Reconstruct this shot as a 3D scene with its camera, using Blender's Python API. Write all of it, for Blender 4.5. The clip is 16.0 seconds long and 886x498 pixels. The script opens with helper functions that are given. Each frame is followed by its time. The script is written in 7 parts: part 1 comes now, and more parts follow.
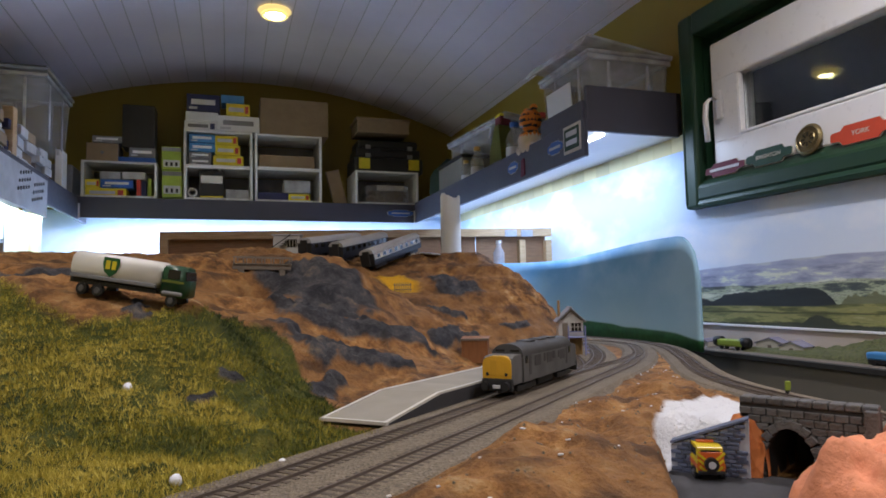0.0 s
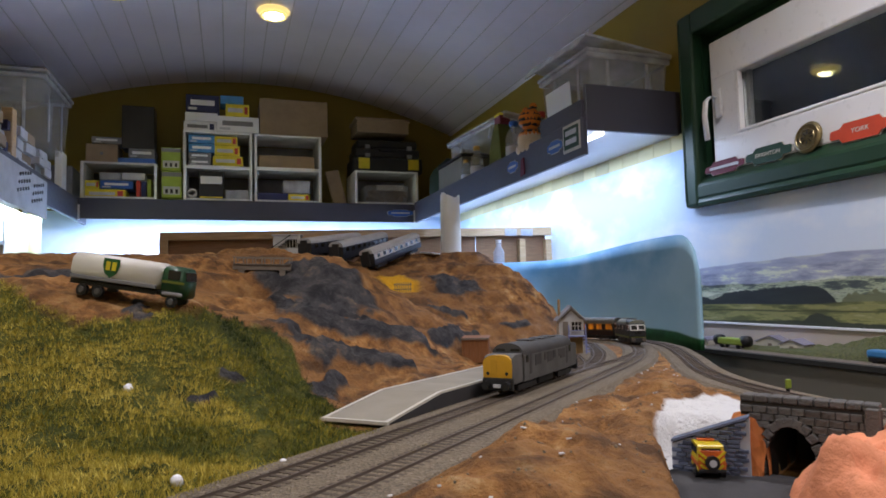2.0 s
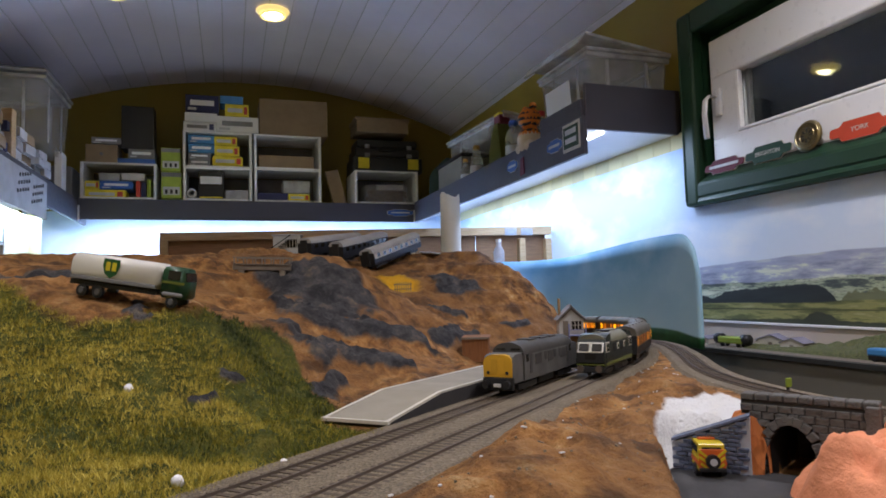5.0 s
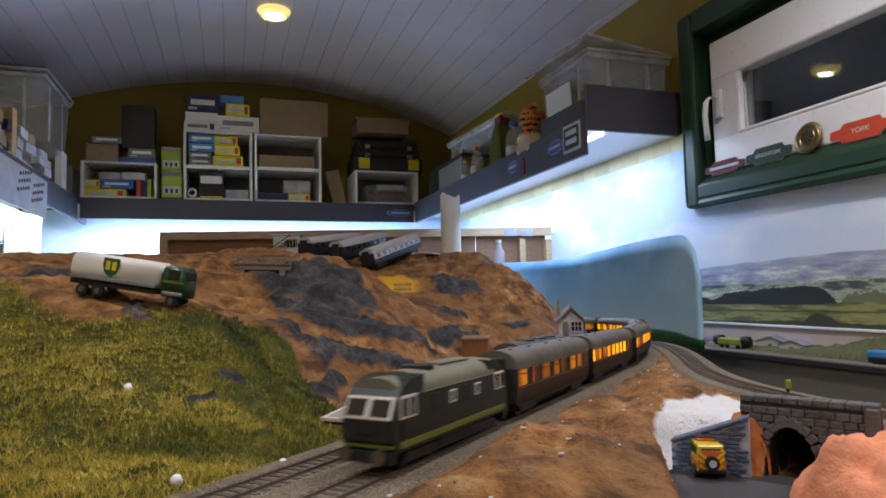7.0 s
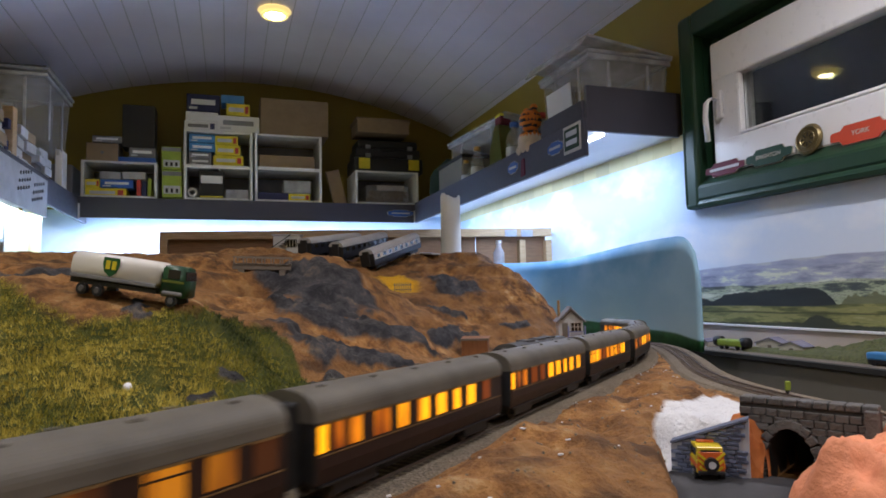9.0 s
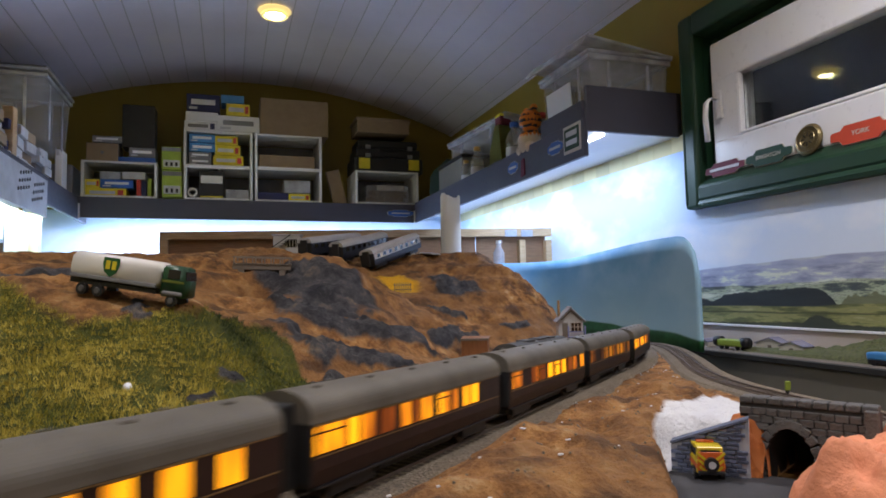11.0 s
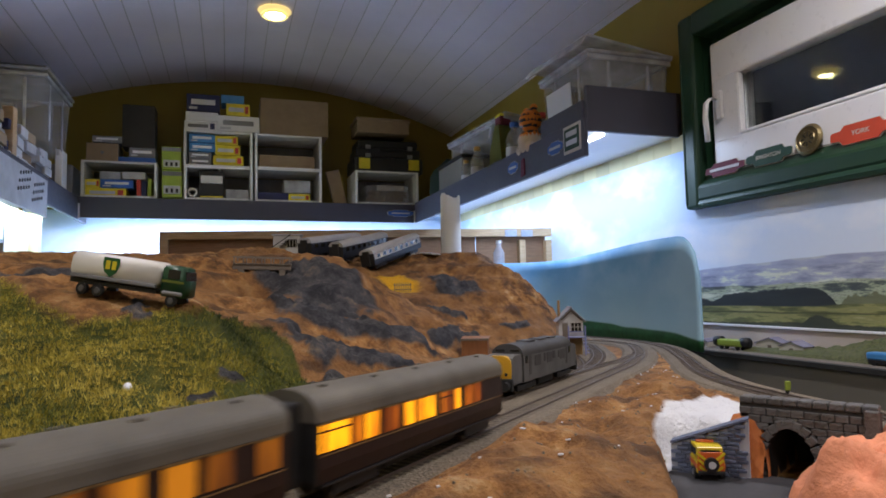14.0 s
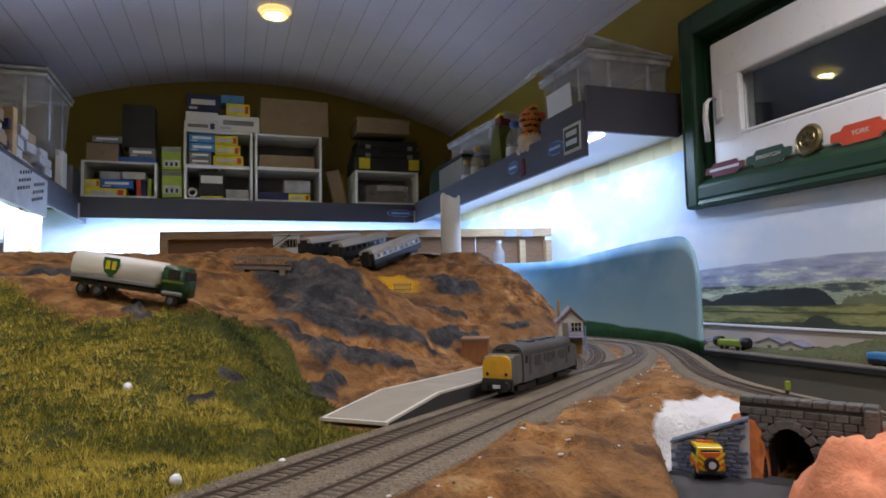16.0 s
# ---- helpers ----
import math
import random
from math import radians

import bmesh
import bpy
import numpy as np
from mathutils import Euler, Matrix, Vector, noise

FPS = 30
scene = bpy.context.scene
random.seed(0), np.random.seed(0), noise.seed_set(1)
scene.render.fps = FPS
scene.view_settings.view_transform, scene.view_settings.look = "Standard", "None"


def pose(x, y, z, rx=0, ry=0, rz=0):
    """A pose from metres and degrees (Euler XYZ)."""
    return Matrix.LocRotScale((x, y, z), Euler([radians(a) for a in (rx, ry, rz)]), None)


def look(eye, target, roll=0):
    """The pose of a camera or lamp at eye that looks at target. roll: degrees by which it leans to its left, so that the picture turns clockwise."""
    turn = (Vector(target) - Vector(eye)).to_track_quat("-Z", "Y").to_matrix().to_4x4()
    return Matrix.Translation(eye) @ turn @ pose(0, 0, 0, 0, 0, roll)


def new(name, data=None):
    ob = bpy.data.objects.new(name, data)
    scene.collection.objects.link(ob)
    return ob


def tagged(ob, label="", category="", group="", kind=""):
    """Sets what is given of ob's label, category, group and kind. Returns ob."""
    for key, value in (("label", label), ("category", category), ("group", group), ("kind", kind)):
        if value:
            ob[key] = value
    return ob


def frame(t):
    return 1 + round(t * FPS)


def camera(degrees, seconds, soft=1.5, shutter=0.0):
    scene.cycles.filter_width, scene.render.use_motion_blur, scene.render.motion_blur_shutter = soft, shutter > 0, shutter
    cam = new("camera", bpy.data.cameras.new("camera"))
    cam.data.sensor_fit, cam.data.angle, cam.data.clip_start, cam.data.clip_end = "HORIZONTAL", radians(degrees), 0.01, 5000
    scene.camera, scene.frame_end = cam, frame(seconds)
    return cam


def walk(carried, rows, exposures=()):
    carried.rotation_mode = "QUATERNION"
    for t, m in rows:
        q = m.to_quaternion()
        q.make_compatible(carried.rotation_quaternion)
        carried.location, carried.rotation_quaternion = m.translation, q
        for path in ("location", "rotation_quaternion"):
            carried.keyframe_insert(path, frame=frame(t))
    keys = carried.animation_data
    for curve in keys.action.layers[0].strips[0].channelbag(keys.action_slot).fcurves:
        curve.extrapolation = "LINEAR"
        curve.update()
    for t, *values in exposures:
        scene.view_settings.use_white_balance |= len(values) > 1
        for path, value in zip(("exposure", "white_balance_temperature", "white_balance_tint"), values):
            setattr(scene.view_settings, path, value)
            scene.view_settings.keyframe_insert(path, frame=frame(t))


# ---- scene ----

EXPOSURE = 0.0
LED_FAR, LED_SIDE, LED_LEFT, SPOT = 41.0, 15.0, 9.0, 18.0

# ---- camera and its slight lean while the train crosses the bend ----
EYE = (0.0, 0.0, 1.055)
LENS = 69.52


def aim(roll, up=3.91):
    yaw, pit = radians(18.58), radians(up)
    way = Vector((math.sin(yaw) * math.cos(pit), math.cos(yaw) * math.cos(pit), math.sin(pit)))
    return look(EYE, Vector(EYE) + way, roll)


cam = camera(LENS, 16.0, soft=1.7, shutter=0.8)
walk(cam, [(0.0, aim(-1.17)), (1.2, aim(-1.17)), (2.0, aim(-1.42, 3.87)), (2.6, aim(-1.58, 3.83)), (6.4, aim(-1.58, 3.83)),
           (7.0, aim(-1.35, 3.87)), (7.6, aim(-1.17)), (16.0, aim(-1.17))], exposures=[(0.0, EXPOSURE), (16.0, EXPOSURE)])

# ---- night outside, lamps inside ----
world = bpy.data.worlds.new("night")
scene.world = world
world.use_nodes = True
world.node_tree.nodes["Background"].inputs[0].default_value = (0.012, 0.016, 0.03, 1)
world.node_tree.nodes["Background"].inputs[1].default_value = 0.15


def area_lamp(name, m, sx, sy, power, colour, spread=180):
    d = bpy.data.lights.new(name, "AREA")
    d.shape, d.size, d.size_y, d.energy, d.color, d.spread = "RECTANGLE", sx, sy, power, colour, radians(spread)
    ob = new(name, d)
    ob.matrix_world = m
    return ob


COOL = (0.54, 0.69, 1.0)
WARM = (0.96, 0.92, 1.0)
# LED strips under the three shelves, facing down and a little to the wall
area_lamp("led_strip_light_far", look((0.15, 3.57, 1.452), (0.15, 3.68, 1.0)), 1.70, 0.012, LED_FAR, COOL)
area_lamp("led_strip_light_side", look((1.150, 2.60, 1.530), (1.156, 2.60, 1.0)), 1.84, 0.012, LED_SIDE, COOL)
area_lamp("led_strip_light_left", look((-0.76, 2.9, 1.446), (-0.84, 2.9, 1.0)), 1.1, 0.012, LED_LEFT, COOL)


def spot_lamp(name, x, y, z, power):
    d = bpy.data.lights.new(name, "SPOT")
    d.energy, d.color, d.spot_size, d.spot_blend, d.shadow_soft_size = power, WARM, radians(150), 1.0, 0.03
    ob = new(name, d)
    ob.matrix_world = look((x, y, z), (x, y, 0))
    return ob


# place, and the power of the bulb in it
DOWNLIGHTS = [(0.19, 2.84, 0.19), (-0.42, 2.66, 0.11), (0.86, 0.70, 2.2), (-0.42, 0.55, 1.8), (0.80, -0.6, 2.6), (-0.42, -0.8, 1.5)]

# ---- materials ----
def nodes(name, rough=0.6, metal=0.0):
    m = bpy.data.materials.new(name)
    m.use_nodes = True
    nt = m.node_tree
    b = nt.nodes["Principled BSDF"]
    b.inputs["Roughness"].default_value, b.inputs["Metallic"].default_value = rough, metal
    return m, nt, b


def add(nt, kind, **inputs):
    n = nt.nodes.new(kind)
    for k, v in inputs.items():
        n.inputs[k].default_value = v
    return n


def noise_tex(nt, scale, detail=4.0, rough=0.55, coords="Object", stretch=None):
    tc = nt.nodes.new("ShaderNodeTexCoord")
    n = add(nt, "ShaderNodeTexNoise", Scale=scale, Detail=detail, Roughness=rough)
    if stretch:
        mp = add(nt, "ShaderNodeMapping", Scale=stretch)
        nt.links.new(tc.outputs[coords], mp.inputs[0])
        nt.links.new(mp.outputs[0], n.inputs["Vector"])
    else:
        nt.links.new(tc.outputs[coords], n.inputs["Vector"])
    return n


def ramp(nt, source, stops):
    r = nt.nodes.new("ShaderNodeValToRGB")
    r.color_ramp.elements[0].position, r.color_ramp.elements[0].color = stops[0][0], (*stops[0][1], 1)
    r.color_ramp.elements[1].position, r.color_ramp.elements[1].color = stops[-1][0], (*stops[-1][1], 1)
    for p, c in stops[1:-1]:
        r.color_ramp.elements.new(p).color = (*c, 1)
    nt.links.new(source, r.inputs[0])
    return r


def mixed(nt, fac, a, b, mode="MIX"):
    n = nt.nodes.new("ShaderNodeMix")
    n.data_type, n.blend_type = "RGBA", mode
    for sock, v in ((n.inputs[0], fac), (n.inputs[6], a), (n.inputs[7], b)):
        if isinstance(v, (int, float)):
            sock.default_value = v
        elif isinstance(v, tuple):
            sock.default_value = (*v[:3], 1)
        else:
            nt.links.new(v, sock)
    return n.outputs[2]


def bump(nt, b, source, strength, dist):
    n = add(nt, "ShaderNodeBump", Strength=strength, Distance=dist)
    nt.links.new(source, n.inputs["Height"])
    nt.links.new(n.outputs[0], b.inputs["Normal"])


def plain(name, colour, rough=0.5, metal=0.0, vary=0.18, scale=40.0, relief=0.15, dist=0.001, spec=None):
    """Paint, card, plastic or metal with fine mottling at two scales and a slight change from piece to piece."""
    m, nt, b = nodes(name, rough, metal)
    fine, broad = noise_tex(nt, scale * 6), noise_tex(nt, scale * 0.5)
    dark = tuple(c * (1 - vary) for c in colour)
    light = tuple(min(1, c * (1 + vary * 0.6)) for c in colour)
    r = ramp(nt, broad.outputs[0], [(0.3, dark), (0.7, light)])
    col = mixed(nt, 0.25, r.outputs[0], mixed(nt, fine.outputs[0], dark, light))
    info = nt.nodes.new("ShaderNodeObjectInfo")
    mul = add(nt, "ShaderNodeMapRange")
    mul.inputs["To Min"].default_value, mul.inputs["To Max"].default_value = 0.88, 1.1
    nt.links.new(info.outputs["Random"], mul.inputs[0])
    hsv = nt.nodes.new("ShaderNodeHueSaturation")
    nt.links.new(mul.outputs[0], hsv.inputs["Value"])
    nt.links.new(col, hsv.inputs["Color"])
    nt.links.new(hsv.outputs[0], b.inputs["Base Color"])
    rr = add(nt, "ShaderNodeMapRange")
    rr.inputs["To Min"].default_value, rr.inputs["To Max"].default_value = max(0.05, rough - 0.1), min(1, rough + 0.1)
    nt.links.new(fine.outputs[0], rr.inputs[0])
    nt.links.new(rr.outputs[0], b.inputs["Roughness"])
    if relief:
        bump(nt, b, fine.outputs[0], relief, dist)
    return m


def clear(name, tint=(0.9, 0.93, 0.95), rough=0.25, alpha=0.35):
    """Thin clear plastic, scratched and cloudy."""
    m, nt, b = nodes(name, rough)
    n = noise_tex(nt, 12)
    r = ramp(nt, n.outputs[0], [(0.35, (alpha * 0.7,) * 3), (0.75, (min(1, alpha * 1.3),) * 3)])
    nt.links.new(r.outputs[0], b.inputs["Alpha"])
    b.inputs["Base Color"].default_value = (*tint, 1)
    return m


def glowing(name, colour, strength):
    m, nt, b = nodes(name, 0.4)
    b.inputs["Base Color"].default_value = (*colour, 1)
    b.inputs["Emission Color"].default_value = (*colour, 1)
    b.inputs["Emission Strength"].default_value = strength
    return m


def window_glow(name, lo, hi, dim, bright):
    """Lit coach window: bright blobs of lamp light and darker partitions behind the glass."""
    m, nt, b = nodes(name, 0.4)
    b.inputs["Specular IOR Level"].default_value = 0.15
    n = noise_tex(nt, 75, 1.0, 0.4, stretch=(1, 1, 0.35))
    info = nt.nodes.new("ShaderNodeObjectInfo")
    s = add(nt, "ShaderNodeMath")
    s.operation = "ADD"
    nt.links.new(n.outputs[0], s.inputs[0])
    half = add(nt, "ShaderNodeMapRange")
    half.inputs["To Min"].default_value, half.inputs["To Max"].default_value = -0.32, 0.3
    nt.links.new(info.outputs["Random"], half.inputs[0])
    nt.links.new(half.outputs[0], s.inputs[1])
    c = ramp(nt, s.outputs[0], [(0.25, lo), (0.7, hi)])
    k = ramp(nt, s.outputs[0], [(0.25, (dim,) * 3), (0.75, (bright,) * 3)])
    b.inputs["Base Color"].default_value = (0.05, 0.03, 0.02, 1)
    nt.links.new(c.outputs[0], b.inputs["Emission Color"])
    nt.links.new(k.outputs[0], b.inputs["Emission Strength"])
    return m


def wood(name, a, b_, scale=18.0, along=(1, 12, 12), rough=0.6):
    m, nt, b = nodes(name, rough)
    n = noise_tex(nt, scale, 5, 0.6, stretch=along)
    f = noise_tex(nt, 3)
    r = ramp(nt, n.outputs[0], [(0.3, a), (0.5, tuple((x + y) / 2 for x, y in zip(a, b_))), (0.72, b_)])
    col = mixed(nt, 0.3, r.outputs[0], mixed(nt, f.outputs[0], a, b_))
    nt.links.new(col, b.inputs["Base Color"])
    bump(nt, b, n.outputs[0], 0.2, 0.002)
    return m


def terrain_material():
    m, nt, b = nodes("scenery_ground", 0.85)
    b.inputs["Specular IOR Level"].default_value = 0.3
    at = nt.nodes.new("ShaderNodeAttribute")
    at.attribute_name = "zone"
    sep = nt.nodes.new("ShaderNodeSeparateColor")
    nt.links.new(at.outputs["Color"], sep.inputs[0])
    big, mid, fine = noise_tex(nt, 7, 6), noise_tex(nt, 34, 8, 0.68), noise_tex(nt, 260, 4, 0.6)
    soil = ramp(nt, mid.outputs[0], [(0.33, (0.030, 0.014, 0.006)), (0.43, (0.17, 0.072, 0.018)), (0.51, (0.36, 0.165, 0.050)), (0.60, (0.50, 0.265, 0.088)), (0.70, (0.64, 0.46, 0.24))])
    dust = ramp(nt, big.outputs[0], [(0.36, (0, 0, 0)), (0.58, (0.8, 0.8, 0.8))])
    soil2 = mixed(nt, dust.outputs[0], soil.outputs[0], mixed(nt, fine.outputs[0], (0.11, 0.048, 0.018), (0.38, 0.190, 0.065)))
    strata = noise_tex(nt, 26, 10, 0.72)
    rock = ramp(nt, strata.outputs[0], [(0.30, (0.009, 0.009, 0.011)), (0.44, (0.028, 0.027, 0.030)), (0.56, (0.068, 0.064, 0.067)), (0.66, (0.15, 0.118, 0.085)), (0.78, (0.36, 0.24, 0.12))])
    turf = ramp(nt, mid.outputs[0], [(0.3, (0.018, 0.026, 0.003)), (0.5, (0.060, 0.068, 0.007)), (0.7, (0.15, 0.125, 0.014))])
    sand = ramp(nt, fine.outputs[0], [(0.3, (0.62, 0.30, 0.008)), (0.7, (0.80, 0.45, 0.02))])

    def edge(channel):
        s = add(nt, "ShaderNodeMath")
        s.operation = "ADD"
        q = add(nt, "ShaderNodeMapRange")
        q.inputs["To Min"].default_value, q.inputs["To Max"].default_value = -0.45, 0.45
        nt.links.new(mid.outputs[0], q.inputs[0])
        nt.links.new(channel, s.inputs[0])
        nt.links.new(q.outputs[0], s.inputs[1])
        return ramp(nt, s.outputs[0], [(0.30, (0, 0, 0)), (0.70, (1, 1, 1))]).outputs[0]

    patch = noise_tex(nt, 19, 6, 0.6)
    dark = ramp(nt, patch.outputs[0], [(0.36, (0.85, 0.85, 0.85)), (0.50, (0, 0, 0))])
    soil2 = mixed(nt, dark.outputs[0], soil2, mixed(nt, mid.outputs[0], (0.020, 0.013, 0.009), (0.13, 0.060, 0.025)))
    c = mixed(nt, edge(sep.outputs[1]), soil2, rock.outputs[0])
    c = mixed(nt, edge(sep.outputs[2]), c, sand.outputs[0])
    c = mixed(nt, edge(sep.outputs[0]), c, turf.outputs[0])
    c = mixed(nt, edge(at.outputs["Alpha"]), c, mixed(nt, mid.outputs[0], (0.76, 0.76, 0.78), (0.86, 0.86, 0.86)))
    nt.links.new(c, b.inputs["Base Color"])
    h = mixed(nt, 0.35, mid.outputs[0], fine.outputs[0])
    bump(nt, b, h, 1.0, 0.013)
    return m


def granules(name, colours, scale=420, rough=0.95, height=0.002):
    """Ballast and plaster: grains of several tones."""
    m, nt, b = nodes(name, rough)
    tc = nt.nodes.new("ShaderNodeTexCoord")
    v = add(nt, "ShaderNodeTexVoronoi", Scale=scale)
    nt.links.new(tc.outputs["Object"], v.inputs["Vector"])
    sep = nt.nodes.new("ShaderNodeSeparateColor")
    nt.links.new(v.outputs["Color"], sep.inputs[0])
    r = ramp(nt, sep.outputs[0], [(i / (len(colours) - 1), c) for i, c in enumerate(colours)])
    n = noise_tex(nt, 14)
    col = mixed(nt, 0.5, r.outputs[0], mixed(nt, n.outputs[0], colours[0], colours[-1]), "MIX")
    nt.links.new(col, b.inputs["Base Color"])
    bump(nt, b, v.outputs["Distance"], 0.8, height)
    return m


def sky_paint(name, low, high, cloud, z0, z1, amount):
    """Painted sky board: paler towards the bottom, with soft clouds brushed over it."""
    m, nt, b = nodes(name, 0.7)
    g = nt.nodes.new("ShaderNodeNewGeometry")
    sep = nt.nodes.new("ShaderNodeSeparateXYZ")
    nt.links.new(g.outputs["Position"], sep.inputs[0])
    mr = add(nt, "ShaderNodeMapRange")
    mr.inputs["From Min"].default_value, mr.inputs["From Max"].default_value = z0, z1
    nt.links.new(sep.outputs["Z"], mr.inputs[0])
    r = ramp(nt, mr.outputs[0], [(0.0, low), (1.0, high)])
    n, f = noise_tex(nt, 4.2, 5, 0.5, stretch=(1, 0.8, 1.5)), noise_tex(nt, 60, 3)
    k = ramp(nt, n.outputs[0], [(0.46, (0, 0, 0)), (0.66, (amount,) * 3)])
    col = mixed(nt, k.outputs[0], r.outputs[0], cloud)
    col = mixed(nt, 0.06, col, mixed(nt, f.outputs[0], tuple(c * 0.6 for c in low), cloud))
    nt.links.new(col, b.inputs["Base Color"])
    return m, nt, b, sep, col


MAT = {}


def mats():
    M = MAT
    M["ceiling"] = plain("ceiling_boards", (0.80, 0.775, 0.94), 0.5, vary=0.12, scale=4)
    M["groove"] = plain("board_groove", (0.60, 0.59, 0.68), 0.8)
    M["cream"] = plain("cream_boards", (0.72, 0.66, 0.36), 0.55, vary=0.08, scale=4)
    M["ochre"] = plain("ochre_wall", (0.30, 0.22, 0.03), 0.6, vary=0.12, scale=5)
    M["floor"] = plain("floor_carpet", (0.10, 0.09, 0.08), 0.95, scale=30)
    M["fascia"] = plain("dark_grey_fascia", (0.060, 0.060, 0.085), 0.45, vary=0.15, scale=10)
    M["white"] = plain("white_paint", (0.80, 0.80, 0.80), 0.4, vary=0.06, scale=12)
    M["upvc"] = plain("white_window_plastic", (0.80, 0.79, 0.80), 0.3, vary=0.05, scale=8, relief=0.05)
    M["green"] = plain("dark_green_gloss", (0.012, 0.050, 0.022), 0.5, vary=0.25, scale=14)
    M["black"] = plain("black_plastic", (0.012, 0.012, 0.014), 0.5)
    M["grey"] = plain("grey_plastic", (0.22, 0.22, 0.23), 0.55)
    M["lightgrey"] = plain("pale_grey_card", (0.55, 0.55, 0.57), 0.6)
    M["card"] = plain("brown_cardboard", (0.33, 0.24, 0.15), 0.85, vary=0.12)
    M["yellow"] = plain("yellow_card", (0.75, 0.62, 0.03), 0.5)
    M["blue"] = plain("blue_card", (0.03, 0.12, 0.45), 0.45)
    M["lightblue"] = plain("light_blue_card", (0.06, 0.25, 0.55), 0.45)
    M["red"] = plain("red_card", (0.55, 0.06, 0.04), 0.45)
    M["lime"] = plain("lime_card", (0.32, 0.42, 0.05), 0.5)
    M["navy"] = plain("navy_card", (0.02, 0.025, 0.10), 0.5)
    M["pine"] = wood("pine", (0.42, 0.27, 0.13), (0.68, 0.50, 0.30))
    M["ply"] = wood("brown_hardboard", (0.20, 0.10, 0.045), (0.36, 0.20, 0.10))
    M["hut"] = wood("red_brown_planks", (0.17, 0.066, 0.022), (0.30, 0.125, 0.045), 30, (9, 9, 1))
    M["oldwood"] = wood("weathered_wood", (0.09, 0.075, 0.06), (0.24, 0.20, 0.16), 40)
    M["clear"] = clear("clear_plastic", (0.66, 0.68, 0.74), alpha=0.24)
    M["cloudy"] = clear("cloudy_plastic", (0.66, 0.68, 0.74), 0.35, 0.52)
    M["metal"] = plain("steel", (0.55, 0.55, 0.56), 0.3, 1.0, scale=60)
    M["rail"] = plain("worn_rail_steel", (0.13, 0.10, 0.08), 0.6, 0.5, scale=120)
    M["sleeper"] = plain("brown_sleeper", (0.095, 0.070, 0.048), 0.9, vary=0.35, scale=90)
    M["ballast"] = granules("ballast", [(0.050, 0.038, 0.026), (0.14, 0.108, 0.072), (0.20, 0.158, 0.108), (0.30, 0.245, 0.175)], 520)
    M["terrain"] = terrain_material()
    M["plaster"] = granules("white_plaster", [(0.70, 0.70, 0.74), (0.85, 0.85, 0.86), (0.78, 0.78, 0.82)], 120, 0.9, 0.003)
    M["orange"] = plain("orange_painted_plaster", (0.70, 0.27, 0.14), 0.9, vary=0.22, scale=26, relief=0.7, dist=0.003)
    M["stone"] = plain("grey_stone", (0.13, 0.125, 0.12), 0.9, vary=0.4, scale=80, relief=0.8, dist=0.002)
    M["joint"] = plain("stone_joint", (0.05, 0.047, 0.045), 0.95, scale=80)
    M["bluebrick"] = plain("blue_brick", (0.11, 0.13, 0.20), 0.8, vary=0.4, scale=90, relief=0.6)
    M["mortar"] = plain("pale_mortar", (0.48, 0.50, 0.56), 0.9, scale=90)
    M["tarmac"] = plain("tarmac", (0.055, 0.055, 0.060), 0.9, vary=0.3, scale=60, relief=0.6)
    M["platform"] = plain("platform_paving", (0.27, 0.245, 0.20), 0.85, vary=0.15, scale=40, relief=0.5)
    M["beige"] = plain("beige_panel_paint", (0.62, 0.53, 0.46), 0.7, vary=0.12, scale=12)
    M["edge"] = plain("white_edging", (0.55, 0.52, 0.46), 0.7, vary=0.12, scale=60)
    M["darkbrick"] = plain("dark_brick", (0.035, 0.033, 0.035), 0.9, scale=60)
    M["maroon"] = plain("maroon_coach", (0.017, 0.0055, 0.0045), 0.5, vary=0.25, scale=60)
    M["roof"] = plain("weathered_grey_roof", (0.115, 0.102, 0.080), 0.65, vary=0.35, scale=45)
    # sooty parts, and the shade laid over the loco's nose
    M["blackroof"] = plain("soot_and_shade_metal", (0.012, 0.012, 0.012), 0.7)
    M["lining"] = plain("dull_gold_line", (0.17, 0.10, 0.035), 0.5)
    M["locogreen"] = plain("loco_dark_green", (0.008, 0.013, 0.010), 0.5, vary=0.2, scale=50)
    M["locolime"] = plain("loco_lime_band", (0.13, 0.15, 0.02), 0.5)
    M["locoroof"] = plain("loco_grey_green_roof", (0.17, 0.165, 0.115), 0.7, vary=0.2, scale=50)
    M["locowhite"] = plain("loco_cream_window_frame", (0.72, 0.70, 0.62), 0.5)
    M["glassdark"] = plain("dark_cab_glass", (0.02, 0.018, 0.016), 0.12, relief=0)
    M["dieselgrey"] = plain("weathered_loco_grey", (0.105, 0.102, 0.098), 0.7, vary=0.35, scale=70)
    M["dieselroof"] = plain("weathered_loco_roof", (0.055, 0.052, 0.05), 0.75, vary=0.35, scale=70)
    M["nose"] = plain("loco_yellow_end", (0.55, 0.29, 0.012), 0.55, vary=0.2, scale=70)
    M["amber"] = window_glow("amber_lit_window", (0.85, 0.14, 0.002), (1.0, 0.36, 0.004), 0.20, 1.9)
    M["curtain"] = window_glow("lit_curtain", (0.40, 0.06, 0.002), (0.80, 0.20, 0.006), 0.05, 0.40)
    M["amberdim"] = window_glow("dim_lit_window", (0.60, 0.12, 0.004), (0.95, 0.30, 0.008), 0.06, 0.55)
    M["led"] = glowing("led_tube", (0.85, 0.92, 1.0), 14)
    M["bulb"] = glowing("lamp_bulb", (1.0, 0.90, 0.55), 45)
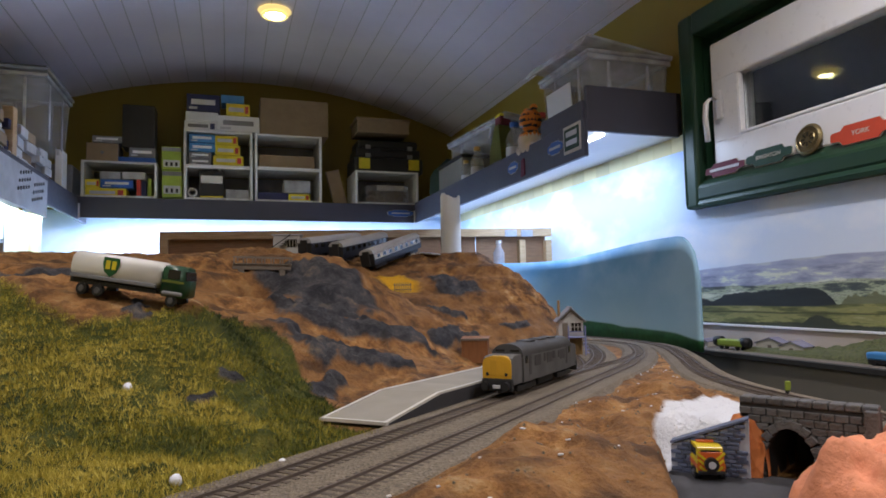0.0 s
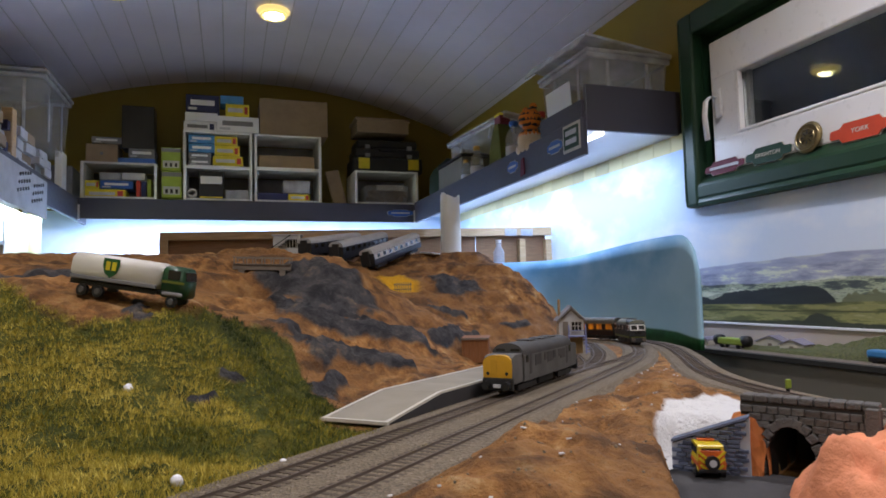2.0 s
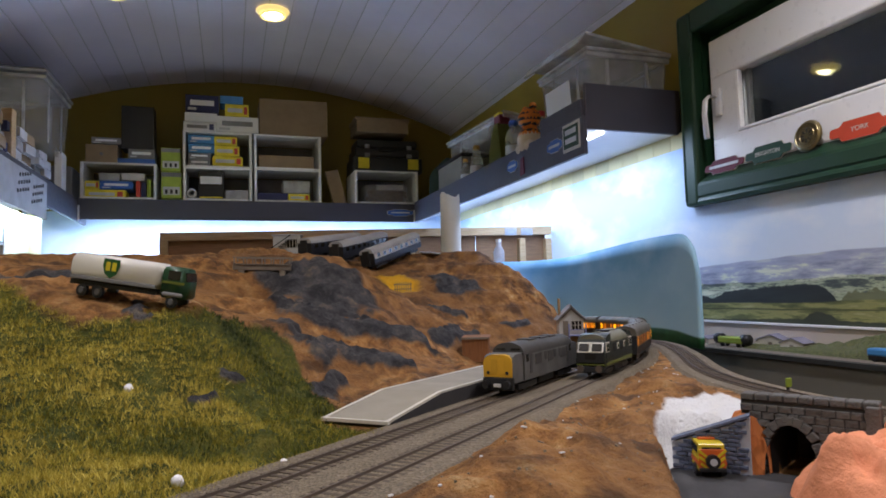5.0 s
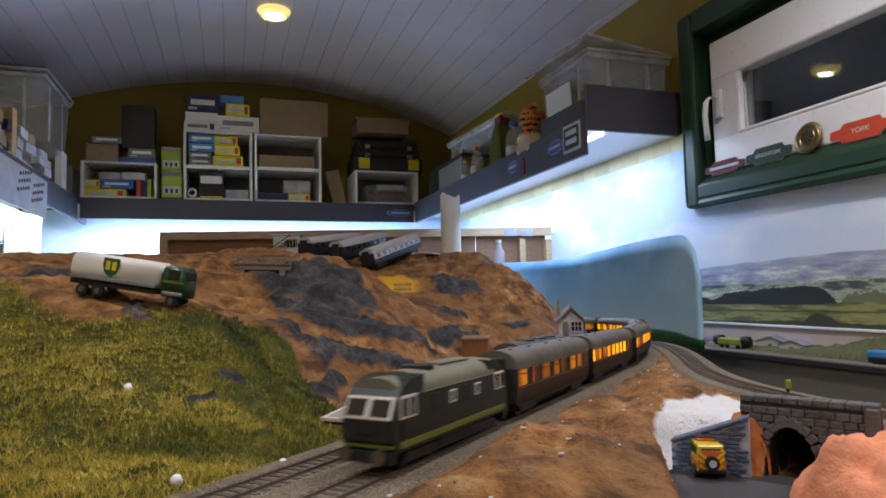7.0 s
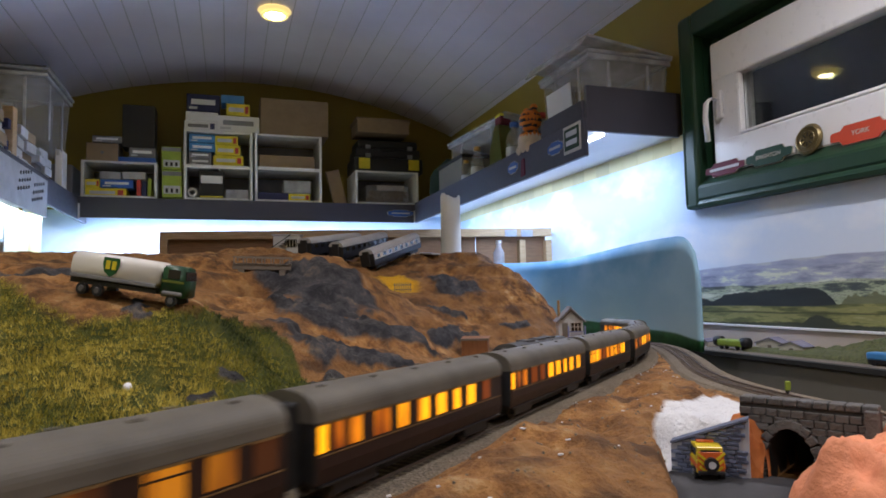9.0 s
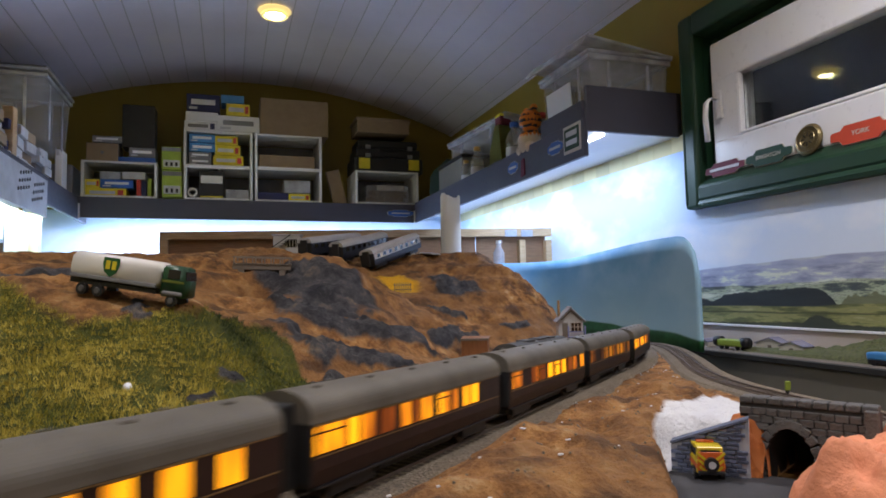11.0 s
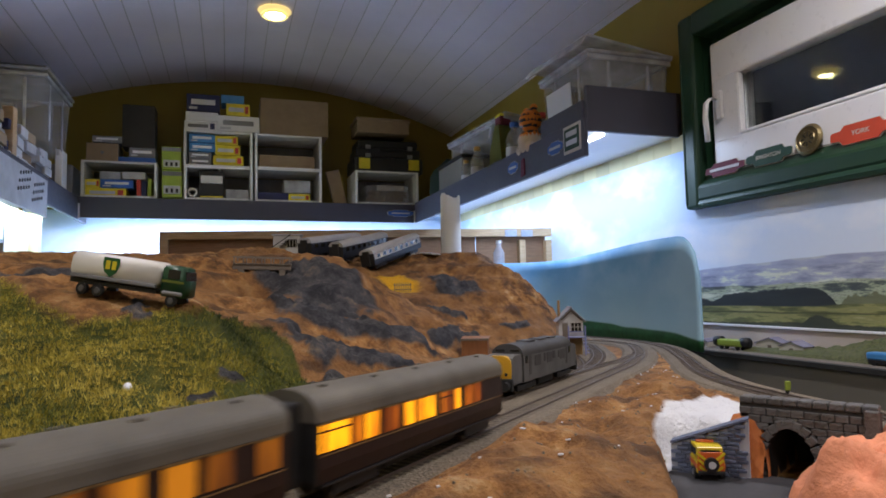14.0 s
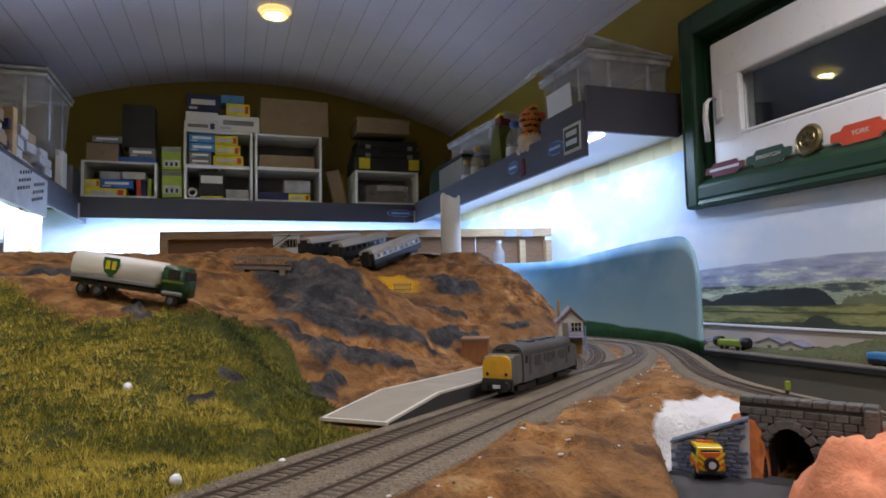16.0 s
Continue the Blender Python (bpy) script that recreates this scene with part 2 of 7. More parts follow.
    M["bulbrim"] = glowing("lamp_glass_rim", (0.90, 0.70, 0.26), 1.0)
    M["bluegrey"] = plain("coach_blue", (0.018, 0.021, 0.034), 0.45, vary=0.2, scale=60)
    M["greyband"] = plain("coach_pale_band", (0.55, 0.54, 0.52), 0.5)
    M["coachroof"] = plain("coach_grey_roof", (0.40, 0.39, 0.38), 0.6, scale=50)
    M["tank"] = plain("cream_white_tank", (0.82, 0.79, 0.72), 0.45, vary=0.08, scale=30)
    M["cab"] = plain("lorry_green", (0.012, 0.06, 0.025), 0.35, scale=60)
    M["leafgreen"] = plain("shield_green", (0.02, 0.11, 0.03), 0.5)
    M["hazard"] = plain("van_yellow", (0.70, 0.52, 0.02), 0.4)
    M["hazardred"] = plain("van_orange_red", (0.62, 0.12, 0.02), 0.4)
    M["roofslate"] = plain("slate", (0.26, 0.25, 0.27), 0.8, scale=80)
    M["violet"] = plain("pale_blue_woodwork", (0.20, 0.22, 0.42), 0.6, scale=60)
    M["brick"] = plain("tan_brick", (0.30, 0.19, 0.08), 0.85, vary=0.25, scale=120)
    M["bluewash"], nt, b, sep, col = sky_paint("blue_backdrop_paint", (0.36, 0.60, 0.74), (0.045, 0.24, 0.50), (0.40, 0.62, 0.76), 0.96, 1.19, 0.6)
    n = noise_tex(nt, 4, 1)
    ad = add(nt, "ShaderNodeMath")
    ad.operation, ad.inputs[1].default_value = "MULTIPLY_ADD", 0.03
    lean = add(nt, "ShaderNodeMath")
    lean.operation, lean.inputs[1].default_value = "MULTIPLY_ADD", -0.015
    nt.links.new(sep.outputs["Y"], lean.inputs[0])
    nt.links.new(sep.outputs["Z"], lean.inputs[2])
    nt.links.new(n.outputs[0], ad.inputs[0])
    nt.links.new(lean.outputs[0], ad.inputs[2])
    hill = add(nt, "ShaderNodeMapRange")
    hill.inputs["From Min"].default_value, hill.inputs["From Max"].default_value = 0.932, 0.937
    nt.links.new(ad.outputs[0], hill.inputs[0])
    gr = noise_tex(nt, 40, 4)
    grc = ramp(nt, gr.outputs[0], [(0.3, (0.010, 0.085, 0.025)), (0.7, (0.022, 0.15, 0.045))])
    nt.links.new(mixed(nt, hill.outputs[0], grc.outputs[0], col), b.inputs["Base Color"])
    M["sky"] = sky_paint("pale_sky_board", (0.62, 0.74, 0.88), (0.50, 0.66, 0.88), (0.85, 0.87, 0.92), 1.0, 1.5, 0.5)[0]
    M["sideearth"] = granules("side_board_scatter", [(0.08, 0.07, 0.06), (0.17, 0.14, 0.11), (0.24, 0.19, 0.14)], 260)
    M["dullblack"] = plain("dull_road_grey", (0.05, 0.05, 0.048), 1.0)
    M["dullblack"].node_tree.nodes["Principled BSDF"].inputs["Specular IOR Level"].default_value = 0.1
    M["pane"], nt, b = nodes("window_glass", 0.02)
    b.inputs["Base Color"].default_value = (0.9, 0.95, 0.93, 1)
    b.inputs["Transmission Weight"].default_value = 1.0
    b.inputs["IOR"].default_value = 1.5
    M["bluelabel"] = plain("blue_plate", (0.03, 0.12, 0.42), 0.35)
    M["darkboard"] = plain("dark_olive_grey_board", (0.19, 0.175, 0.14), 0.7, vary=0.12, scale=10)
    M["brass"] = plain("aged_brass", (0.22, 0.17, 0.08), 0.4, 0.7)
    M["plum"] = plain("plum_plate", (0.12, 0.012, 0.030), 0.7)
    M["plategreen"] = plain("green_plate", (0.012, 0.050, 0.030), 0.7)
    M["platered"] = plain("orange_red_plate", (0.52, 0.055, 0.018), 0.7)
    M["tigerfur"] = plain("orange_plush", (0.72, 0.22, 0.03), 0.95)
    M["creamfur"] = plain("cream_plush", (0.70, 0.60, 0.48), 0.95)
    M["olive"] = plain("olive_bottle", (0.10, 0.11, 0.02), 0.3)
    M["bottle"] = clear("bottle_glass", (0.7, 0.75, 0.7), 0.08, 0.35)
    M["paper"] = plain("white_paper_tube", (0.78, 0.76, 0.70), 0.8, vary=0.05)


mats()


# ---- mesh helpers ----
def link(name, bm, material, parent=None, label="", smooth=False):
    me = bpy.data.meshes.new(name)
    bm.to_mesh(me)
    bm.free()
    for m in (material if isinstance(material, (list, tuple)) else [material]):
        me.materials.append(MAT[m] if isinstance(m, str) else m)
    if smooth:
        me.polygons.foreach_set("use_smooth", [True] * len(me.polygons))
    ob = new(name, me)
    if parent:
        ob.parent = parent
    if label:
        ob["label"] = label
    return ob


def part(name, bm, material, parent, label="", smooth=False):
    return link(name, bm, material, parent, label, smooth)


def thing(name, label, category, m=None, group="", kind=""):
    ob = new(name)
    ob.empty_display_size = 0.01
    if m is not None:
        ob.matrix_world = m
    return tagged(ob, label, category, group, kind)


def box(cx, cy, cz, sx, sy, sz, bevel=0.0, m=None, bm=None):
    """A box by its centre and size, edges rounded by bevel."""
    own = bmesh.new()
    bmesh.ops.create_cube(own, size=1.0)
    for v in own.verts:
        v.co = Vector((v.co.x * sx, v.co.y * sy, v.co.z * sz))
    if bevel:
        bmesh.ops.bevel(own, geom=own.edges[:], offset=bevel, segments=2, profile=0.5, affect="EDGES")
    t = Matrix.Translation((cx, cy, cz)) @ (m or Matrix())
    bmesh.ops.transform(own, matrix=t, verts=own.verts)
    return join(bm, own)


def join(bm, own):
    if bm is None:
        return own
    tmp = bpy.data.meshes.new("tmp")
    own.to_mesh(tmp)
    own.free()
    bm.from_mesh(tmp)
    bpy.data.meshes.remove(tmp)
    return bm


def tube(r1, r2, depth, m=None, seg=20, bm=None, caps=True):
    own = bmesh.new()
    bmesh.ops.create_cone(own, cap_ends=caps, segments=seg, radius1=r1, radius2=r2, depth=depth)
    if m is not None:
        bmesh.ops.transform(own, matrix=m, verts=own.verts)
    return join(bm, own)


def lathe(profile, seg=24, m=None, bm=None):
    """A turned form from (radius, height) pairs."""
    own = bmesh.new()
    rings = []
    for r, z in profile:
        rings.append([own.verts.new((r * math.cos(2 * math.pi * i / seg), r * math.sin(2 * math.pi * i / seg), z)) for i in range(seg)])
    for a, b in zip(rings, rings[1:]):
        for i in range(seg):
            own.faces.new((a[i], a[(i + 1) % seg], b[(i + 1) % seg], b[i]))
    if profile[0][0] > 0.0005:
        own.faces.new(rings[0][::-1])
    if profile[-1][0] > 0.0005:
        own.faces.new(rings[-1])
    if m is not None:
        bmesh.ops.transform(own, matrix=m, verts=own.verts)
    return join(bm, own)


def prism(outline, axis, a, b, bm=None, m=None):
    """An outline in two axes, drawn out along the third from a to b."""
    own = bmesh.new()

    def at(p, d):
        return {"x": (d, p[0], p[1]), "y": (p[0], d, p[1]), "z": (p[0], p[1], d)}[axis]

    lo = [own.verts.new(at(p, a)) for p in outline]
    hi = [own.verts.new(at(p, b)) for p in outline]
    n = len(outline)
    for i in range(n):
        own.faces.new((lo[i], lo[(i + 1) % n], hi[(i + 1) % n], hi[i]))
    own.faces.new(lo[::-1])
    own.faces.new(hi)
    bmesh.ops.recalc_face_normals(own, faces=own.faces)
    if m is not None:
        bmesh.ops.transform(own, matrix=m, verts=own.verts)
    return join(bm, own)


def words(text, size, m, material, parent, name="lettering", depth=0.0004):
    cu = bpy.data.curves.new(name, "FONT")
    cu.body, cu.size, cu.extrude, cu.align_x, cu.align_y = text, size, depth, "CENTER", "CENTER"
    cu.materials.append(MAT[material])
    tmp = bpy.data.objects.new(name, cu)
    scene.collection.objects.link(tmp)
    bpy.context.view_layer.update()
    me = bpy.data.meshes.new_from_object(tmp.evaluated_get(bpy.context.evaluated_depsgraph_get()))
    bpy.data.objects.remove(tmp)
    ob = new(name, me)
    ob.parent = parent
    ob.matrix_basis = m
    return ob

# ---- the layout: a board that falls away slightly, and its running lines ----
FALL = 0.022


def board_z(x, y):
    return 0.95 - FALL * (0.3186 * x + 0.9479 * y)


def line_points():
    """The running line: straight past the platform, then round the far bend; s = 0 beside the platform ramp. Rows s, x, y, heading."""
    ds, rows = 0.005, []
    x, y, h, s = 0.054, 0.370, radians(43.9), 0.0
    while s < 3.9:
        rows.append((s, x, y, h))
        k = 0.0 if s < 0.78 else (0.8 if s < 0.88 else (0.5 if s < 1.32 else 2.7))
        if h > math.pi:
            k = 0.0
        h += k * ds
        x, y, s = x + ds * math.cos(h), y + ds * math.sin(h), s + ds
    x, y, h, s = 0.054, 0.370, radians(43.9), 0.0
    while s > -3.6:
        h += ds / 0.7 if (s < -0.35 and h < math.pi / 2) else 0.0
        x, y, s = x - ds * math.cos(h), y - ds * math.sin(h), s - ds
        rows.insert(0, (s, x, y, h))
    return np.array(rows)


LINE = line_points()


def on_line(s, left=0.0):
    x, y, h = (float(np.interp(s, LINE[:, 0], LINE[:, i])) for i in (1, 2, 3))
    return x - left * math.sin(h), y + left * math.cos(h), h


def smooth_run(knots, step=0.01):
    """Evenly stepped points on a smooth curve through a few knots."""
    pts = []
    for i in range(len(knots) - 1):
        p0, p1, p2, p3 = (Vector(knots[max(0, min(len(knots) - 1, j))]) for j in (i - 1, i, i + 1, i + 2))
        for k in range(20):
            t = k / 20
            pts.append(0.5 * ((2 * p1) + (p2 - p0) * t + (2 * p0 - 5 * p1 + 4 * p2 - p3) * t * t + (3 * p1 - p0 - 3 * p2 + p3) * t ** 3))
    pts.append(Vector(knots[-1]))
    out, need = [pts[0]], step
    for a, b in zip(pts, pts[1:]):
        d = (b - a).length
        while need <= d:
            out.append(a + (b - a) * (need / d))
            need += step
        need -= d
    return [(p.x, p.y) for p in out]


def spread(s):
    return 0.056 + 0.045 * min(1, max(0, (s - 0.75) / 0.5))


TRACK_MAIN = [on_line(s)[:2] for s in np.arange(-1.6, 2.6, 0.01)]
TRACK_PLATFORM = [on_line(s, spread(s))[:2] for s in np.arange(-1.5, 2.3, 0.01)]
TRACK_OUTER = smooth_run([(1.10, 1.95), (1.075, 1.55), (0.98, 1.28), (0.83, 1.03), (0.69, 0.82), (0.615, 0.68), (0.572, 0.55), (0.545, 0.40), (0.53, 0.2), (0.52, -0.2)])
TRACK_CROSS = smooth_run([on_line(0.62, 0.056)[:2], on_line(0.75, 0.05)[:2], on_line(0.92, 0.02)[:2], on_line(1.08, 0.0)[:2]])
TRACK_INNER = [on_line(s, 0.056 + 0.15 * min(1, max(0, (s - 0.7) / 0.6)))[:2] for s in np.arange(0.7, 2.0, 0.01)]


def outer_edge(y):
    ys = [p[1] for p in TRACK_OUTER][::-1]
    xs = [p[0] for p in TRACK_OUTER][::-1]
    return float(np.interp(y, ys, xs)) + 0.026


# ---- terrain ----
HILLS = [(-0.12, 0.43, 0.006), (-0.17, 0.59, 0.043), (-0.24, 0.84, 0.143), (-0.08, 0.62, 0.036), (0.0, 0.70, 0.045), (-0.09, 0.725, 0.094),
         (-0.185, 0.735, 0.098), (0.10, 0.79, 0.0), (-0.155, 0.790, 0.131), (-0.04, 0.757, 0.112), (-0.26, 1.09, 0.178), (-0.10, 0.785, 0.122),
         (-0.36, 1.44, 0.217), (-0.09, 1.56, 0.218), (0.03, 1.67, 0.235), (0.04, 1.17, 0.130), (0.14, 1.27, 0.191), (0.23, 1.29, 0.188),
         (0.07, 0.93, 0.066), (0.10, 0.91, 0.052), (0.19, 0.86, 0.004), (0.26, 0.89, 0.002), (0.176, 0.95, 0.033), (0.243, 0.965, 0.029), (0.352, 1.055, 0.014),
         (0.20, 1.01, 0.040), (0.28, 1.035, 0.033), (0.085, 1.085, 0.097), (0.133, 1.065, 0.086), (0.19, 1.05, 0.068), (0.25, 1.09, 0.062),
         (0.15, 1.15, 0.118), (0.24, 1.18, 0.112), (0.32, 1.09, 0.048), (0.31, 1.22, 0.088), (0.37, 1.15, 0.036), (0.37, 1.46, 0.145),
         (0.53, 1.67, 0.237), (0.67, 1.67, 0.246), (0.77, 1.59, 0.144), (0.82, 1.51, 0.071), (0.54, 1.36, 0.082), (0.60, 1.31, 0.037),
         (0.43, 1.24, 0.050), (0.40, 1.11, 0.008), (0.46, 1.20, 0.004), (0.0, 1.24, 0.178), (0.066, 1.235, 0.160), (0.30, 1.60, 0.208), (0.42, 1.68, 0.222), (0.22, 1.64, 0.222), (0.36, 1.78, 0.236),
         (0.50, 1.77, 0.250), (0.18, 1.72, 0.236), (0.385, 1.535, 0.180), (0.60, 1.60, 0.222)]
# spines of the bare rock: places along each, its half width, and how far it stands proud
ROCKS = [([(0.100, 1.252), (0.154, 1.240), (0.217, 1.243)], 0.050, 0.012), ([(0.110, 1.190), (0.164, 1.180), (0.222, 1.190)], 0.048, 0.006),
         ([(0.130, 1.120), (0.205, 1.130)], 0.036, 0.0), ([(0.082, 1.090), (0.133, 1.065), (0.190, 1.045), (0.250, 1.080)], 0.031, 0.017),
         ([(0.275, 1.080), (0.322, 1.078)], 0.030, 0.014), ([(0.122, 0.885), (0.159, 0.910), (0.197, 0.918), (0.238, 0.918)], 0.026, 0.015),
         ([(0.106, 0.800), (0.135, 0.830)], 0.020, 0.012), ([(0.078, 0.975), (0.104, 0.930), (0.140, 0.960)], 0.028, 0.009),
         ([(0.507, 1.507), (0.516, 1.472), (0.545, 1.472)], 0.048, 0.006), ([(0.431, 1.368), (0.507, 1.344)], 0.013, 0.006),
         ([(0.385, 1.185), (0.500, 1.270)], 0.022, 0.012), ([(-0.029, 0.628), (-0.012, 0.640)], 0.010, 0.008), ([(-0.004, 0.672), (0.006, 0.676)], 0.007, 0.008),
         ([(-0.104, 0.762), (-0.099, 0.748)], 0.008, 0.004), ([(-0.225, 0.885), (-0.196, 0.915)], 0.026, 0.0),
         ([(0.600, 1.330), (0.660, 1.350)], 0.016, 0.006)]
SANDS = [(0.385, 1.500, 0.055), (-0.076, 1.501, 0.05), (-0.318, 1.318, 0.04)]


def terrain():
    anchors = list(HILLS)
    anchors += [(x, 2.02, 0.03) for x in (-0.9, -0.5, -0.1, 0.3, 0.6)] + [(0.80, 1.86, 0.02)]
    anchors += [(-0.9, y, 0.14) for y in (0.6, 1.2, 1.6)] + [(-0.6, 0.8, 0.15), (-0.55, 0.3, 0.05), (-0.5, -0.3, 0.0)]
    for s in np.arange(-0.5, 1.7, 0.1):
        x, y, _ = on_line(s, spread(s) + 0.034)
        if s < 0.0 or s > 0.55:
            anchors.append((x, y, -0.002))
    for s in (0.1, 0.25, 0.4, 0.55):
        x, y, _ = on_line(s, 0.145)
        anchors.append((x, y, 0.0))
    A = np.array(anchors)
    n = len(A)

    def kernel(d2):
        return 0.5 * d2 * np.log(d2 + 1e-9)

    d2 = ((A[:, None, :2] - A[None, :, :2]) ** 2).sum(-1)
    K = np.zeros((n + 3, n + 3))
    K[:n, :n] = kernel(d2) + np.eye(n) * 2e-4
    K[:n, n], K[:n, n + 1:], K[n, :n], K[n + 1:, :n] = 1, A[:, :2], 1, A[:, :2].T
    sol = np.linalg.solve(K, np.concatenate([A[:, 2], np.zeros(3)]))

    xs = np.arange(-1.04, 1.14, 0.0065)
    ys = [-0.6]
    while ys[-1] < 2.42:
        ys.append(ys[-1] + (0.012 if ys[-1] < 0.1 else 0.0045 + 0.006 * max(0, ys[-1] - 0.4)))
    ys = np.array(ys)
    X, Y = np.meshgrid(xs, ys)
    flat = np.stack([X.ravel(), Y.ravel()], 1)
    W = np.zeros(len(flat))
    near = np.full(len(flat), 9.0)
    left_side = np.zeros(len(flat), bool)
    tracks = np.array(TRACK_MAIN[::3] + TRACK_PLATFORM[::3] + TRACK_OUTER[::3])
    main = np.array([on_line(s, spread(s)) for s in np.arange(-1.4, 2.9, 0.03)])
    for i in range(0, len(flat), 8000):
        f = flat[i:i + 8000]
        d = ((f[:, None] - A[None, :, :2]) ** 2).sum(-1)
        W[i:i + 8000] = kernel(d) @ sol[:n] + sol[n] + f @ sol[n + 1:]
        near[i:i + 8000] = np.sqrt(((f[:, None] - tracks[None]) ** 2).sum(-1).min(1))
        dm = ((f[:, None] - main[None, :, :2]) ** 2).sum(-1)
        j = dm.argmin(1)
        rel = f - main[j, :2]
        left_side[i:i + 8000] = (-rel[:, 0] * np.sin(main[j, 2]) + rel[:, 1] * np.cos(main[j, 2])) > 0
    px, py = flat[:, 0], flat[:, 1]
    W = np.where(left_side, np.maximum(W, -0.004), -0.004)
    # earth bank between the lines, and the sunken road beside it
    road_edge = np.interp(py, [-0.2, 0.30, 0.38, 0.42, 0.46, 0.50, 0.56, 0.62], [0.15, 0.235, 0.283, 0.312, 0.335, 0.36, 0.47, 0.60])
    far_edge = np.interp(py, [0.0, 0.365, 0.449, 0.52], [0.52, 0.468, 0.418, 0.40])
    cut = np.clip((px - road_edge) / 0.014, 0, 1) * (py < 0.56) * np.clip((far_edge + 0.02 - px) / 0.01, 0, 1)
    # the road runs on under the arch
    al, dp = (px - 0.418) * 0.4985 - (py - 0.449) * 0.8669, (px - 0.418) * 0.8669 + (py - 0.449) * 0.4985
    under = (al > 0.017) & (al < 0.059) & (dp > -0.02) & (dp < 0.105)
    cut = np.where(under, 1.12, cut)
    bank = (~left_side) & (px < road_edge + 0.02)
    hump = np.array([noise.fractal(Vector((a * 7, b * 7, 3.1)), 0.9, 2.0, 4) for a, b in flat])
    fine = np.array([noise.fractal(Vector((a * 38, b * 38, 7.7)), 0.8, 2.1, 4) for a, b in flat])
    edge_in = np.clip((near - 0.024) / 0.04, 0, 1)
    W = W + np.where(bank, edge_in * (0.006 + 0.022 * hump) * np.clip((road_edge - px) / 0.06, 0.25, 1), 0)
    W = W + edge_in * np.where(left_side, 0.010 * hump + 0.0065 * fine, 0.0050 * fine)
    # faint ledges in the hillside
    ledge = np.clip((W - 0.03) / 0.04, 0, 1) * left_side * np.clip((py - 0.83) / 0.08, 0, 1)
    W = W + ledge * 0.0035 * np.sin(2 * math.pi * W / 0.040 + 2.2 * hump)
    wx = 0.022 * np.array([noise.fractal(Vector((a * 17, b * 17, 20.0)), 0.8, 2.0, 4) for a, b in flat])
    wy = 0.022 * np.array([noise.fractal(Vector((a * 17, b * 17, 40.0)), 0.8, 2.0, 4) for a, b in flat])
    rock, proud = np.zeros(len(flat)), np.zeros(len(flat))
    for spine, r, lift in ROCKS:
        far = np.full(len(flat), 9.0)
        for (x0, y0), (x1, y1) in zip(spine, spine[1:]):
            ex, ey = x1 - x0, y1 - y0
            t = np.clip(((px + wx - x0) * ex + (py + wy - y0) * ey) / (ex * ex + ey * ey), 0, 1)
            far = np.minimum(far, np.hypot(px + wx - x0 - t * ex, py + wy - y0 - t * ey))
        rock = np.maximum(rock, np.clip(1.6 - 1.35 * far / r, 0, 1))
        dome = lift * np.sqrt(np.clip(1 - (far / r) ** 2, 0, 1))
        proud = np.where(np.abs(dome) > np.abs(proud), dome, proud)
    sand = np.zeros(len(flat))
    for cx, cy, r in SANDS:
        sand = np.maximum(sand, np.exp(-(((px - cx) ** 2 + (py - cy) ** 2) / r ** 2) ** 1.5))
    crag = np.array([noise.ridged_multi_fractal(Vector((a * 26, b * 34, 1.3)), 0.9, 2.1, 4, 1.0, 2.0) if k > 0.05 else 0.0 for (a, b), k in zip(flat, rock)])
    W = W + edge_in * (proud + rock * (crag - 0.9) * 0.0055)
    # the gully under the little timber bridge
    W = W - 0.030 * np.exp(-((px - 0.045) / 0.030) ** 2 - ((py - 1.205) / 0.045) ** 2)
    W = W * np.clip((near - 0.012) / 0.02, 0, 1) - 0.004 * np.clip((0.03 - near) / 0.02, 0, 1)
    W = W * (1 - cut) - 0.0425 * cut
    turf = np.clip((np.interp(px, [-1, -0.24, -0.19, -0.14, -0.10, -0.03, 0.01, 0.05, 0.08, 0.089, 0.10, 0.2], [0.93, 0.82, 0.76, 0.725, 0.74, 0.75, 0.88, 0.92, 0.90, 0.80, 0.70, 0.40]) - py) / 0.05 + 0.5, 0, 1) * left_side
    pu, pv = (px - 0.137) * 0.7206 + (py - 0.566) * 0.6934, -(px - 0.137) * 0.6934 + (py - 0.566) * 0.7206
    gap = np.maximum(np.maximum(-0.012 - pu, pu - 0.46), np.maximum(-0.02 - pv, pv - 0.082))
    flatten = np.clip(1 - gap / 0.022, 0, 1)
    W = W * (1 - flatten) + np.minimum(W, -0.003) * flatten
    turf = turf * (gap > 0.004)
    turf = turf * np.clip((near - 0.020) / 0.012, 0, 1) * (1 - (rock > 0.5) * (py < 0.75))
    # bare white plaster over the road bank
    ring = [(0.330, 0.445), (0.375, 0.510), (0.430, 0.565), (0.520, 0.590), (0.520, 0.545), (0.425, 0.455), (0.372, 0.480), (0.352, 0.440)]
    inside = np.zeros(len(flat), bool)
    rim = np.full(len(flat), 9.0)
    for (x0, y0), (x1, y1) in zip(ring, ring[1:] + ring[:1]):
        if y0 != y1:
            inside ^= ((y0 > py) != (y1 > py)) & (px < (x1 - x0) * (py - y0) / (y1 - y0) + x0)
        ex, ey = x1 - x0, y1 - y0
        t = np.clip(((px - x0) * ex + (py - y0) * ey) / (ex * ex + ey * ey), 0, 1)
        rim = np.minimum(rim, np.hypot(px - x0 - t * ex, py - y0 - t * ey))
    bare = np.clip(0.5 + np.where(inside, rim, -rim) / 0.012, 0, 1)
    rockw = np.clip(rock * 1.25, 0, 1)
    limit = np.array([outer_edge(b) for b in ys])
    keep = X <= limit[:, None] + 1e-6
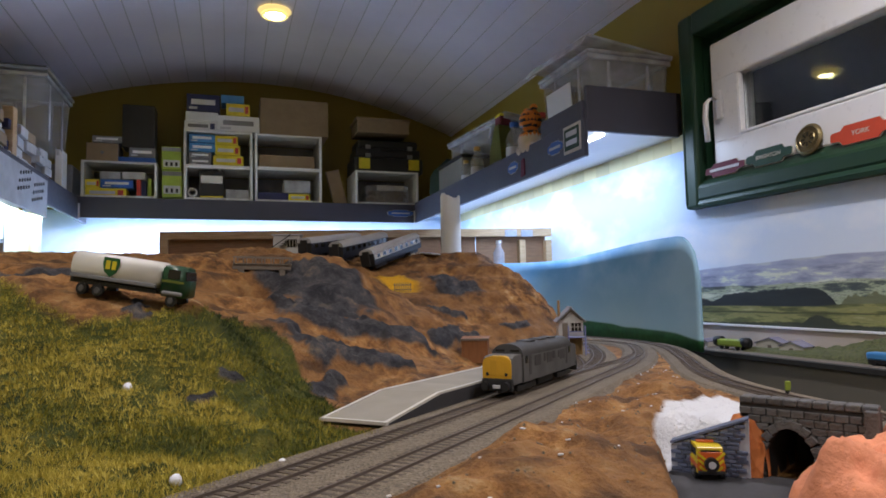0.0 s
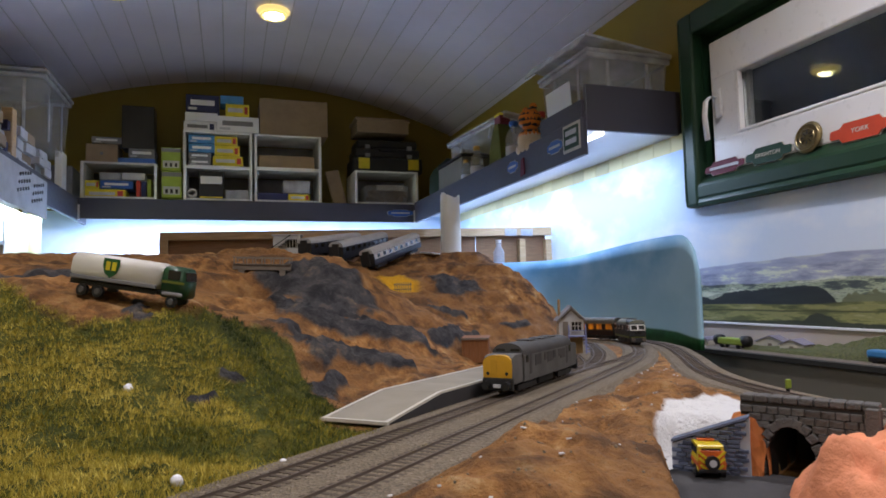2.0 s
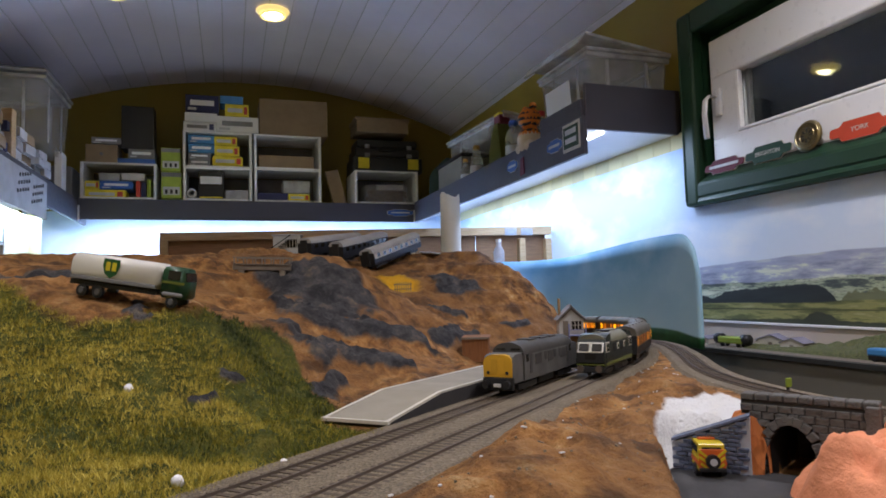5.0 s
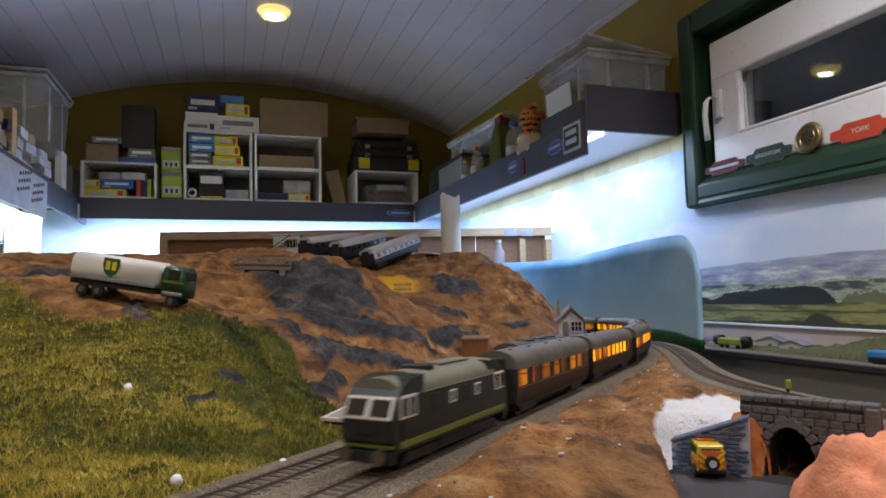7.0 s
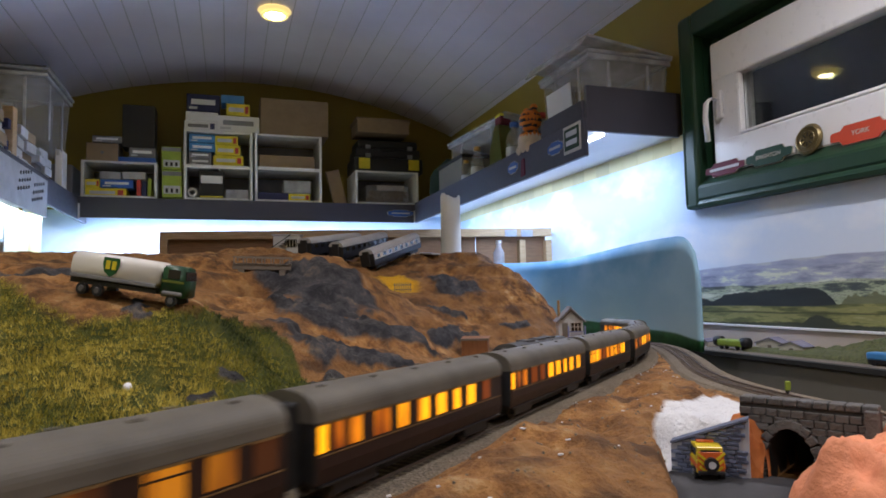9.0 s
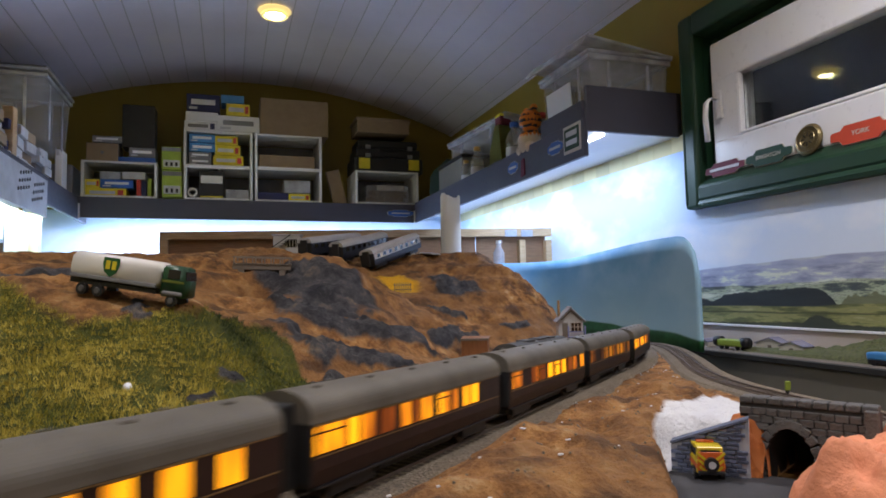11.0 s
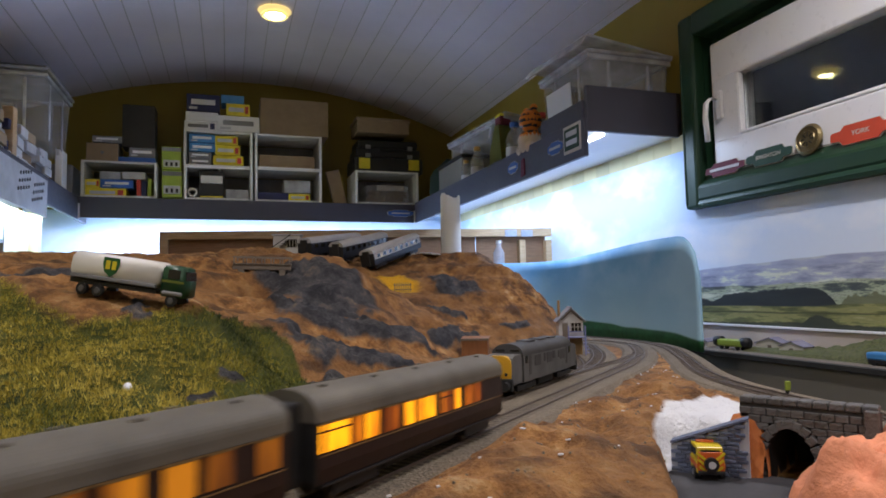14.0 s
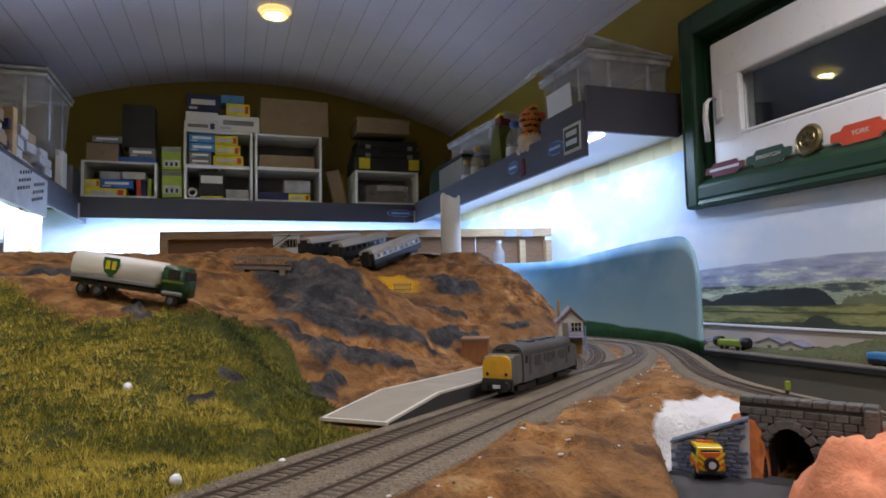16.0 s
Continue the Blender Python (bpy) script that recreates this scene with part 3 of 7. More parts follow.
    Z = np.array([board_z(a, b) for a, b in flat]) + W
    idx = -np.ones(len(flat), int)
    used = np.zeros(len(flat), bool)
    nx, ny = len(xs), len(ys)
    faces = []
    kf = keep.ravel()
    for j in range(ny - 1):
        for i in range(nx - 1):
            a = j * nx + i
            if kf[a] and kf[a + 1] and kf[a + nx] and kf[a + nx + 1]:
                faces.append((a, a + 1, a + nx + 1, a + nx))
    fa = np.array(faces)
    used[fa.ravel()] = True
    idx[used] = np.arange(used.sum())
    me = bpy.data.meshes.new("scenery")
    me.from_pydata(np.stack([px, py, Z], 1)[used].tolist(), [], idx[fa].tolist())
    me.materials.append(MAT["terrain"])
    me.polygons.foreach_set("use_smooth", [True] * len(me.polygons))
    col = me.color_attributes.new("zone", "FLOAT_COLOR", "POINT")
    vals = np.stack([turf, rockw, sand, bare], 1)[used]
    col.data.foreach_set("color", vals.ravel())
    ob = new("scenery_terrain", me)
    tagged(ob, "model hillside of brown earth, grey rock and rough grass", "terrain", kind="structure")
    return flat, W, turf, near


T_FLAT, T_W, T_TURF, T_NEAR = terrain()


def ground_z(x, y):
    """The terrain's height at a place."""
    d = (T_FLAT[:, 0] - x) ** 2 + (T_FLAT[:, 1] - y) ** 2
    return board_z(x, y) + float(T_W[int(d.argmin())])


def grass():
    """Static grass: short fibres in tufts over the near slope."""
    rng = np.random.default_rng(4)
    pick = np.where((T_TURF > 0.45) & (T_FLAT[:, 1] > 0.2))[0]
    verts, faces, tone = [], [], []
    for _ in range(330000):
        i = pick[rng.integers(len(pick))]
        x, y = T_FLAT[i] + rng.uniform(-0.004, 0.004, 2)
        k = noise.noise(Vector((x * 22, y * 22, 5.0)))
        if k < -0.35 and rng.random() < 0.7:
            continue
        z = board_z(x, y) + T_W[i] - 0.001
        h = 0.0028 + 0.0042 * rng.random() * (1 + 0.7 * k)
        a = rng.uniform(0, 2 * math.pi)
        lx, ly = rng.normal(0, 0.0026, 2)
        w = 0.00042
        b = len(verts)
        verts += [(x - w * math.cos(a), y - w * math.sin(a), z), (x + w * math.cos(a), y + w * math.sin(a), z), (x + lx, y + ly, z + h)]
        faces.append((b, b + 1, b + 2))
    me = bpy.data.meshes.new("grass")
    me.from_pydata(verts, [], faces)
    m, nt, b = nodes("static_grass", 0.8)
    g = nt.nodes.new("ShaderNodeNewGeometry")
    n = noise_tex(nt, 8, 5, 0.6)
    wide = add(nt, "ShaderNodeMapRange")
    wide.inputs["From Min"].default_value, wide.inputs["From Max"].default_value = 0.3, 0.7
    wide.inputs["To Min"].default_value, wide.inputs["To Max"].default_value = 0.14, 0.90
    nt.links.new(n.outputs[0], wide.inputs[0])
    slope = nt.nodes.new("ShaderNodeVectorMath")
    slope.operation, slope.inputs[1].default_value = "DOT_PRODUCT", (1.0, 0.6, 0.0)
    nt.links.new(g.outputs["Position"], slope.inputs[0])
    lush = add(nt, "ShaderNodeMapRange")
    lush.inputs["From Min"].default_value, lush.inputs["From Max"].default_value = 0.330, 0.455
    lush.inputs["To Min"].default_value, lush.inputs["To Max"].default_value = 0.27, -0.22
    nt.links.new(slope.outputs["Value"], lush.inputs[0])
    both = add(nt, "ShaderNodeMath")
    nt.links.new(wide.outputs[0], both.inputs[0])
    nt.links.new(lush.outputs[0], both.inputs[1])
    s = add(nt, "ShaderNodeMath")
    s.operation, s.inputs[1].default_value = "MULTIPLY_ADD", 0.36
    nt.links.new(g.outputs["Random Per Island"], s.inputs[0])
    nt.links.new(both.outputs[0], s.inputs[2])
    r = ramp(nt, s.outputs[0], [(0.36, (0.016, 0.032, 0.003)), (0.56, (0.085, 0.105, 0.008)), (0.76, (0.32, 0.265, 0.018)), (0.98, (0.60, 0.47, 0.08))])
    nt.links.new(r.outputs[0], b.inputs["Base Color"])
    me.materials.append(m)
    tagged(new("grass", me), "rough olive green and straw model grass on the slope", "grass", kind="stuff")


grass()


# ---- railway track ----
def offset_run(run, d):
    out = []
    for i, p in enumerate(run):
        a, b = Vector(run[max(0, i - 1)]), Vector(run[min(len(run) - 1, i + 1)])
        t = (b - a).normalized()
        out.append((p[0] - t.y * d, p[1] + t.x * d))
    return out


def strip(run, profile):
    """A section (sideways, up) swept along a run over the board."""
    bm = bmesh.new()
    rows = []
    for i, p in enumerate(run):
        a, b = Vector(run[max(0, i - 1)]), Vector(run[min(len(run) - 1, i + 1)])
        t = (b - a).normalized()
        row = []
        for d, h in profile:
            x, y = p[0] - t.y * d, p[1] + t.x * d
            row.append(bm.verts.new((x, y, board_z(x, y) + h)))
        rows.append(row)
    n = len(profile)
    for a, b in zip(rows, rows[1:]):
        for i in range(n):
            bm.faces.new((a[i], b[i], b[(i + 1) % n], a[(i + 1) % n]))
    bm.faces.new(rows[0][::-1])
    bm.faces.new(rows[-1])
    bmesh.ops.recalc_face_normals(bm, faces=bm.faces)
    return bm


GAUGE = 0.0178
SLEEPER_MESH = []


def track(run, label, bed=True, singles=(0, 0), lift=0.0):
    tr = thing("railway_track", label, "railway track", kind="structure")
    if bed:
        part("ballast_bed", strip(run[::2], [(-0.040, -0.007), (-0.031, 0.0004 + lift), (0.031, 0.0004 + lift), (0.040, -0.007)]), "ballast", tr)
    for side in (-1, 1):
        g = side * GAUGE / 2
        part("rail", strip(run[::2], [(g - 0.0011, 0.0002), (g - 0.0006, 0.0022), (g + 0.0006, 0.0022), (g + 0.0011, 0.0002)]), "rail", tr)
    if not SLEEPER_MESH:
        bm = box(0, 0, 0, 0.0036, 0.031, 0.0022)
        me = bpy.data.meshes.new("sleeper")
        bm.to_mesh(me)
        bm.free()
        me.materials.append(MAT["sleeper"])
        SLEEPER_MESH.append(me)
    rest = bmesh.new()
    for i in range(1, len(run) - 1):
        a, b = Vector(run[i - 1]), Vector(run[i + 1])
        h = math.atan2(b.y - a.y, b.x - a.x)
        x, y = run[i]
        m = pose(x, y, board_z(x, y) - 0.0005, 0, 0, math.degrees(h))
        if singles[0] <= i < singles[1]:
            ob = new("sleeper", SLEEPER_MESH[0])
            ob.parent, ob.matrix_basis = tr, m
        else:
            t = bmesh.new()
            t.from_mesh(SLEEPER_MESH[0])
            bmesh.ops.transform(t, matrix=m, verts=t.verts)
            join(rest, t)
    ob = part("sleepers", rest, "sleeper", tr)
    ob["kind"] = "stuff"
    return tr


def resample(run, step):
    return smooth_run(run[::6] + [run[-1]], step)


track(resample(TRACK_MAIN, 0.0088), "worn model track in sandy ballast, the running line", singles=(150, 330))
track(resample(TRACK_PLATFORM, 0.0088), "worn model track in sandy ballast beside the platform", singles=(140, 300), lift=-0.0004)
track(resample(TRACK_OUTER, 0.0088), "model track curving along the board's edge over the bridge", lift=-0.0008)
track(resample(TRACK_CROSS, 0.0088), "model crossover track between two lines", bed=False)
track(resample(TRACK_INNER, 0.0088), "model siding curving behind the signal box", lift=-0.0008)

# ---- the shed room ----
XR, XL, YF, YB = 1.375, -1.05, 3.875, -2.4


def roof_z(x):
    return 2.32 - 0.17 * (x - 0.16) ** 2


def struct(name, bm, material, label, smooth=False):
    return tagged(link(name, bm, material, None, "", smooth), label, name.split("_")[0], kind="structure")


def room():
    struct("floor", box((XL + XR) / 2, (YF + YB) / 2, -0.05, XR - XL + 0.4, YF - YB + 0.4, 0.1), "floor", "dark carpeted shed floor")
    struct("wall_left", box(XL - 0.05, (YF + YB) / 2, 1.1, 0.1, YF - YB, 2.2), "cream", "cream boarded shed wall")
    struct("wall_far", box((XL + XR) / 2, YF + 0.05, 1.2, XR - XL + 0.2, 0.1, 2.4), "ochre", "ochre painted end wall behind the shelves")
    struct("wall_back", box((XL + XR) / 2, YB - 0.05, 1.2, XR - XL + 0.2, 0.1, 2.4), "cream", "cream boarded shed wall")
    bm = box(XR + 0.06, (1.60 + YF) / 2, 1.1, 0.12, YF - 1.60, 2.2)
    box(XR + 0.06, (0.42 + YB) / 2, 1.1, 0.12, 0.42 - YB, 2.2, bm=bm)
    box(XR + 0.06, 1.01, 0.665, 0.12, 1.18, 1.33, bm=bm)
    box(XR + 0.06, 1.01, 2.035, 0.12, 1.18, 0.33, bm=bm)
    struct("wall_right", bm, "ochre", "ochre painted shed wall with a window opening")
    # arched ceiling of narrow boards with a groove between each two
    bm = bmesh.new()
    w, x, rows = 0.098, XL - 0.05, []
    while x < XR + 0.05:
        for a, d in ((x, 0.0), (x + w - 0.0045, 0.0), (x + w - 0.0035, 0.003), (x + w - 0.0010, 0.003)):
            rows.append((a, roof_z(a) + d, d))
        x += w
    lo = [[bm.verts.new((a, y, z)) for a, z, _ in rows] for y in (YB - 0.05, YF + 0.05)]
    hi = [[bm.verts.new((a, y, z + 0.05)) for a, z, _ in rows] for y in (YB - 0.05, YF + 0.05)]
    for i in range(len(rows) - 1):
        f = bm.faces.new((lo[0][i], lo[1][i], lo[1][i + 1], lo[0][i + 1]))
        f.material_index = 1 if rows[i][2] or rows[i + 1][2] else 0
        bm.faces.new((hi[0][i], hi[0][i + 1], hi[1][i + 1], hi[1][i]))
    struct("ceiling", bm, ["ceiling", "groove"], "arched ceiling of grey-white painted boards")
    # cream boards on the long wall, a strip of them showing above the sky panel
    boards = thing("wall_cladding", "cream tongue-and-groove boards above the sky panel", "cladding", kind="structure")
    y = 1.615
    while y < YF - 0.03:
        ob = part("board", box(XR - 0.006, y + 0.045, 1.33, 0.012, 0.088, 0.42, 0.002), "cream", boards)
        y += 0.090
    # sky panels
    struct("backdrop_far", box(0.17, YF - 0.008, 1.17, 2.40, 0.008, 0.74), "sky", "pale sky board lit from above along the end wall")
    struct("backdrop_side", prism([(-0.42, 0.945), (3.86, 0.945), (3.86, 1.485), (1.609, 1.485), (1.609, 1.300), (-0.42, 1.300)], "x", XR - 0.022, XR - 0.014), landscape(), "printed country backdrop, hills and fields under a cloudy sky")
    struct("wall_left_post", box(-0.810, 3.20, 0.72, 0.05, 0.06, 1.44, 0.004), "cream", "cream painted post")
    struct("wall_left_return", box(-0.930, 2.78, 0.72, 0.23, 0.75, 1.42, 0.004), "cream", "cream painted wall return")


def landscape():
    """Printed panorama: sky with clouds, blue-grey hills, pale fields, dark woods, meadow."""
    m, nt, b, sep, sky = sky_paint("printed_landscape", (0.74, 0.82, 0.95), (0.46, 0.64, 0.93), (0.94, 0.94, 0.97), 1.12, 1.5, 0.9)

    def height(scale, amount, stretch=(1, 1, 0.2)):
        n = noise_tex(nt, scale, 5, 0.55, stretch=stretch)
        s = add(nt, "ShaderNodeMath")
        s.operation, s.inputs[1].default_value = "MULTIPLY_ADD", amount
        nt.links.new(n.outputs[0], s.inputs[0])
        nt.links.new(sep.outputs["Z"], s.inputs[2])
        return s.outputs[0]

    def above(value, z, soft=0.002):
        r = add(nt, "ShaderNodeMapRange")
        r.inputs["From Min"].default_value, r.inputs["From Max"].default_value = z, z + soft
        nt.links.new(value, r.inputs[0])
        return r.outputs[0]

    patch = noise_tex(nt, 11, 10, 0.66, stretch=(1, 0.8, 4.2))
    fieldn = noise_tex(nt, 9, 4, 0.6, stretch=(1, 0.9, 6))
    hills = ramp(nt, patch.outputs[0], [(0.38, (0.24, 0.26, 0.38)), (0.50, (0.40, 0.43, 0.55)), (0.56, (0.50, 0.54, 0.60)), (0.59, (0.70, 0.75, 0.62)), (0.7, (0.78, 0.80, 0.70))])
    fields = ramp(nt, patch.outputs[0], [(0.40, (0.07, 0.09, 0.09)), (0.455, (0.15, 0.18, 0.15)), (0.475, (0.34, 0.40, 0.27)), (0.53, (0.48, 0.53, 0.37)), (0.55, (0.20, 0.24, 0.20)), (0.58, (0.58, 0.62, 0.46)), (0.7, (0.72, 0.74, 0.60))])
    meadow = ramp(nt, fieldn.outputs[0], [(0.36, (0.09, 0.10, 0.04)), (0.48, (0.20, 0.21, 0.07)), (0.51, (0.32, 0.31, 0.11)), (0.58, (0.27, 0.27, 0.10)), (0.68, (0.42, 0.39, 0.18))])
    along_y = add(nt, "ShaderNodeMapRange")
    along_y.inputs["From Min"].default_value, along_y.inputs["From Max"].default_value = 0.9, 1.7
    nt.links.new(sep.outputs["Y"], along_y.inputs[0])

    def below(stops, scale, rough, soft=0.003):
        """1 under an outline given as (place along the wall, height), with a ragged edge."""
        line = ramp(nt, along_y.outputs[0], [((y - 0.9) / 0.8, ((z - 0.9) / 0.4,) * 3) for y, z in stops])
        line.color_ramp.interpolation = "B_SPLINE"
        up = add(nt, "ShaderNodeMapRange")
        up.inputs["To Min"].default_value, up.inputs["To Max"].default_value = 0.9, 1.3
        nt.links.new(line.outputs[0], up.inputs[0])
        d = add(nt, "ShaderNodeMath")
        d.operation = "SUBTRACT"
        nt.links.new(up.outputs[0], d.inputs[0])
        nt.links.new(height(scale, rough, (1, 1, 0.8)), d.inputs[1])
        return above(d.outputs[0], -rough / 2, soft)

    ridge = below([(0.9, 1.124), (1.006, 1.128), (1.126, 1.130), (1.19, 1.122), (1.254, 1.126), (1.364, 1.116), (1.446, 1.118), (1.56, 1.108), (1.7, 1.112)], 9.0, 0.012)
    near_ridge = below([(0.9, 1.100), (1.006, 1.104), (1.126, 1.108), (1.254, 1.098), (1.36, 1.108), (1.446, 1.086), (1.56, 1.090), (1.7, 1.080)], 14.0, 0.012)
    vale = below([(0.9, 1.062), (1.05, 1.070), (1.20, 1.066), (1.36, 1.060), (1.7, 1.056)], 8.0, 0.016)
    trees = below([(0.9, 0.98), (1.10, 0.98), (1.134, 1.014), (1.16, 1.040), (1.193, 1.052), (1.26, 1.050), (1.33, 1.044), (1.41, 1.040), (1.495, 1.036), (1.53, 1.010), (1.57, 1.024), (1.7, 1.026)], 60.0, 0.014)
    specks = below([(0.9, 1.030), (0.98, 1.026), (1.04, 1.036), (1.10, 1.030), (1.13, 1.000), (1.7, 1.000)], 45.0, 0.060)
    meads = below([(0.9, 1.016), (1.12, 1.012), (1.20, 1.003), (1.40, 1.004), (1.7, 0.998)], 6.0, 0.006)
    copse = below([(0.9, 0.960), (1.13, 0.962), (1.15, 0.976), (1.18, 0.984), (1.205, 0.982), (1.225, 0.964), (1.7, 0.950)], 70.0, 0.010)
    lane = below([(0.9, 0.992), (1.2, 0.990), (1.7, 0.986)], 12.0, 0.006)
    lane2 = below([(0.9, 0.989), (1.2, 0.987), (1.7, 0.981)], 12.0, 0.006)
    far_hills = mixed(nt, 0.55, hills.outputs[0], (0.42, 0.46, 0.62))
    c = mixed(nt, ridge, sky, far_hills)
    c = mixed(nt, near_ridge, c, hills.outputs[0])
    c = mixed(nt, vale, c, fields.outputs[0])
    c = mixed(nt, specks, c, mixed(nt, patch.outputs[0], (0.05, 0.06, 0.05), (0.30, 0.32, 0.16)))
    c = mixed(nt, trees, c, mixed(nt, patch.outputs[0], (0.012, 0.016, 0.020), (0.040, 0.050, 0.050)))
    c = mixed(nt, meads, c, meadow.outputs[0])
    c = mixed(nt, lane, c, (0.07, 0.075, 0.03))
    c = mixed(nt, lane2, c, meadow.outputs[0])
    c = mixed(nt, copse, c, mixed(nt, patch.outputs[0], (0.02, 0.024, 0.018), (0.07, 0.08, 0.045)))
    nt.links.new(c, b.inputs["Base Color"])
    return m


room()


def window():
    win = thing("window_1", "white plastic sash in a moulded dark green frame, night outside", "window", kind="structure")
    y0, y1, z0, z1 = 0.35, 1.606, 1.291, 1.885
    xf = XR - 0.049
    sill = [(xf, z0), (xf - 0.003, z0 + 0.010), (xf, z0 + 0.018), (xf + 0.003, z0 + 0.022), (xf, z0 + 0.028), (xf, z0 + 0.058), (xf + 0.004, z0 + 0.066), (XR - 0.012, z0 + 0.096), (XR + 0.05, z0 + 0.096), (XR + 0.05, z0 + 0.05), (XR, z0 + 0.05), (XR, z0)]
    part("window_frame", prism(sill, "y", y0, y1 - 0.0605), "green", win, "moulded dark green frame")
    part("window_frame", box(XR - 0.0245, (y0 + y1) / 2 - 0.0302, z1 - 0.034, 0.049, y1 - y0 - 0.0605, 0.068, 0.006), "green", win)
    part("window_frame", box(XR - 0.0250, y1 - 0.03, (z0 + z1) / 2, 0.050, 0.06, z1 - z0, 0.010), "green", win)
    part("window_frame", box(XR - 0.0215, y0 + 0.03, (z0 + z1) / 2, 0.060, 0.06, z1 - z0, 0.010), "green", win)
    part("bead", box(xf - 0.001, y1 - 0.010, (z0 + z1) / 2, 0.006, 0.006, z1 - z0 - 0.03, 0.002), "green", win)
    part("reveal", box(XR + 0.028, 1.574, 1.62, 0.080, 0.052, 0.54), "green", win)
    part("reveal", box(XR + 0.028, 1.0, 1.842, 0.080, 1.09, 0.052), "green", win)
    s0, s1, q0, q1 = 0.42, 1.513, 1.386, 1.778
    g0, g1, h0, h1 = 0.53, 1.413, 1.484, 1.660
    xs = XR + 0.012
    part("sash", box(xs, (s0 + s1) / 2, (q0 + h0) / 2, 0.05, s1 - s0, h0 - q0, 0.006), "upvc", win, "white plastic sash")
    part("sash", box(xs, (s0 + s1) / 2, (q1 + h1) / 2, 0.05, s1 - s0, q1 - h1, 0.006), "upvc", win)
    part("sash", box(xs + 0.001, (s1 + g1) / 2, (h0 + h1) / 2, 0.049, s1 - g1, h1 - h0 + 0.012, 0.004), "upvc", win)
    part("sash", box(xs + 0.001, (s0 + g0) / 2, (h0 + h1) / 2, 0.049, g0 - s0, h1 - h0 + 0.012, 0.004), "upvc", win)
    part("glazing_bead", box(xs - 0.018, (g0 + g1) / 2, h0 + 0.004, 0.016, g1 - g0, 0.010, 0.003), "upvc", win)
    part("glazing_bead", box(xs - 0.018, g1 - 0.004, (h0 + h1) / 2, 0.016, 0.010, h1 - h0, 0.003), "upvc", win)
    part("spacer", box(xs + 0.010, g1 - 0.016, (h0 + h1) / 2, 0.012, 0.012, h1 - h0), "metal", win)
    for x in (xs + 0.002, xs + 0.018):
        p = part("pane", box(x, (g0 + g1) / 2, (h0 + h1) / 2, 0.004, g1 - g0, h1 - h0), "pane", win)
        p.visible_shadow = False
    part("outer_frame", box(xs + 0.030, 1.530, 1.58, 0.030, 0.036, 0.46, 0.002), "green", win)
    part("outer_frame", box(xs + 0.030, 1.0, 1.797, 0.030, 1.02, 0.036, 0.002), "green", win)
    hd = part("handle", box(xs - 0.030, 1.478, 1.585, 0.012, 0.026, 0.085, 0.006), "upvc", win, "white lever handle")
    bm = bmesh.new()
    path = [(xs - 0.034, 1.480, 1.600), (xs - 0.052, 1.486, 1.606), (xs - 0.064, 1.492, 1.592), (xs - 0.068, 1.494, 1.550), (xs - 0.066, 1.490, 1.478)]
    rings = []
    for px_, py_, pz_ in path:
        rings.append([bm.verts.new((px_ + 0.006 * math.cos(a), py_ + 0.010 * math.sin(a), pz_)) for a in np.arange(0, 6.28, 0.785)])
    for a, b in zip(rings, rings[1:]):
        for i in range(len(a)):
            bm.faces.new((a[i], a[(i + 1) % len(a)], b[(i + 1) % len(a)], b[i]))
    bm.faces.new(rings[0][::-1]), bm.faces.new(rings[-1])
    part("lever", bm, "upvc", hd, smooth=True)


window()


def shelves():
    far = thing("wall_shelf", "dark grey fronted shelf across the end wall", "shelf")
    part("board", box(0.16, 3.70, 1.548, 1.74, 0.34, 0.016, 0.001), "white", far)
    part("fascia", box(0.16, 3.528, 1.512, 1.742, 0.014, 0.104, 0.0015), "fascia", far)
    side = thing("wall_shelf", "dark grey fronted shelf along the wall, lit beneath", "shelf")
    part("board", box(1.203, 2.77, 1.546, 0.34, 2.19, 0.016, 0.001), "white", side)
    part("fascia", box(1.024, 2.595, 1.517, 0.014, 1.86, 0.116, 0.0015), "fascia", side)
    part("end_panel", box(1.200, 1.668, 1.606, 0.346, 0.014, 0.142, 0.0015), "fascia", side)
    part("front_return", box(1.024, 1.81, 1.604, 0.013, 0.27, 0.056, 0.0015), "fascia", side)
    part("led_strip", box(1.098, 1.745, 1.532, 0.008, 0.12, 0.008, 0.003), "led", side, "glowing white light strip")
    left = thing("wall_shelf", "dark grey fronted shelf on the wall", "shelf")
    part("board", box(-0.88, 2.72, 1.540, 0.33, 2.0, 0.016, 0.001), "white", left)
    part("fascia", box(-0.712, 2.72, 1.505, 0.014, 2.0, 0.112, 0.0015), "fascia", left)
    for ob in (far,):
        part("trim_strip", box(-0.700, 3.518, 1.492, 0.008, 0.008, 0.075), "white", ob)
        part("trim_strip", box(1.014, 3.518, 1.492, 0.008, 0.008, 0.075), "white", ob)


shelves()


def downlight(x, y, power):
    z = roof_z(x)
    d = thing("ceiling_downlight", "glowing warm glass-rimmed downlight set in the ceiling", "downlight", pose(x, y, z), "ceiling downlights")
    part("rim", lathe([(0.066, -0.002), (0.072, -0.006), (0.060, -0.020), (0.052, -0.020), (0.054, -0.004)], 28), "bulbrim", d, "glowing glass rim", True)
    part("glass_ring", lathe([(0.048, -0.010), (0.058, -0.028), (0.050, -0.030), (0.040, -0.012)], 28), "bulbrim", d, smooth=True)
    part("bulb", lathe([(0.0, -0.036), (0.026, -0.034), (0.034, -0.024), (0.034, -0.004)], 20), "bulb", d, "bright bulb", True)
    spot_lamp("downlight_lamp", x, y, z - 0.05, SPOT * power)


for spot_xy in DOWNLIGHTS:
    downlight(*spot_xy)


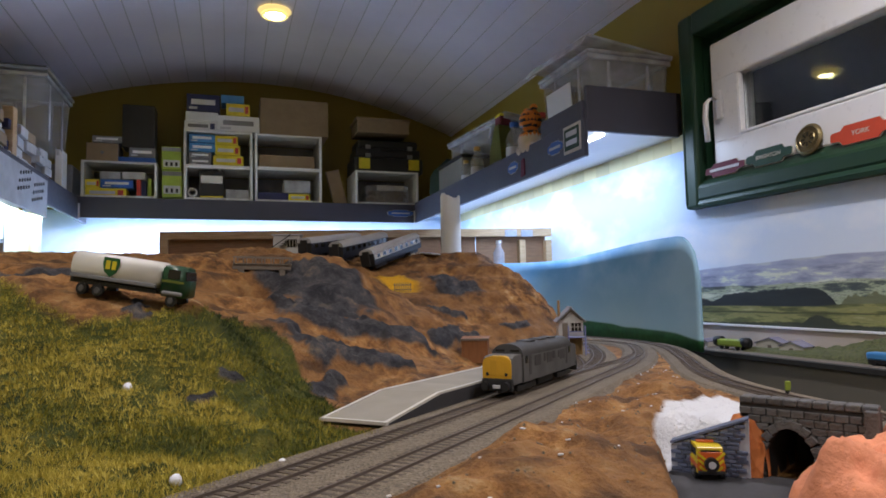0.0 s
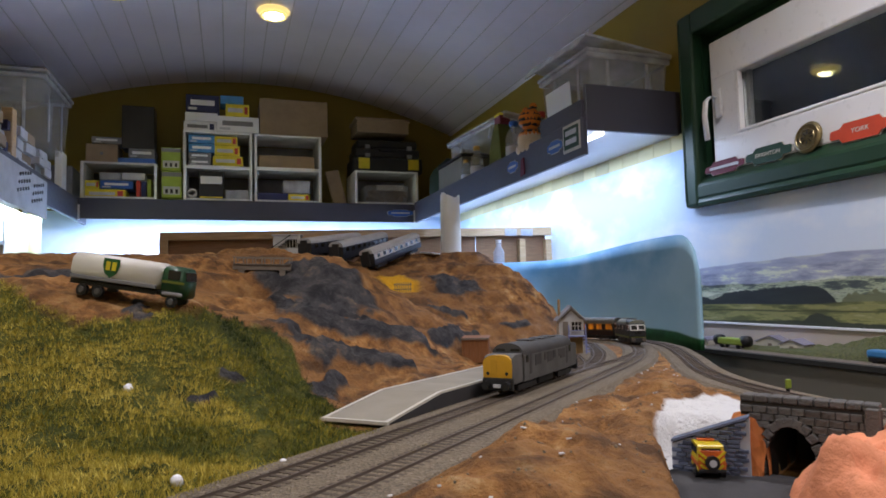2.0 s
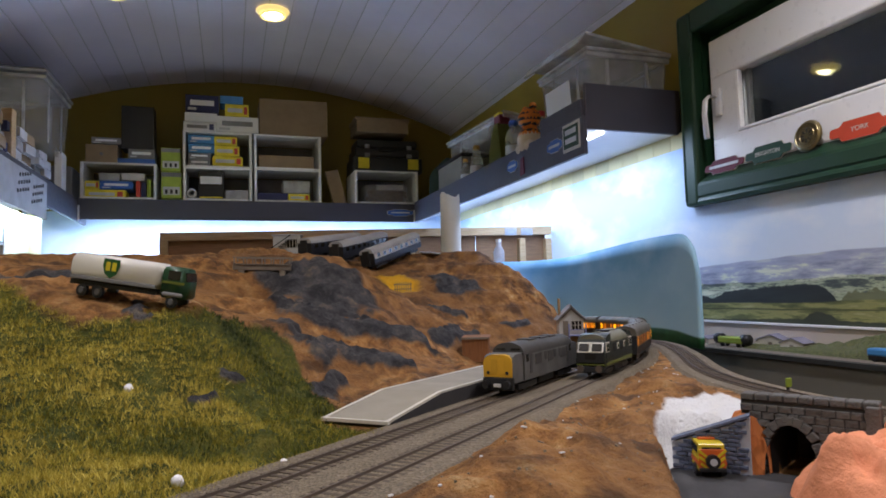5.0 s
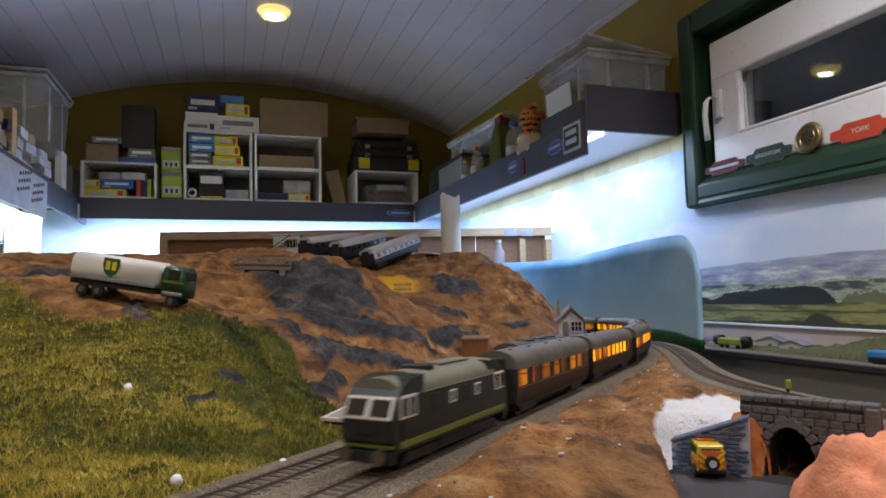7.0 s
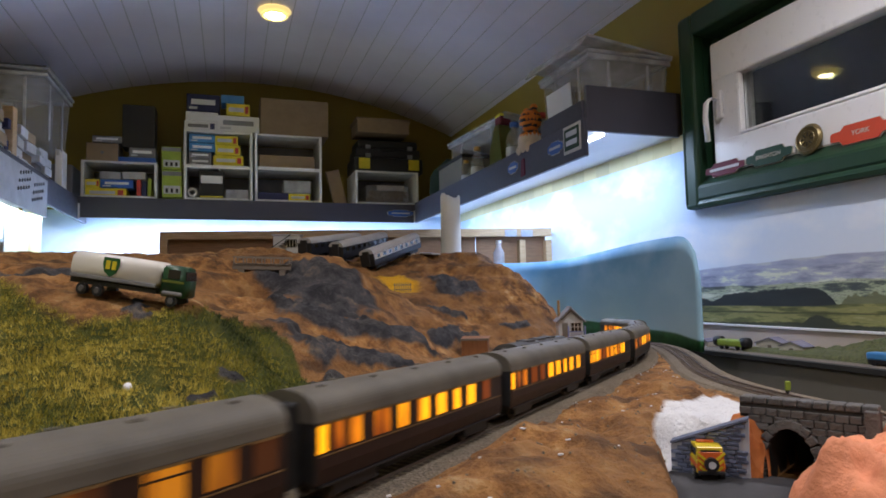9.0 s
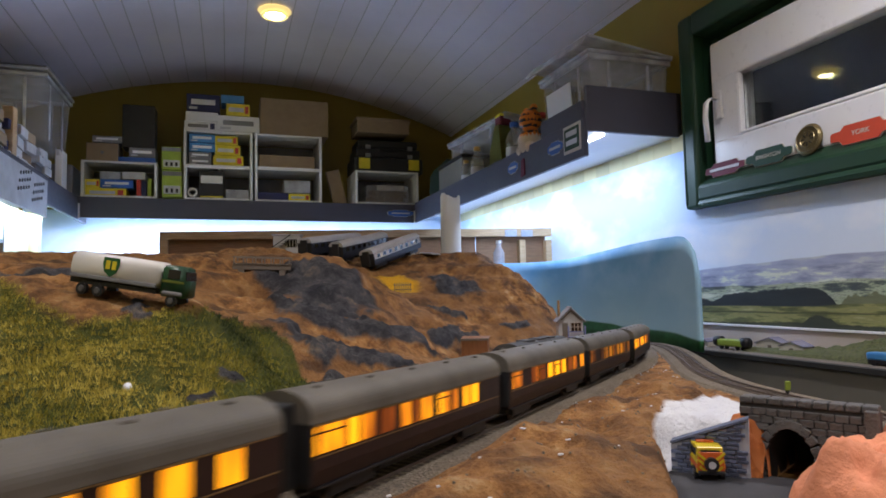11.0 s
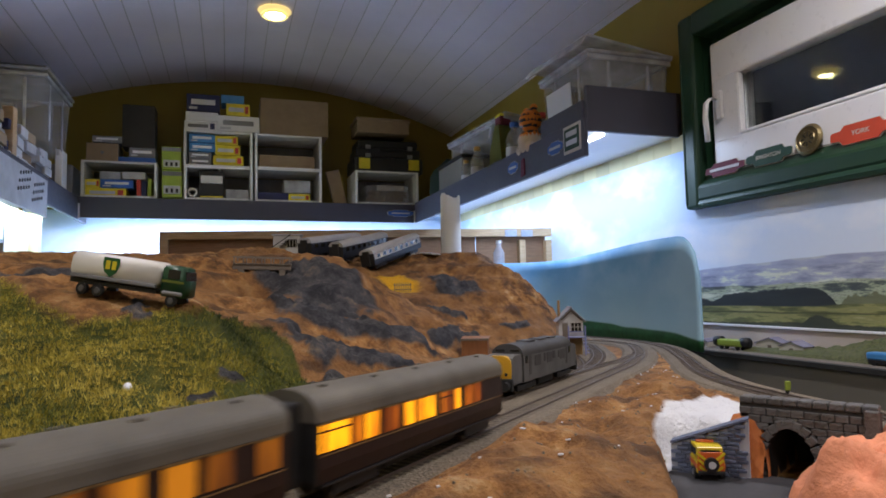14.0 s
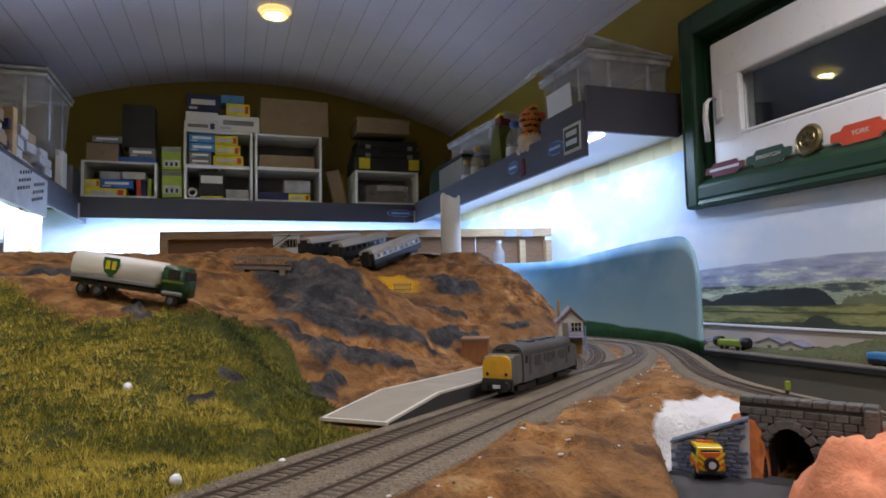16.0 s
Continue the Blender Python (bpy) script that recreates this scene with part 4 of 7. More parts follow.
# ---- baseboards ----
def baseboards():
    ys = np.arange(-2.3, 2.45, 0.05)
    outline = [(XL + 0.01, -2.3)] + [(outer_edge(y) - 0.003, y) for y in ys] + [(XL + 0.01, 2.42)]
    bm = prism(outline, "z", 0, 0.04)
    for v in bm.verts:
        v.co.z = board_z(v.co.x, v.co.y) - (0.062 if v.co.z > 0.02 else 0.18)
    struct("ground_baseboard", bm, "oldwood", "timber baseboard under the model scenery")
    for x, y in ((-0.9, -1.8), (0.4, -1.8), (-0.9, 0.5), (0.45, 0.3), (-0.9, 2.2), (0.8, 2.1)):
        h = board_z(x, y) - 0.17
        struct("ground_baseboard_leg", box(x, y, h / 2, 0.05, 0.05, h), "oldwood", "timber leg under the baseboard")
    # lower board along the window wall, its front a plain dark face
    struct("ground_side_board", box(1.285, 0.7, 0.882, 0.16, 5.6, 0.012), "sideearth", "second model board along the wall")
    struct("ground_side_front", box(1.203, 0.7, 0.44, 0.012, 5.6, 0.88), "darkboard", "plain dark olive-grey face of the side board")
    struct("trim_side_edge", box(1.199, 0.7, 0.884, 0.020, 5.6, 0.010), "dullblack", "dark road edge on the side board")
    struct("trim_photo_edge", box(XR - 0.024, 0.7, 0.947, 0.012, 3.0, 0.006, 0.001), "white", "white strip under the printed backdrop")
    struct("wall_low_panel", box(XR - 0.020, 0.7, 0.915, 0.010, 3.0, 0.060), "beige", "beige panel under the printed backdrop")


baseboards()


def blue_backdrop():
    """Curved, rounded-cornered board round the bend, painted blue with a green foot."""
    run = smooth_run([(1.020, 1.205), (1.085, 1.50), (1.140, 1.86), (1.165, 2.14), (1.10, 2.29), (0.90, 2.33), (0.55, 2.33)], 0.02)
    bm = bmesh.new()
    first = []
    for k, off in enumerate((0.0, 0.008)):
        rows = []
        for i, (x, y) in enumerate(offset_run(run, -off)):
            d = i * 0.02
            base = board_z(x, y) - 0.01
            top = 1.166 + 0.018 * math.exp(-((d - 0.25) / 0.4) ** 2)
            if d < 0.10:
                top = 1.075 + (top - 1.075) * math.sqrt(max(0.0, 1 - (1 - d / 0.10) ** 2))
            rows.append([bm.verts.new((x, y, base + (top - base) * j / 8)) for j in range(9)])
        first.append(rows)
    for rows in first:
        for a, b in zip(rows, rows[1:]):
            for j in range(8):
                bm.faces.new((a[j], b[j], b[j + 1], a[j + 1]))
    n = len(run) - 1
    for i in range(n):
        for j in (0, 8):
            bm.faces.new((first[0][i][j], first[0][i + 1][j], first[1][i + 1][j], first[1][i][j]))
    for i in (0, n):
        for j in range(8):
            bm.faces.new((first[0][i][j], first[0][i][j + 1], first[1][i][j + 1], first[1][i][j]))
    bmesh.ops.recalc_face_normals(bm, faces=bm.faces)
    ob = link("painted_backdrop", bm, "bluewash", smooth=True)
    tagged(ob, "curved board painted sky blue with a green foot behind the bend", "painted board", kind="structure")


blue_backdrop()

# ---- trains ----
def shell(profile, x0, x1, ends=True):
    """A section (side, up) drawn out along x."""
    return prism(profile, "x", x0, x1)


def bogie(parent, x, wheels=2, r=0.0062, base=0.030):
    bg = part("bogie", box(x, 0, 0.0085, base + 0.012, 0.026, 0.005, 0.001), "black", parent, "black bogie")
    for side in (-1, 1):
        part("side_frame", box(x, side * 0.0135, 0.0085, base + 0.014, 0.0022, 0.006, 0.0008), "black", bg)
    for i in range(wheels):
        wx = x - base / 2 + base * i / (wheels - 1)
        bm = bmesh.new()
        for side in (-1, 1):
            tube(r, r, 0.0026, pose(wx, side * 0.0088, r + 0.0022, 90), 18, bm)
        tube(0.001, 0.001, 0.018, pose(wx, 0, r + 0.0022, 90), 8, bm)
        part("wheelset", bm, "rail", bg)


def coach(lit, pattern, length=0.250):
    c = thing("railway_coach", "dark maroon model coach, amber lit windows, sooty grey roof" if lit == "amber" else "dark maroon model coach, dim windows, sooty grey roof", "railway coach", group="coaches of the train")
    h = length / 2 - 0.004
    part("body", shell([(-0.0172, 0.0135), (-0.0187, 0.020), (-0.0187, 0.0405), (0.0187, 0.0405), (0.0187, 0.020), (0.0172, 0.0135)], -h, h), "maroon", c, "dark maroon body")
    roof = [(-0.0190, 0.0400)] + [(-0.0188 * math.cos(math.pi * i / 28), 0.0418 + 0.0118 * math.sin(math.pi * i / 28) ** 0.8) for i in range(29)] + [(0.0190, 0.0400)]
    rf = part("roof", shell(roof, -h - 0.0015, h + 0.0015), "roof", c, "sooty grey roof")
    for i in range(9):
        x = -h + 0.02 + i * (2 * h - 0.04) / 8
        part("vent", box(x, -0.005 if i % 2 else 0.006, 0.0535, 0.004, 0.0024, 0.0014, 0.0005), "roof", rf)
    for side in (-1, 1):
        y = side * 0.0188
        for w0, w1 in pattern:
            x, wide = h + 0.004 - (w0 + w1) / 2, w1 - w0
            part("window", box(x, y, 0.0329, wide, 0.0006, 0.0118, 0.0), lit, c)
            part("window_frame", box(x, y + side * 0.0002, 0.0391, wide + 0.0016, 0.0008, 0.0006), "lining", c)
            if wide > 0.0175:
                part("window_bar", box(x, y + side * 0.0004, 0.0358, wide, 0.0006, 0.0008), "maroon", c)
                part("curtain", box(x + wide * 0.36, y + side * 0.0003, 0.0329, wide * 0.13, 0.0005, 0.0118), "curtain", c)
        part("lining", box(0, y, 0.0256, 2 * h - 0.004, 0.0005, 0.0006), "lining", c)
        part("lining", box(0, y, 0.0395, 2 * h - 0.004, 0.0005, 0.0005), "lining", c)
        part("footboard", box(0, side * 0.0165, 0.0125, 2 * h - 0.01, 0.003, 0.001), "black", c)
    for end in (-1, 1):
        part("gangway", box(end * (h + 0.0045), 0, 0.0305, 0.009, 0.017, 0.036, 0.0015), "blackroof", c, "black corridor bellows")
        part("end_wall", box(end * (h + 0.0004), 0, 0.028, 0.0016, 0.0365, 0.0265, 0.0005), "blackroof", c)
        bogie(c, end * (h - 0.040))
    part("underframe", box(0, 0, 0.0105, 0.10, 0.022, 0.009, 0.002), "blackroof", c)
    return c


def hydraulic_loco(length=0.186):
    c = thing("diesel_locomotive", "dark green model diesel with cream cab window frames and lime band", "locomotive")
    h = length / 2
    part("body", shell([(-0.0182, 0.0135), (-0.0187, 0.020), (-0.0187, 0.0415), (0.0187, 0.0415), (0.0187, 0.020), (0.0182, 0.0135)], -h + 0.006, h - 0.012), "locogreen", c, "dark green body")
    roof = [(-0.0187, 0.0412)] + [(-0.0183 * math.cos(math.pi * i / 28), 0.0420 + 0.0105 * math.sin(math.pi * i / 28) ** 0.8) for i in range(29)] + [(0.0187, 0.0412)]
    rf = part("roof", shell(roof, -h + 0.030, h - 0.038), "locoroof", c, "grey-green roof")
    part("fan_grille", tube(0.011, 0.011, 0.002, pose(0.028, 0, 0.0530), 22), "blackroof", rf)
    part("roof_panel", box(-0.018, 0, 0.0530, 0.05, 0.014, 0.0014, 0.0005), "locoroof", rf)
    for end in (-1, 1):
        x = end * (h - 0.006)
        # raked cab front with rounded brow
        out = [(x, 0.0135), (x + end * 0.0045, 0.020), (x + end * 0.0045, 0.0305), (x - end * 0.0015, 0.0410), (x - end * 0.008, 0.0470),
               (x - end * 0.018, 0.0500), (x - end * 0.034, 0.0515), (x - end * 0.034, 0.0135)]
        cab = part("cab", prism(out, "y", -0.0180, 0.0180), "locogreen", c, "dark green cab")
        brow = [(-0.0182, 0.0405)] + [(-0.0180 * math.cos(math.pi * i / 10), 0.0410 + 0.0098 * math.sin(math.pi * i / 10) ** 0.8) for i in range(11)] + [(0.0182, 0.0405)]
        part("cab_roof", prism(brow, "x", min(x - end * 0.006, x - end * 0.034), max(x - end * 0.006, x - end * 0.034)), "locoroof", cab)
        tilt = pose(0, 0, 0, 0, -end * 30, 0)
        for s in (-1, 1):
            part("window_frame", box(x + end * 0.0018, s * 0.0083, 0.0362, 0.0016, 0.0160, 0.0128, 0.0005, tilt), "locowhite", cab, "cream window surround")
            part("windscreen", box(x + end * 0.0024, s * 0.0083, 0.0362, 0.0016, 0.0132, 0.0098, 0.0004, tilt), "glassdark", cab)
            part("window_frame", box(x - end * 0.0135, s * 0.0184, 0.0362, 0.0200, 0.0010, 0.0120, 0.0003), "locowhite", cab)
            part("side_window", box(x - end * 0.0085, s * 0.0189, 0.0362, 0.0070, 0.0008, 0.0092), "glassdark", cab)
            part("side_window", box(x - end * 0.0182, s * 0.0189, 0.0362, 0.0070, 0.0008, 0.0092), "glassdark", cab)
            bf = part("buffer", tube(0.0022, 0.0022, 0.006, pose(x + end * 0.0075, s * 0.0115, 0.0130, 0, 90), 12), "black", cab)
            part("buffer_head", tube(0.0042, 0.0042, 0.0014, pose(x + end * 0.0108, s * 0.0115, 0.0130, 0, 90), 16), "rail", bf)
        # black sheet over the green nose: the underlit lower front as colour
        part("nose_panel", box(x + end * 0.0047, 0, 0.0248, 0.0006, 0.0330, 0.0110, 0.0002), "blackroof", cab, "black panel for the shade on the lower nose")
        part("head_code_panel", box(x + end * 0.0052, 0, 0.0262, 0.0008, 0.014, 0.006, 0.0003), "glassdark", cab)
        part("buffer_beam", box(x + end * 0.0015, 0, 0.0115, 0.006, 0.034, 0.007, 0.001), "blackroof", cab)
        part("band", box(x + end * 0.0040, 0, 0.0172, 0.0016, 0.0362, 0.0012), "locolime", cab)
        bogie(c, end * (h - 0.046), r=0.0066, base=0.036)
    for s in (-1, 1):
        part("band", box(0, s * 0.0184, 0.0172, 2 * h - 0.02, 0.0010, 0.0036, 0.0002), "locolime", c, "lime green waist band")
        for x in (-0.030, 0.012):
            part("side_window", box(x, s * 0.0188, 0.0350, 0.0105, 0.0008, 0.0075, 0.0002), "locowhite", c)
            part("side_window", box(x, s * 0.0192, 0.0350, 0.0085, 0.0006, 0.0055), "glassdark", c)
        for x in (-0.010, 0.035):
            part("grille", box(x, s * 0.0188, 0.0345, 0.016, 0.0006, 0.010, 0.0002), "blackroof", c)
        part("tank_skirt", box(0, s * 0.013, 0.0100, 0.055, 0.006, 0.008, 0.001), "blackroof", c)
    return c


# windows of a coach: start and end along its side, from the leading end
PATTERNS = [
    [(0.010, 0.029), (0.045, 0.064), (0.075, 0.094), (0.107, 0.126), (0.136, 0.153), (0.170, 0.188), (0.199, 0.215), (0.225, 0.240)],
    [(0.005, 0.012), (0.018, 0.026), (0.032, 0.043), (0.056, 0.072), (0.082, 0.094), (0.106, 0.121), (0.132, 0.146), (0.157, 0.168), (0.180, 0.194), (0.208, 0.222)],
    [(0.010, 0.034), (0.060, 0.076), (0.080, 0.099), (0.108, 0.122), (0.128, 0.146), (0.152, 0.168), (0.177, 0.192), (0.198, 0.212), (0.226, 0.241)],
    [(0.005, 0.031), (0.034, 0.043), (0.046, 0.060), (0.066, 0.081), (0.088, 0.101), (0.104, 0.111), (0.114, 0.128), (0.136, 0.154), (0.157, 0.167), (0.176, 0.187), (0.190, 0.203)],
]
FIT = [("amberdim", 0), ("amber", 1), ("amber", 1), ("amber", 3), ("amber", 2), ("amberdim", 2), ("amber", 3)]
PITCH = 0.265
# where the leading end of the train stands on the line, second by second
RUN = [(0.0, 1.735), (2.0, 1.27), (4.1, 0.79), (6.3, 0.223), (8.4, -0.347), (11.3, -1.121), (14.0, -1.832), (16.0, -2.360)]


def head(t):
    """Smooth course of the train through RUN."""
    i = max(k for k in range(len(RUN) - 1) if RUN[k][0] <= t or k == 0)
    (ta, sa), (tb, sb) = RUN[i], RUN[i + 1]
    t0, s0 = RUN[max(0, i - 1)]
    t1, s1 = RUN[min(len(RUN) - 1, i + 2)]
    va, vb = (sb - s0) / (tb - t0), (s1 - sa) / (t1 - ta)
    w, u = tb - ta, (t - ta) / (tb - ta)
    return (2 * u ** 3 - 3 * u * u + 1) * sa + (u ** 3 - 2 * u * u + u) * w * va + (3 * u * u - 2 * u ** 3) * sb + (u ** 3 - u * u) * w * vb


def place_on_line(front, length, wheelbase):
    """Pose of a vehicle whose leading end stands at s = front, facing down the line."""
    a, b = front + (length - wheelbase) / 2, front + (length + wheelbase) / 2
    xa, ya, _ = on_line(a)
    xb, yb, _ = on_line(b)
    za, zb = board_z(xa, ya), board_z(xb, yb)
    yaw = math.degrees(math.atan2(ya - yb, xa - xb))
    pitch = -math.degrees(math.atan2(za - zb, math.hypot(xa - xb, ya - yb)))
    return pose((xa + xb) / 2, (ya + yb) / 2, (za + zb) / 2, 0, pitch, yaw)


LOCO = hydraulic_loco()
COACHES = [coach(lit, PATTERNS[k]) for lit, k in FIT]
for ob in (LOCO, *COACHES):
    ob.scale = (1.0, 1.06, 1.19)


def standing_loco(length=0.262):
    """Long-nosed grey diesel with a yellow end, standing at the platform."""
    c = thing("diesel_locomotive", "weathered grey model diesel with yellow nose beside the platform", "locomotive")
    h = length / 2
    roof = [(-0.0182, 0.0395)] + [(-0.0180 * math.cos(math.pi * i / 28), 0.0405 + 0.0118 * math.sin(math.pi * i / 28) ** 0.8) for i in range(29)] + [(0.0182, 0.0395)]
    part("body", shell([(-0.0180, 0.0140), (-0.0184, 0.020), (-0.0184, 0.0400), (0.0184, 0.0400), (0.0184, 0.020), (0.0180, 0.0140)], -h + 0.034, h - 0.034), "dieselgrey", c, "weathered grey body")
    rf = part("roof", shell(roof, -h + 0.032, h - 0.032), "dieselroof", c, "dark weathered roof")
    for x in (-0.05, -0.01, 0.035):
        part("roof_hatch", box(x, 0, 0.0526, 0.026, 0.016, 0.0016, 0.0006), "dieselroof", rf)
    for end in (-1, 1):
        x = end * h
        nose = [(x - end * 0.002, 0.0140), (x, 0.018), (x, 0.0350), (x - end * 0.003, 0.0400), (x - end * 0.010, 0.0418), (x - end * 0.0345, 0.0425), (x - end * 0.0345, 0.0140)]
        ns = part("nose", prism(nose, "y", -0.0164, 0.0164), "dieselgrey", c)
        outline = [(-0.0160, 0.0205), (-0.0164, 0.0335), (-0.0150, 0.0382), (-0.0115, 0.0408), (-0.0060, 0.0422), (0.0060, 0.0422), (0.0115, 0.0408), (0.0150, 0.0382), (0.0164, 0.0335), (0.0160, 0.0205)]
        part("nose_face", prism(outline, "x", min(x - end * 0.008, x + end * 0.0012), max(x - end * 0.008, x + end * 0.0012)), "nose", ns, "yellow warning panel")
        for s in (-1, 1):
            part("marker_light", tube(0.0017, 0.0017, 0.001, pose(x + end * 0.0016, s * 0.0105, 0.0245, 0, 90), 10), "blackroof", ns)
            part("nose_door", box(x + end * 0.0013, s * 0.0040, 0.0305, 0.0006, 0.0070, 0.015, 0.0002), "nose", ns)
            part("windscreen", box(x - end * 0.0335, s * 0.0085, 0.0462, 0.003, 0.0110, 0.0046, 0.0006, pose(0, 0, 0, 0, -end * 25)), "glassdark", c)
            part("cab_window", box(x - end * 0.043, s * 0.0184, 0.0365, 0.008, 0.0010, 0.0075, 0.0002), "glassdark", c)
            part("cab_door", box(x - end * 0.056, s * 0.0184, 0.0300, 0.0075, 0.0008, 0.020, 0.0002), "dieselroof", c)
            part("buffer", tube(0.0040, 0.0040, 0.0075, pose(x + end * 0.005, s * 0.0115, 0.0135, 0, 90), 14), "black", ns)
            for kx in (-0.018, 0.02):
                part("body_window", box(end * 0.03 + kx * 0.6, s * 0.0185, 0.0345, 0.009, 0.0007, 0.0085, 0.0002), "dieselroof", c)
        part("buffer_beam", box(x - end * 0.001, 0, 0.0140, 0.006, 0.034, 0.0120, 0.001), "blackroof", ns)
        part("number_panel", box(x + end * 0.0014, 0, 0.0125, 0.006, 0.008, 0.0034, 0.0004), "lightgrey", ns)
        bogie(c, end * (h - 0.055), 3, 0.0062, 0.050)
    for s in (-1, 1):
        for kx in (-0.055, 0.0, 0.048):
            part("grille", box(kx, s * 0.0186, 0.0330, 0.022, 0.0006, 0.011, 0.0002), "dieselroof", c)
    part("fuel_tank", box(0, 0, 0.0098, 0.06, 0.026, 0.010, 0.002), "blackroof", c)
    return c


stand = standing_loco()
sx, sy, sh = on_line(0.506, 0.056)
stand.matrix_world = pose(sx, sy, board_z(sx, sy), 0, -1.0, math.degrees(sh) + 180)
stand.scale = (0.98, 1.08, 1.15)

MAT["orangedark"] = granules("burnt_orange_plaster", [(0.42, 0.12, 0.03), (0.55, 0.19, 0.05), (0.48, 0.15, 0.04)], 90, 0.9, 0.004)
MAT["violetslate"] = plain("blue_grey_slate", (0.24, 0.23, 0.30), 0.8, scale=80)
MAT["bushes"] = granules("scatter_foliage", [(0.05, 0.07, 0.02), (0.12, 0.14, 0.035), (0.20, 0.20, 0.06), (0.10, 0.09, 0.06)], 300, 0.95, 0.004)

# ---- things on the layout ----
def platform():
    p = thing("station_platform", "grey paved model platform with white edging and a sloping ramp", "platform", pose(0.137, 0.566, 0, 0, 0, 43.9))
    bx, by = 0.137, 0.566
    ca, sa = math.cos(radians(43.9)), math.sin(radians(43.9))

    def lift(bm):
        for v in bm.verts:
            x, y = bx + v.co.x * ca - v.co.y * sa, by + v.co.x * sa + v.co.y * ca
            v.co.z += board_z(x, y)
        return bm

    side = [(0, -0.006), (0, 0.0015), (0.100, 0.0150), (0.44, 0.0150), (0.44, -0.006)]
    part("brick_side", lift(prism(side, "y", 0.002, 0.074)), "darkbrick", p, "dark brick side")
    ramp_ = [(-0.001, 0.0016), (-0.001, 0.0032), (0.0995, 0.0168), (0.0995, 0.0150)]
    part("ramp_slab", lift(prism(ramp_, "y", 0.006, 0.071)), "platform", p, "grey ramp paving")
    part("paving_slab", lift(box(0.135, 0.0385, 0.0159, 0.069, 0.065, 0.0018, 0.0004)), "platform", p)
    part("paving_slab", lift(box(0.3055, 0.0385, 0.0157, 0.269, 0.065, 0.0018, 0.0004)), "platform", p)
    for y in (0.0035, 0.0735):
        part("edging", lift(prism([(-0.001, 0.0014), (-0.001, 0.0037), (0.0995, 0.0173), (0.0995, 0.0146)], "y", y - 0.0017, y + 0.0017)), "edge", p, "white edging")
        part("edging", lift(box(0.27, y, 0.0160, 0.34, 0.0034, 0.0027, 0.0004)), "edge", p)
    part("edging", lift(box(-0.0025, 0.0385, 0.0020, 0.004, 0.075, 0.0034, 0.0004)), "edge", p)


platform()


def hut():
    x, y = 0.452, 1.158
    h = thing("platelayers_hut", "small red-brown planked model hut with a flat roof", "hut", pose(x, y, board_z(x, y) - 0.002, 0, 0, -28))
    h.scale = (0.80, 0.90, 0.86)
    part("wall", box(0, 0, 0.026, 0.060, 0.046, 0.052, 0.001), "hut", h)
    for i in range(9):
        part("plank", box(-0.028 + i * 0.007, -0.0236, 0.025, 0.0062, 0.0012, 0.050), "hut", h)
    part("roof", box(0, 0, 0.0535, 0.066, 0.052, 0.003, 0.001, pose(0, 0, 0, 3)), "hut", h)
    part("roof_edge", box(0, -0.026, 0.0515, 0.067, 0.002, 0.005, 0.0005), "oldwood", h)


hut()


def signal_box():
    x, y = 0.690, 1.215
    s = thing("signal_box", "small model signal box with slate gable roof and pale blue woodwork", "signal box", pose(x, y, board_z(x, y) - 0.002, 0, 0, -22))
    s.scale = (0.88, 1.0, 1.03)
    part("base", box(0.010, 0.004, 0.018, 0.034, 0.036, 0.036, 0.001), "brick", s, "tan brick base")
    part("cabin", prism([(-0.029, 0.036), (-0.029, 0.070), (0.0, 0.094), (0.029, 0.070), (0.029, 0.036)], "y", -0.022, 0.026), "greyband", s, "pale boarded cabin")
    for side in (-1, 1):
        sl = pose(0, 0, 0, 0, side * 39.6, 0)
        part("roof", box(side * 0.0165, 0.002, 0.0835, 0.048, 0.060, 0.0024, 0.0004, sl), "roofslate", s, "grey slate roof")
    part("chimney", box(-0.024, 0.010, 0.092, 0.006, 0.006, 0.040, 0.0006), "brick", s, "brick chimney")
    part("gable_board", prism([(-0.026, 0.072), (0.0, 0.0935), (0.026, 0.072), (0.022, 0.072), (0.0, 0.089), (-0.022, 0.072)], "y", -0.025, -0.0225), "oldwood", s)
    part("door", box(-0.014, -0.0226, 0.052, 0.013, 0.0014, 0.030, 0.0003), "oldwood", s, "brown door")
    part("window", box(0.012, -0.0226, 0.057, 0.026, 0.0012, 0.020), "glassdark", s)
    for i in range(4):
        part("glazing_bar", box(0.0 + i * 0.008, -0.0234, 0.057, 0.0012, 0.0014, 0.021), "edge", s)
    for z in (0.047, 0.058, 0.067):
        part("glazing_bar", box(0.012, -0.0234, z, 0.026, 0.0014, 0.0012), "edge", s)
    part("balcony", box(0.012, -0.029, 0.0375, 0.042, 0.014, 0.0022, 0.0004), "violet", s, "pale blue balcony")
    for px_ in (-0.008, 0.031):
        part("post", box(px_, -0.034, 0.030, 0.0030, 0.0030, 0.062, 0.0004), "violet", s)
    part("rail", box(0.012, -0.035, 0.049, 0.041, 0.0016, 0.0016), "violet", s)
    for i in range(6):
        part("stair_tread", box(0.036, -0.026 + i * 0.008, 0.006 + i * 0.006, 0.010, 0.007, 0.0014), "violet", s)


signal_box()


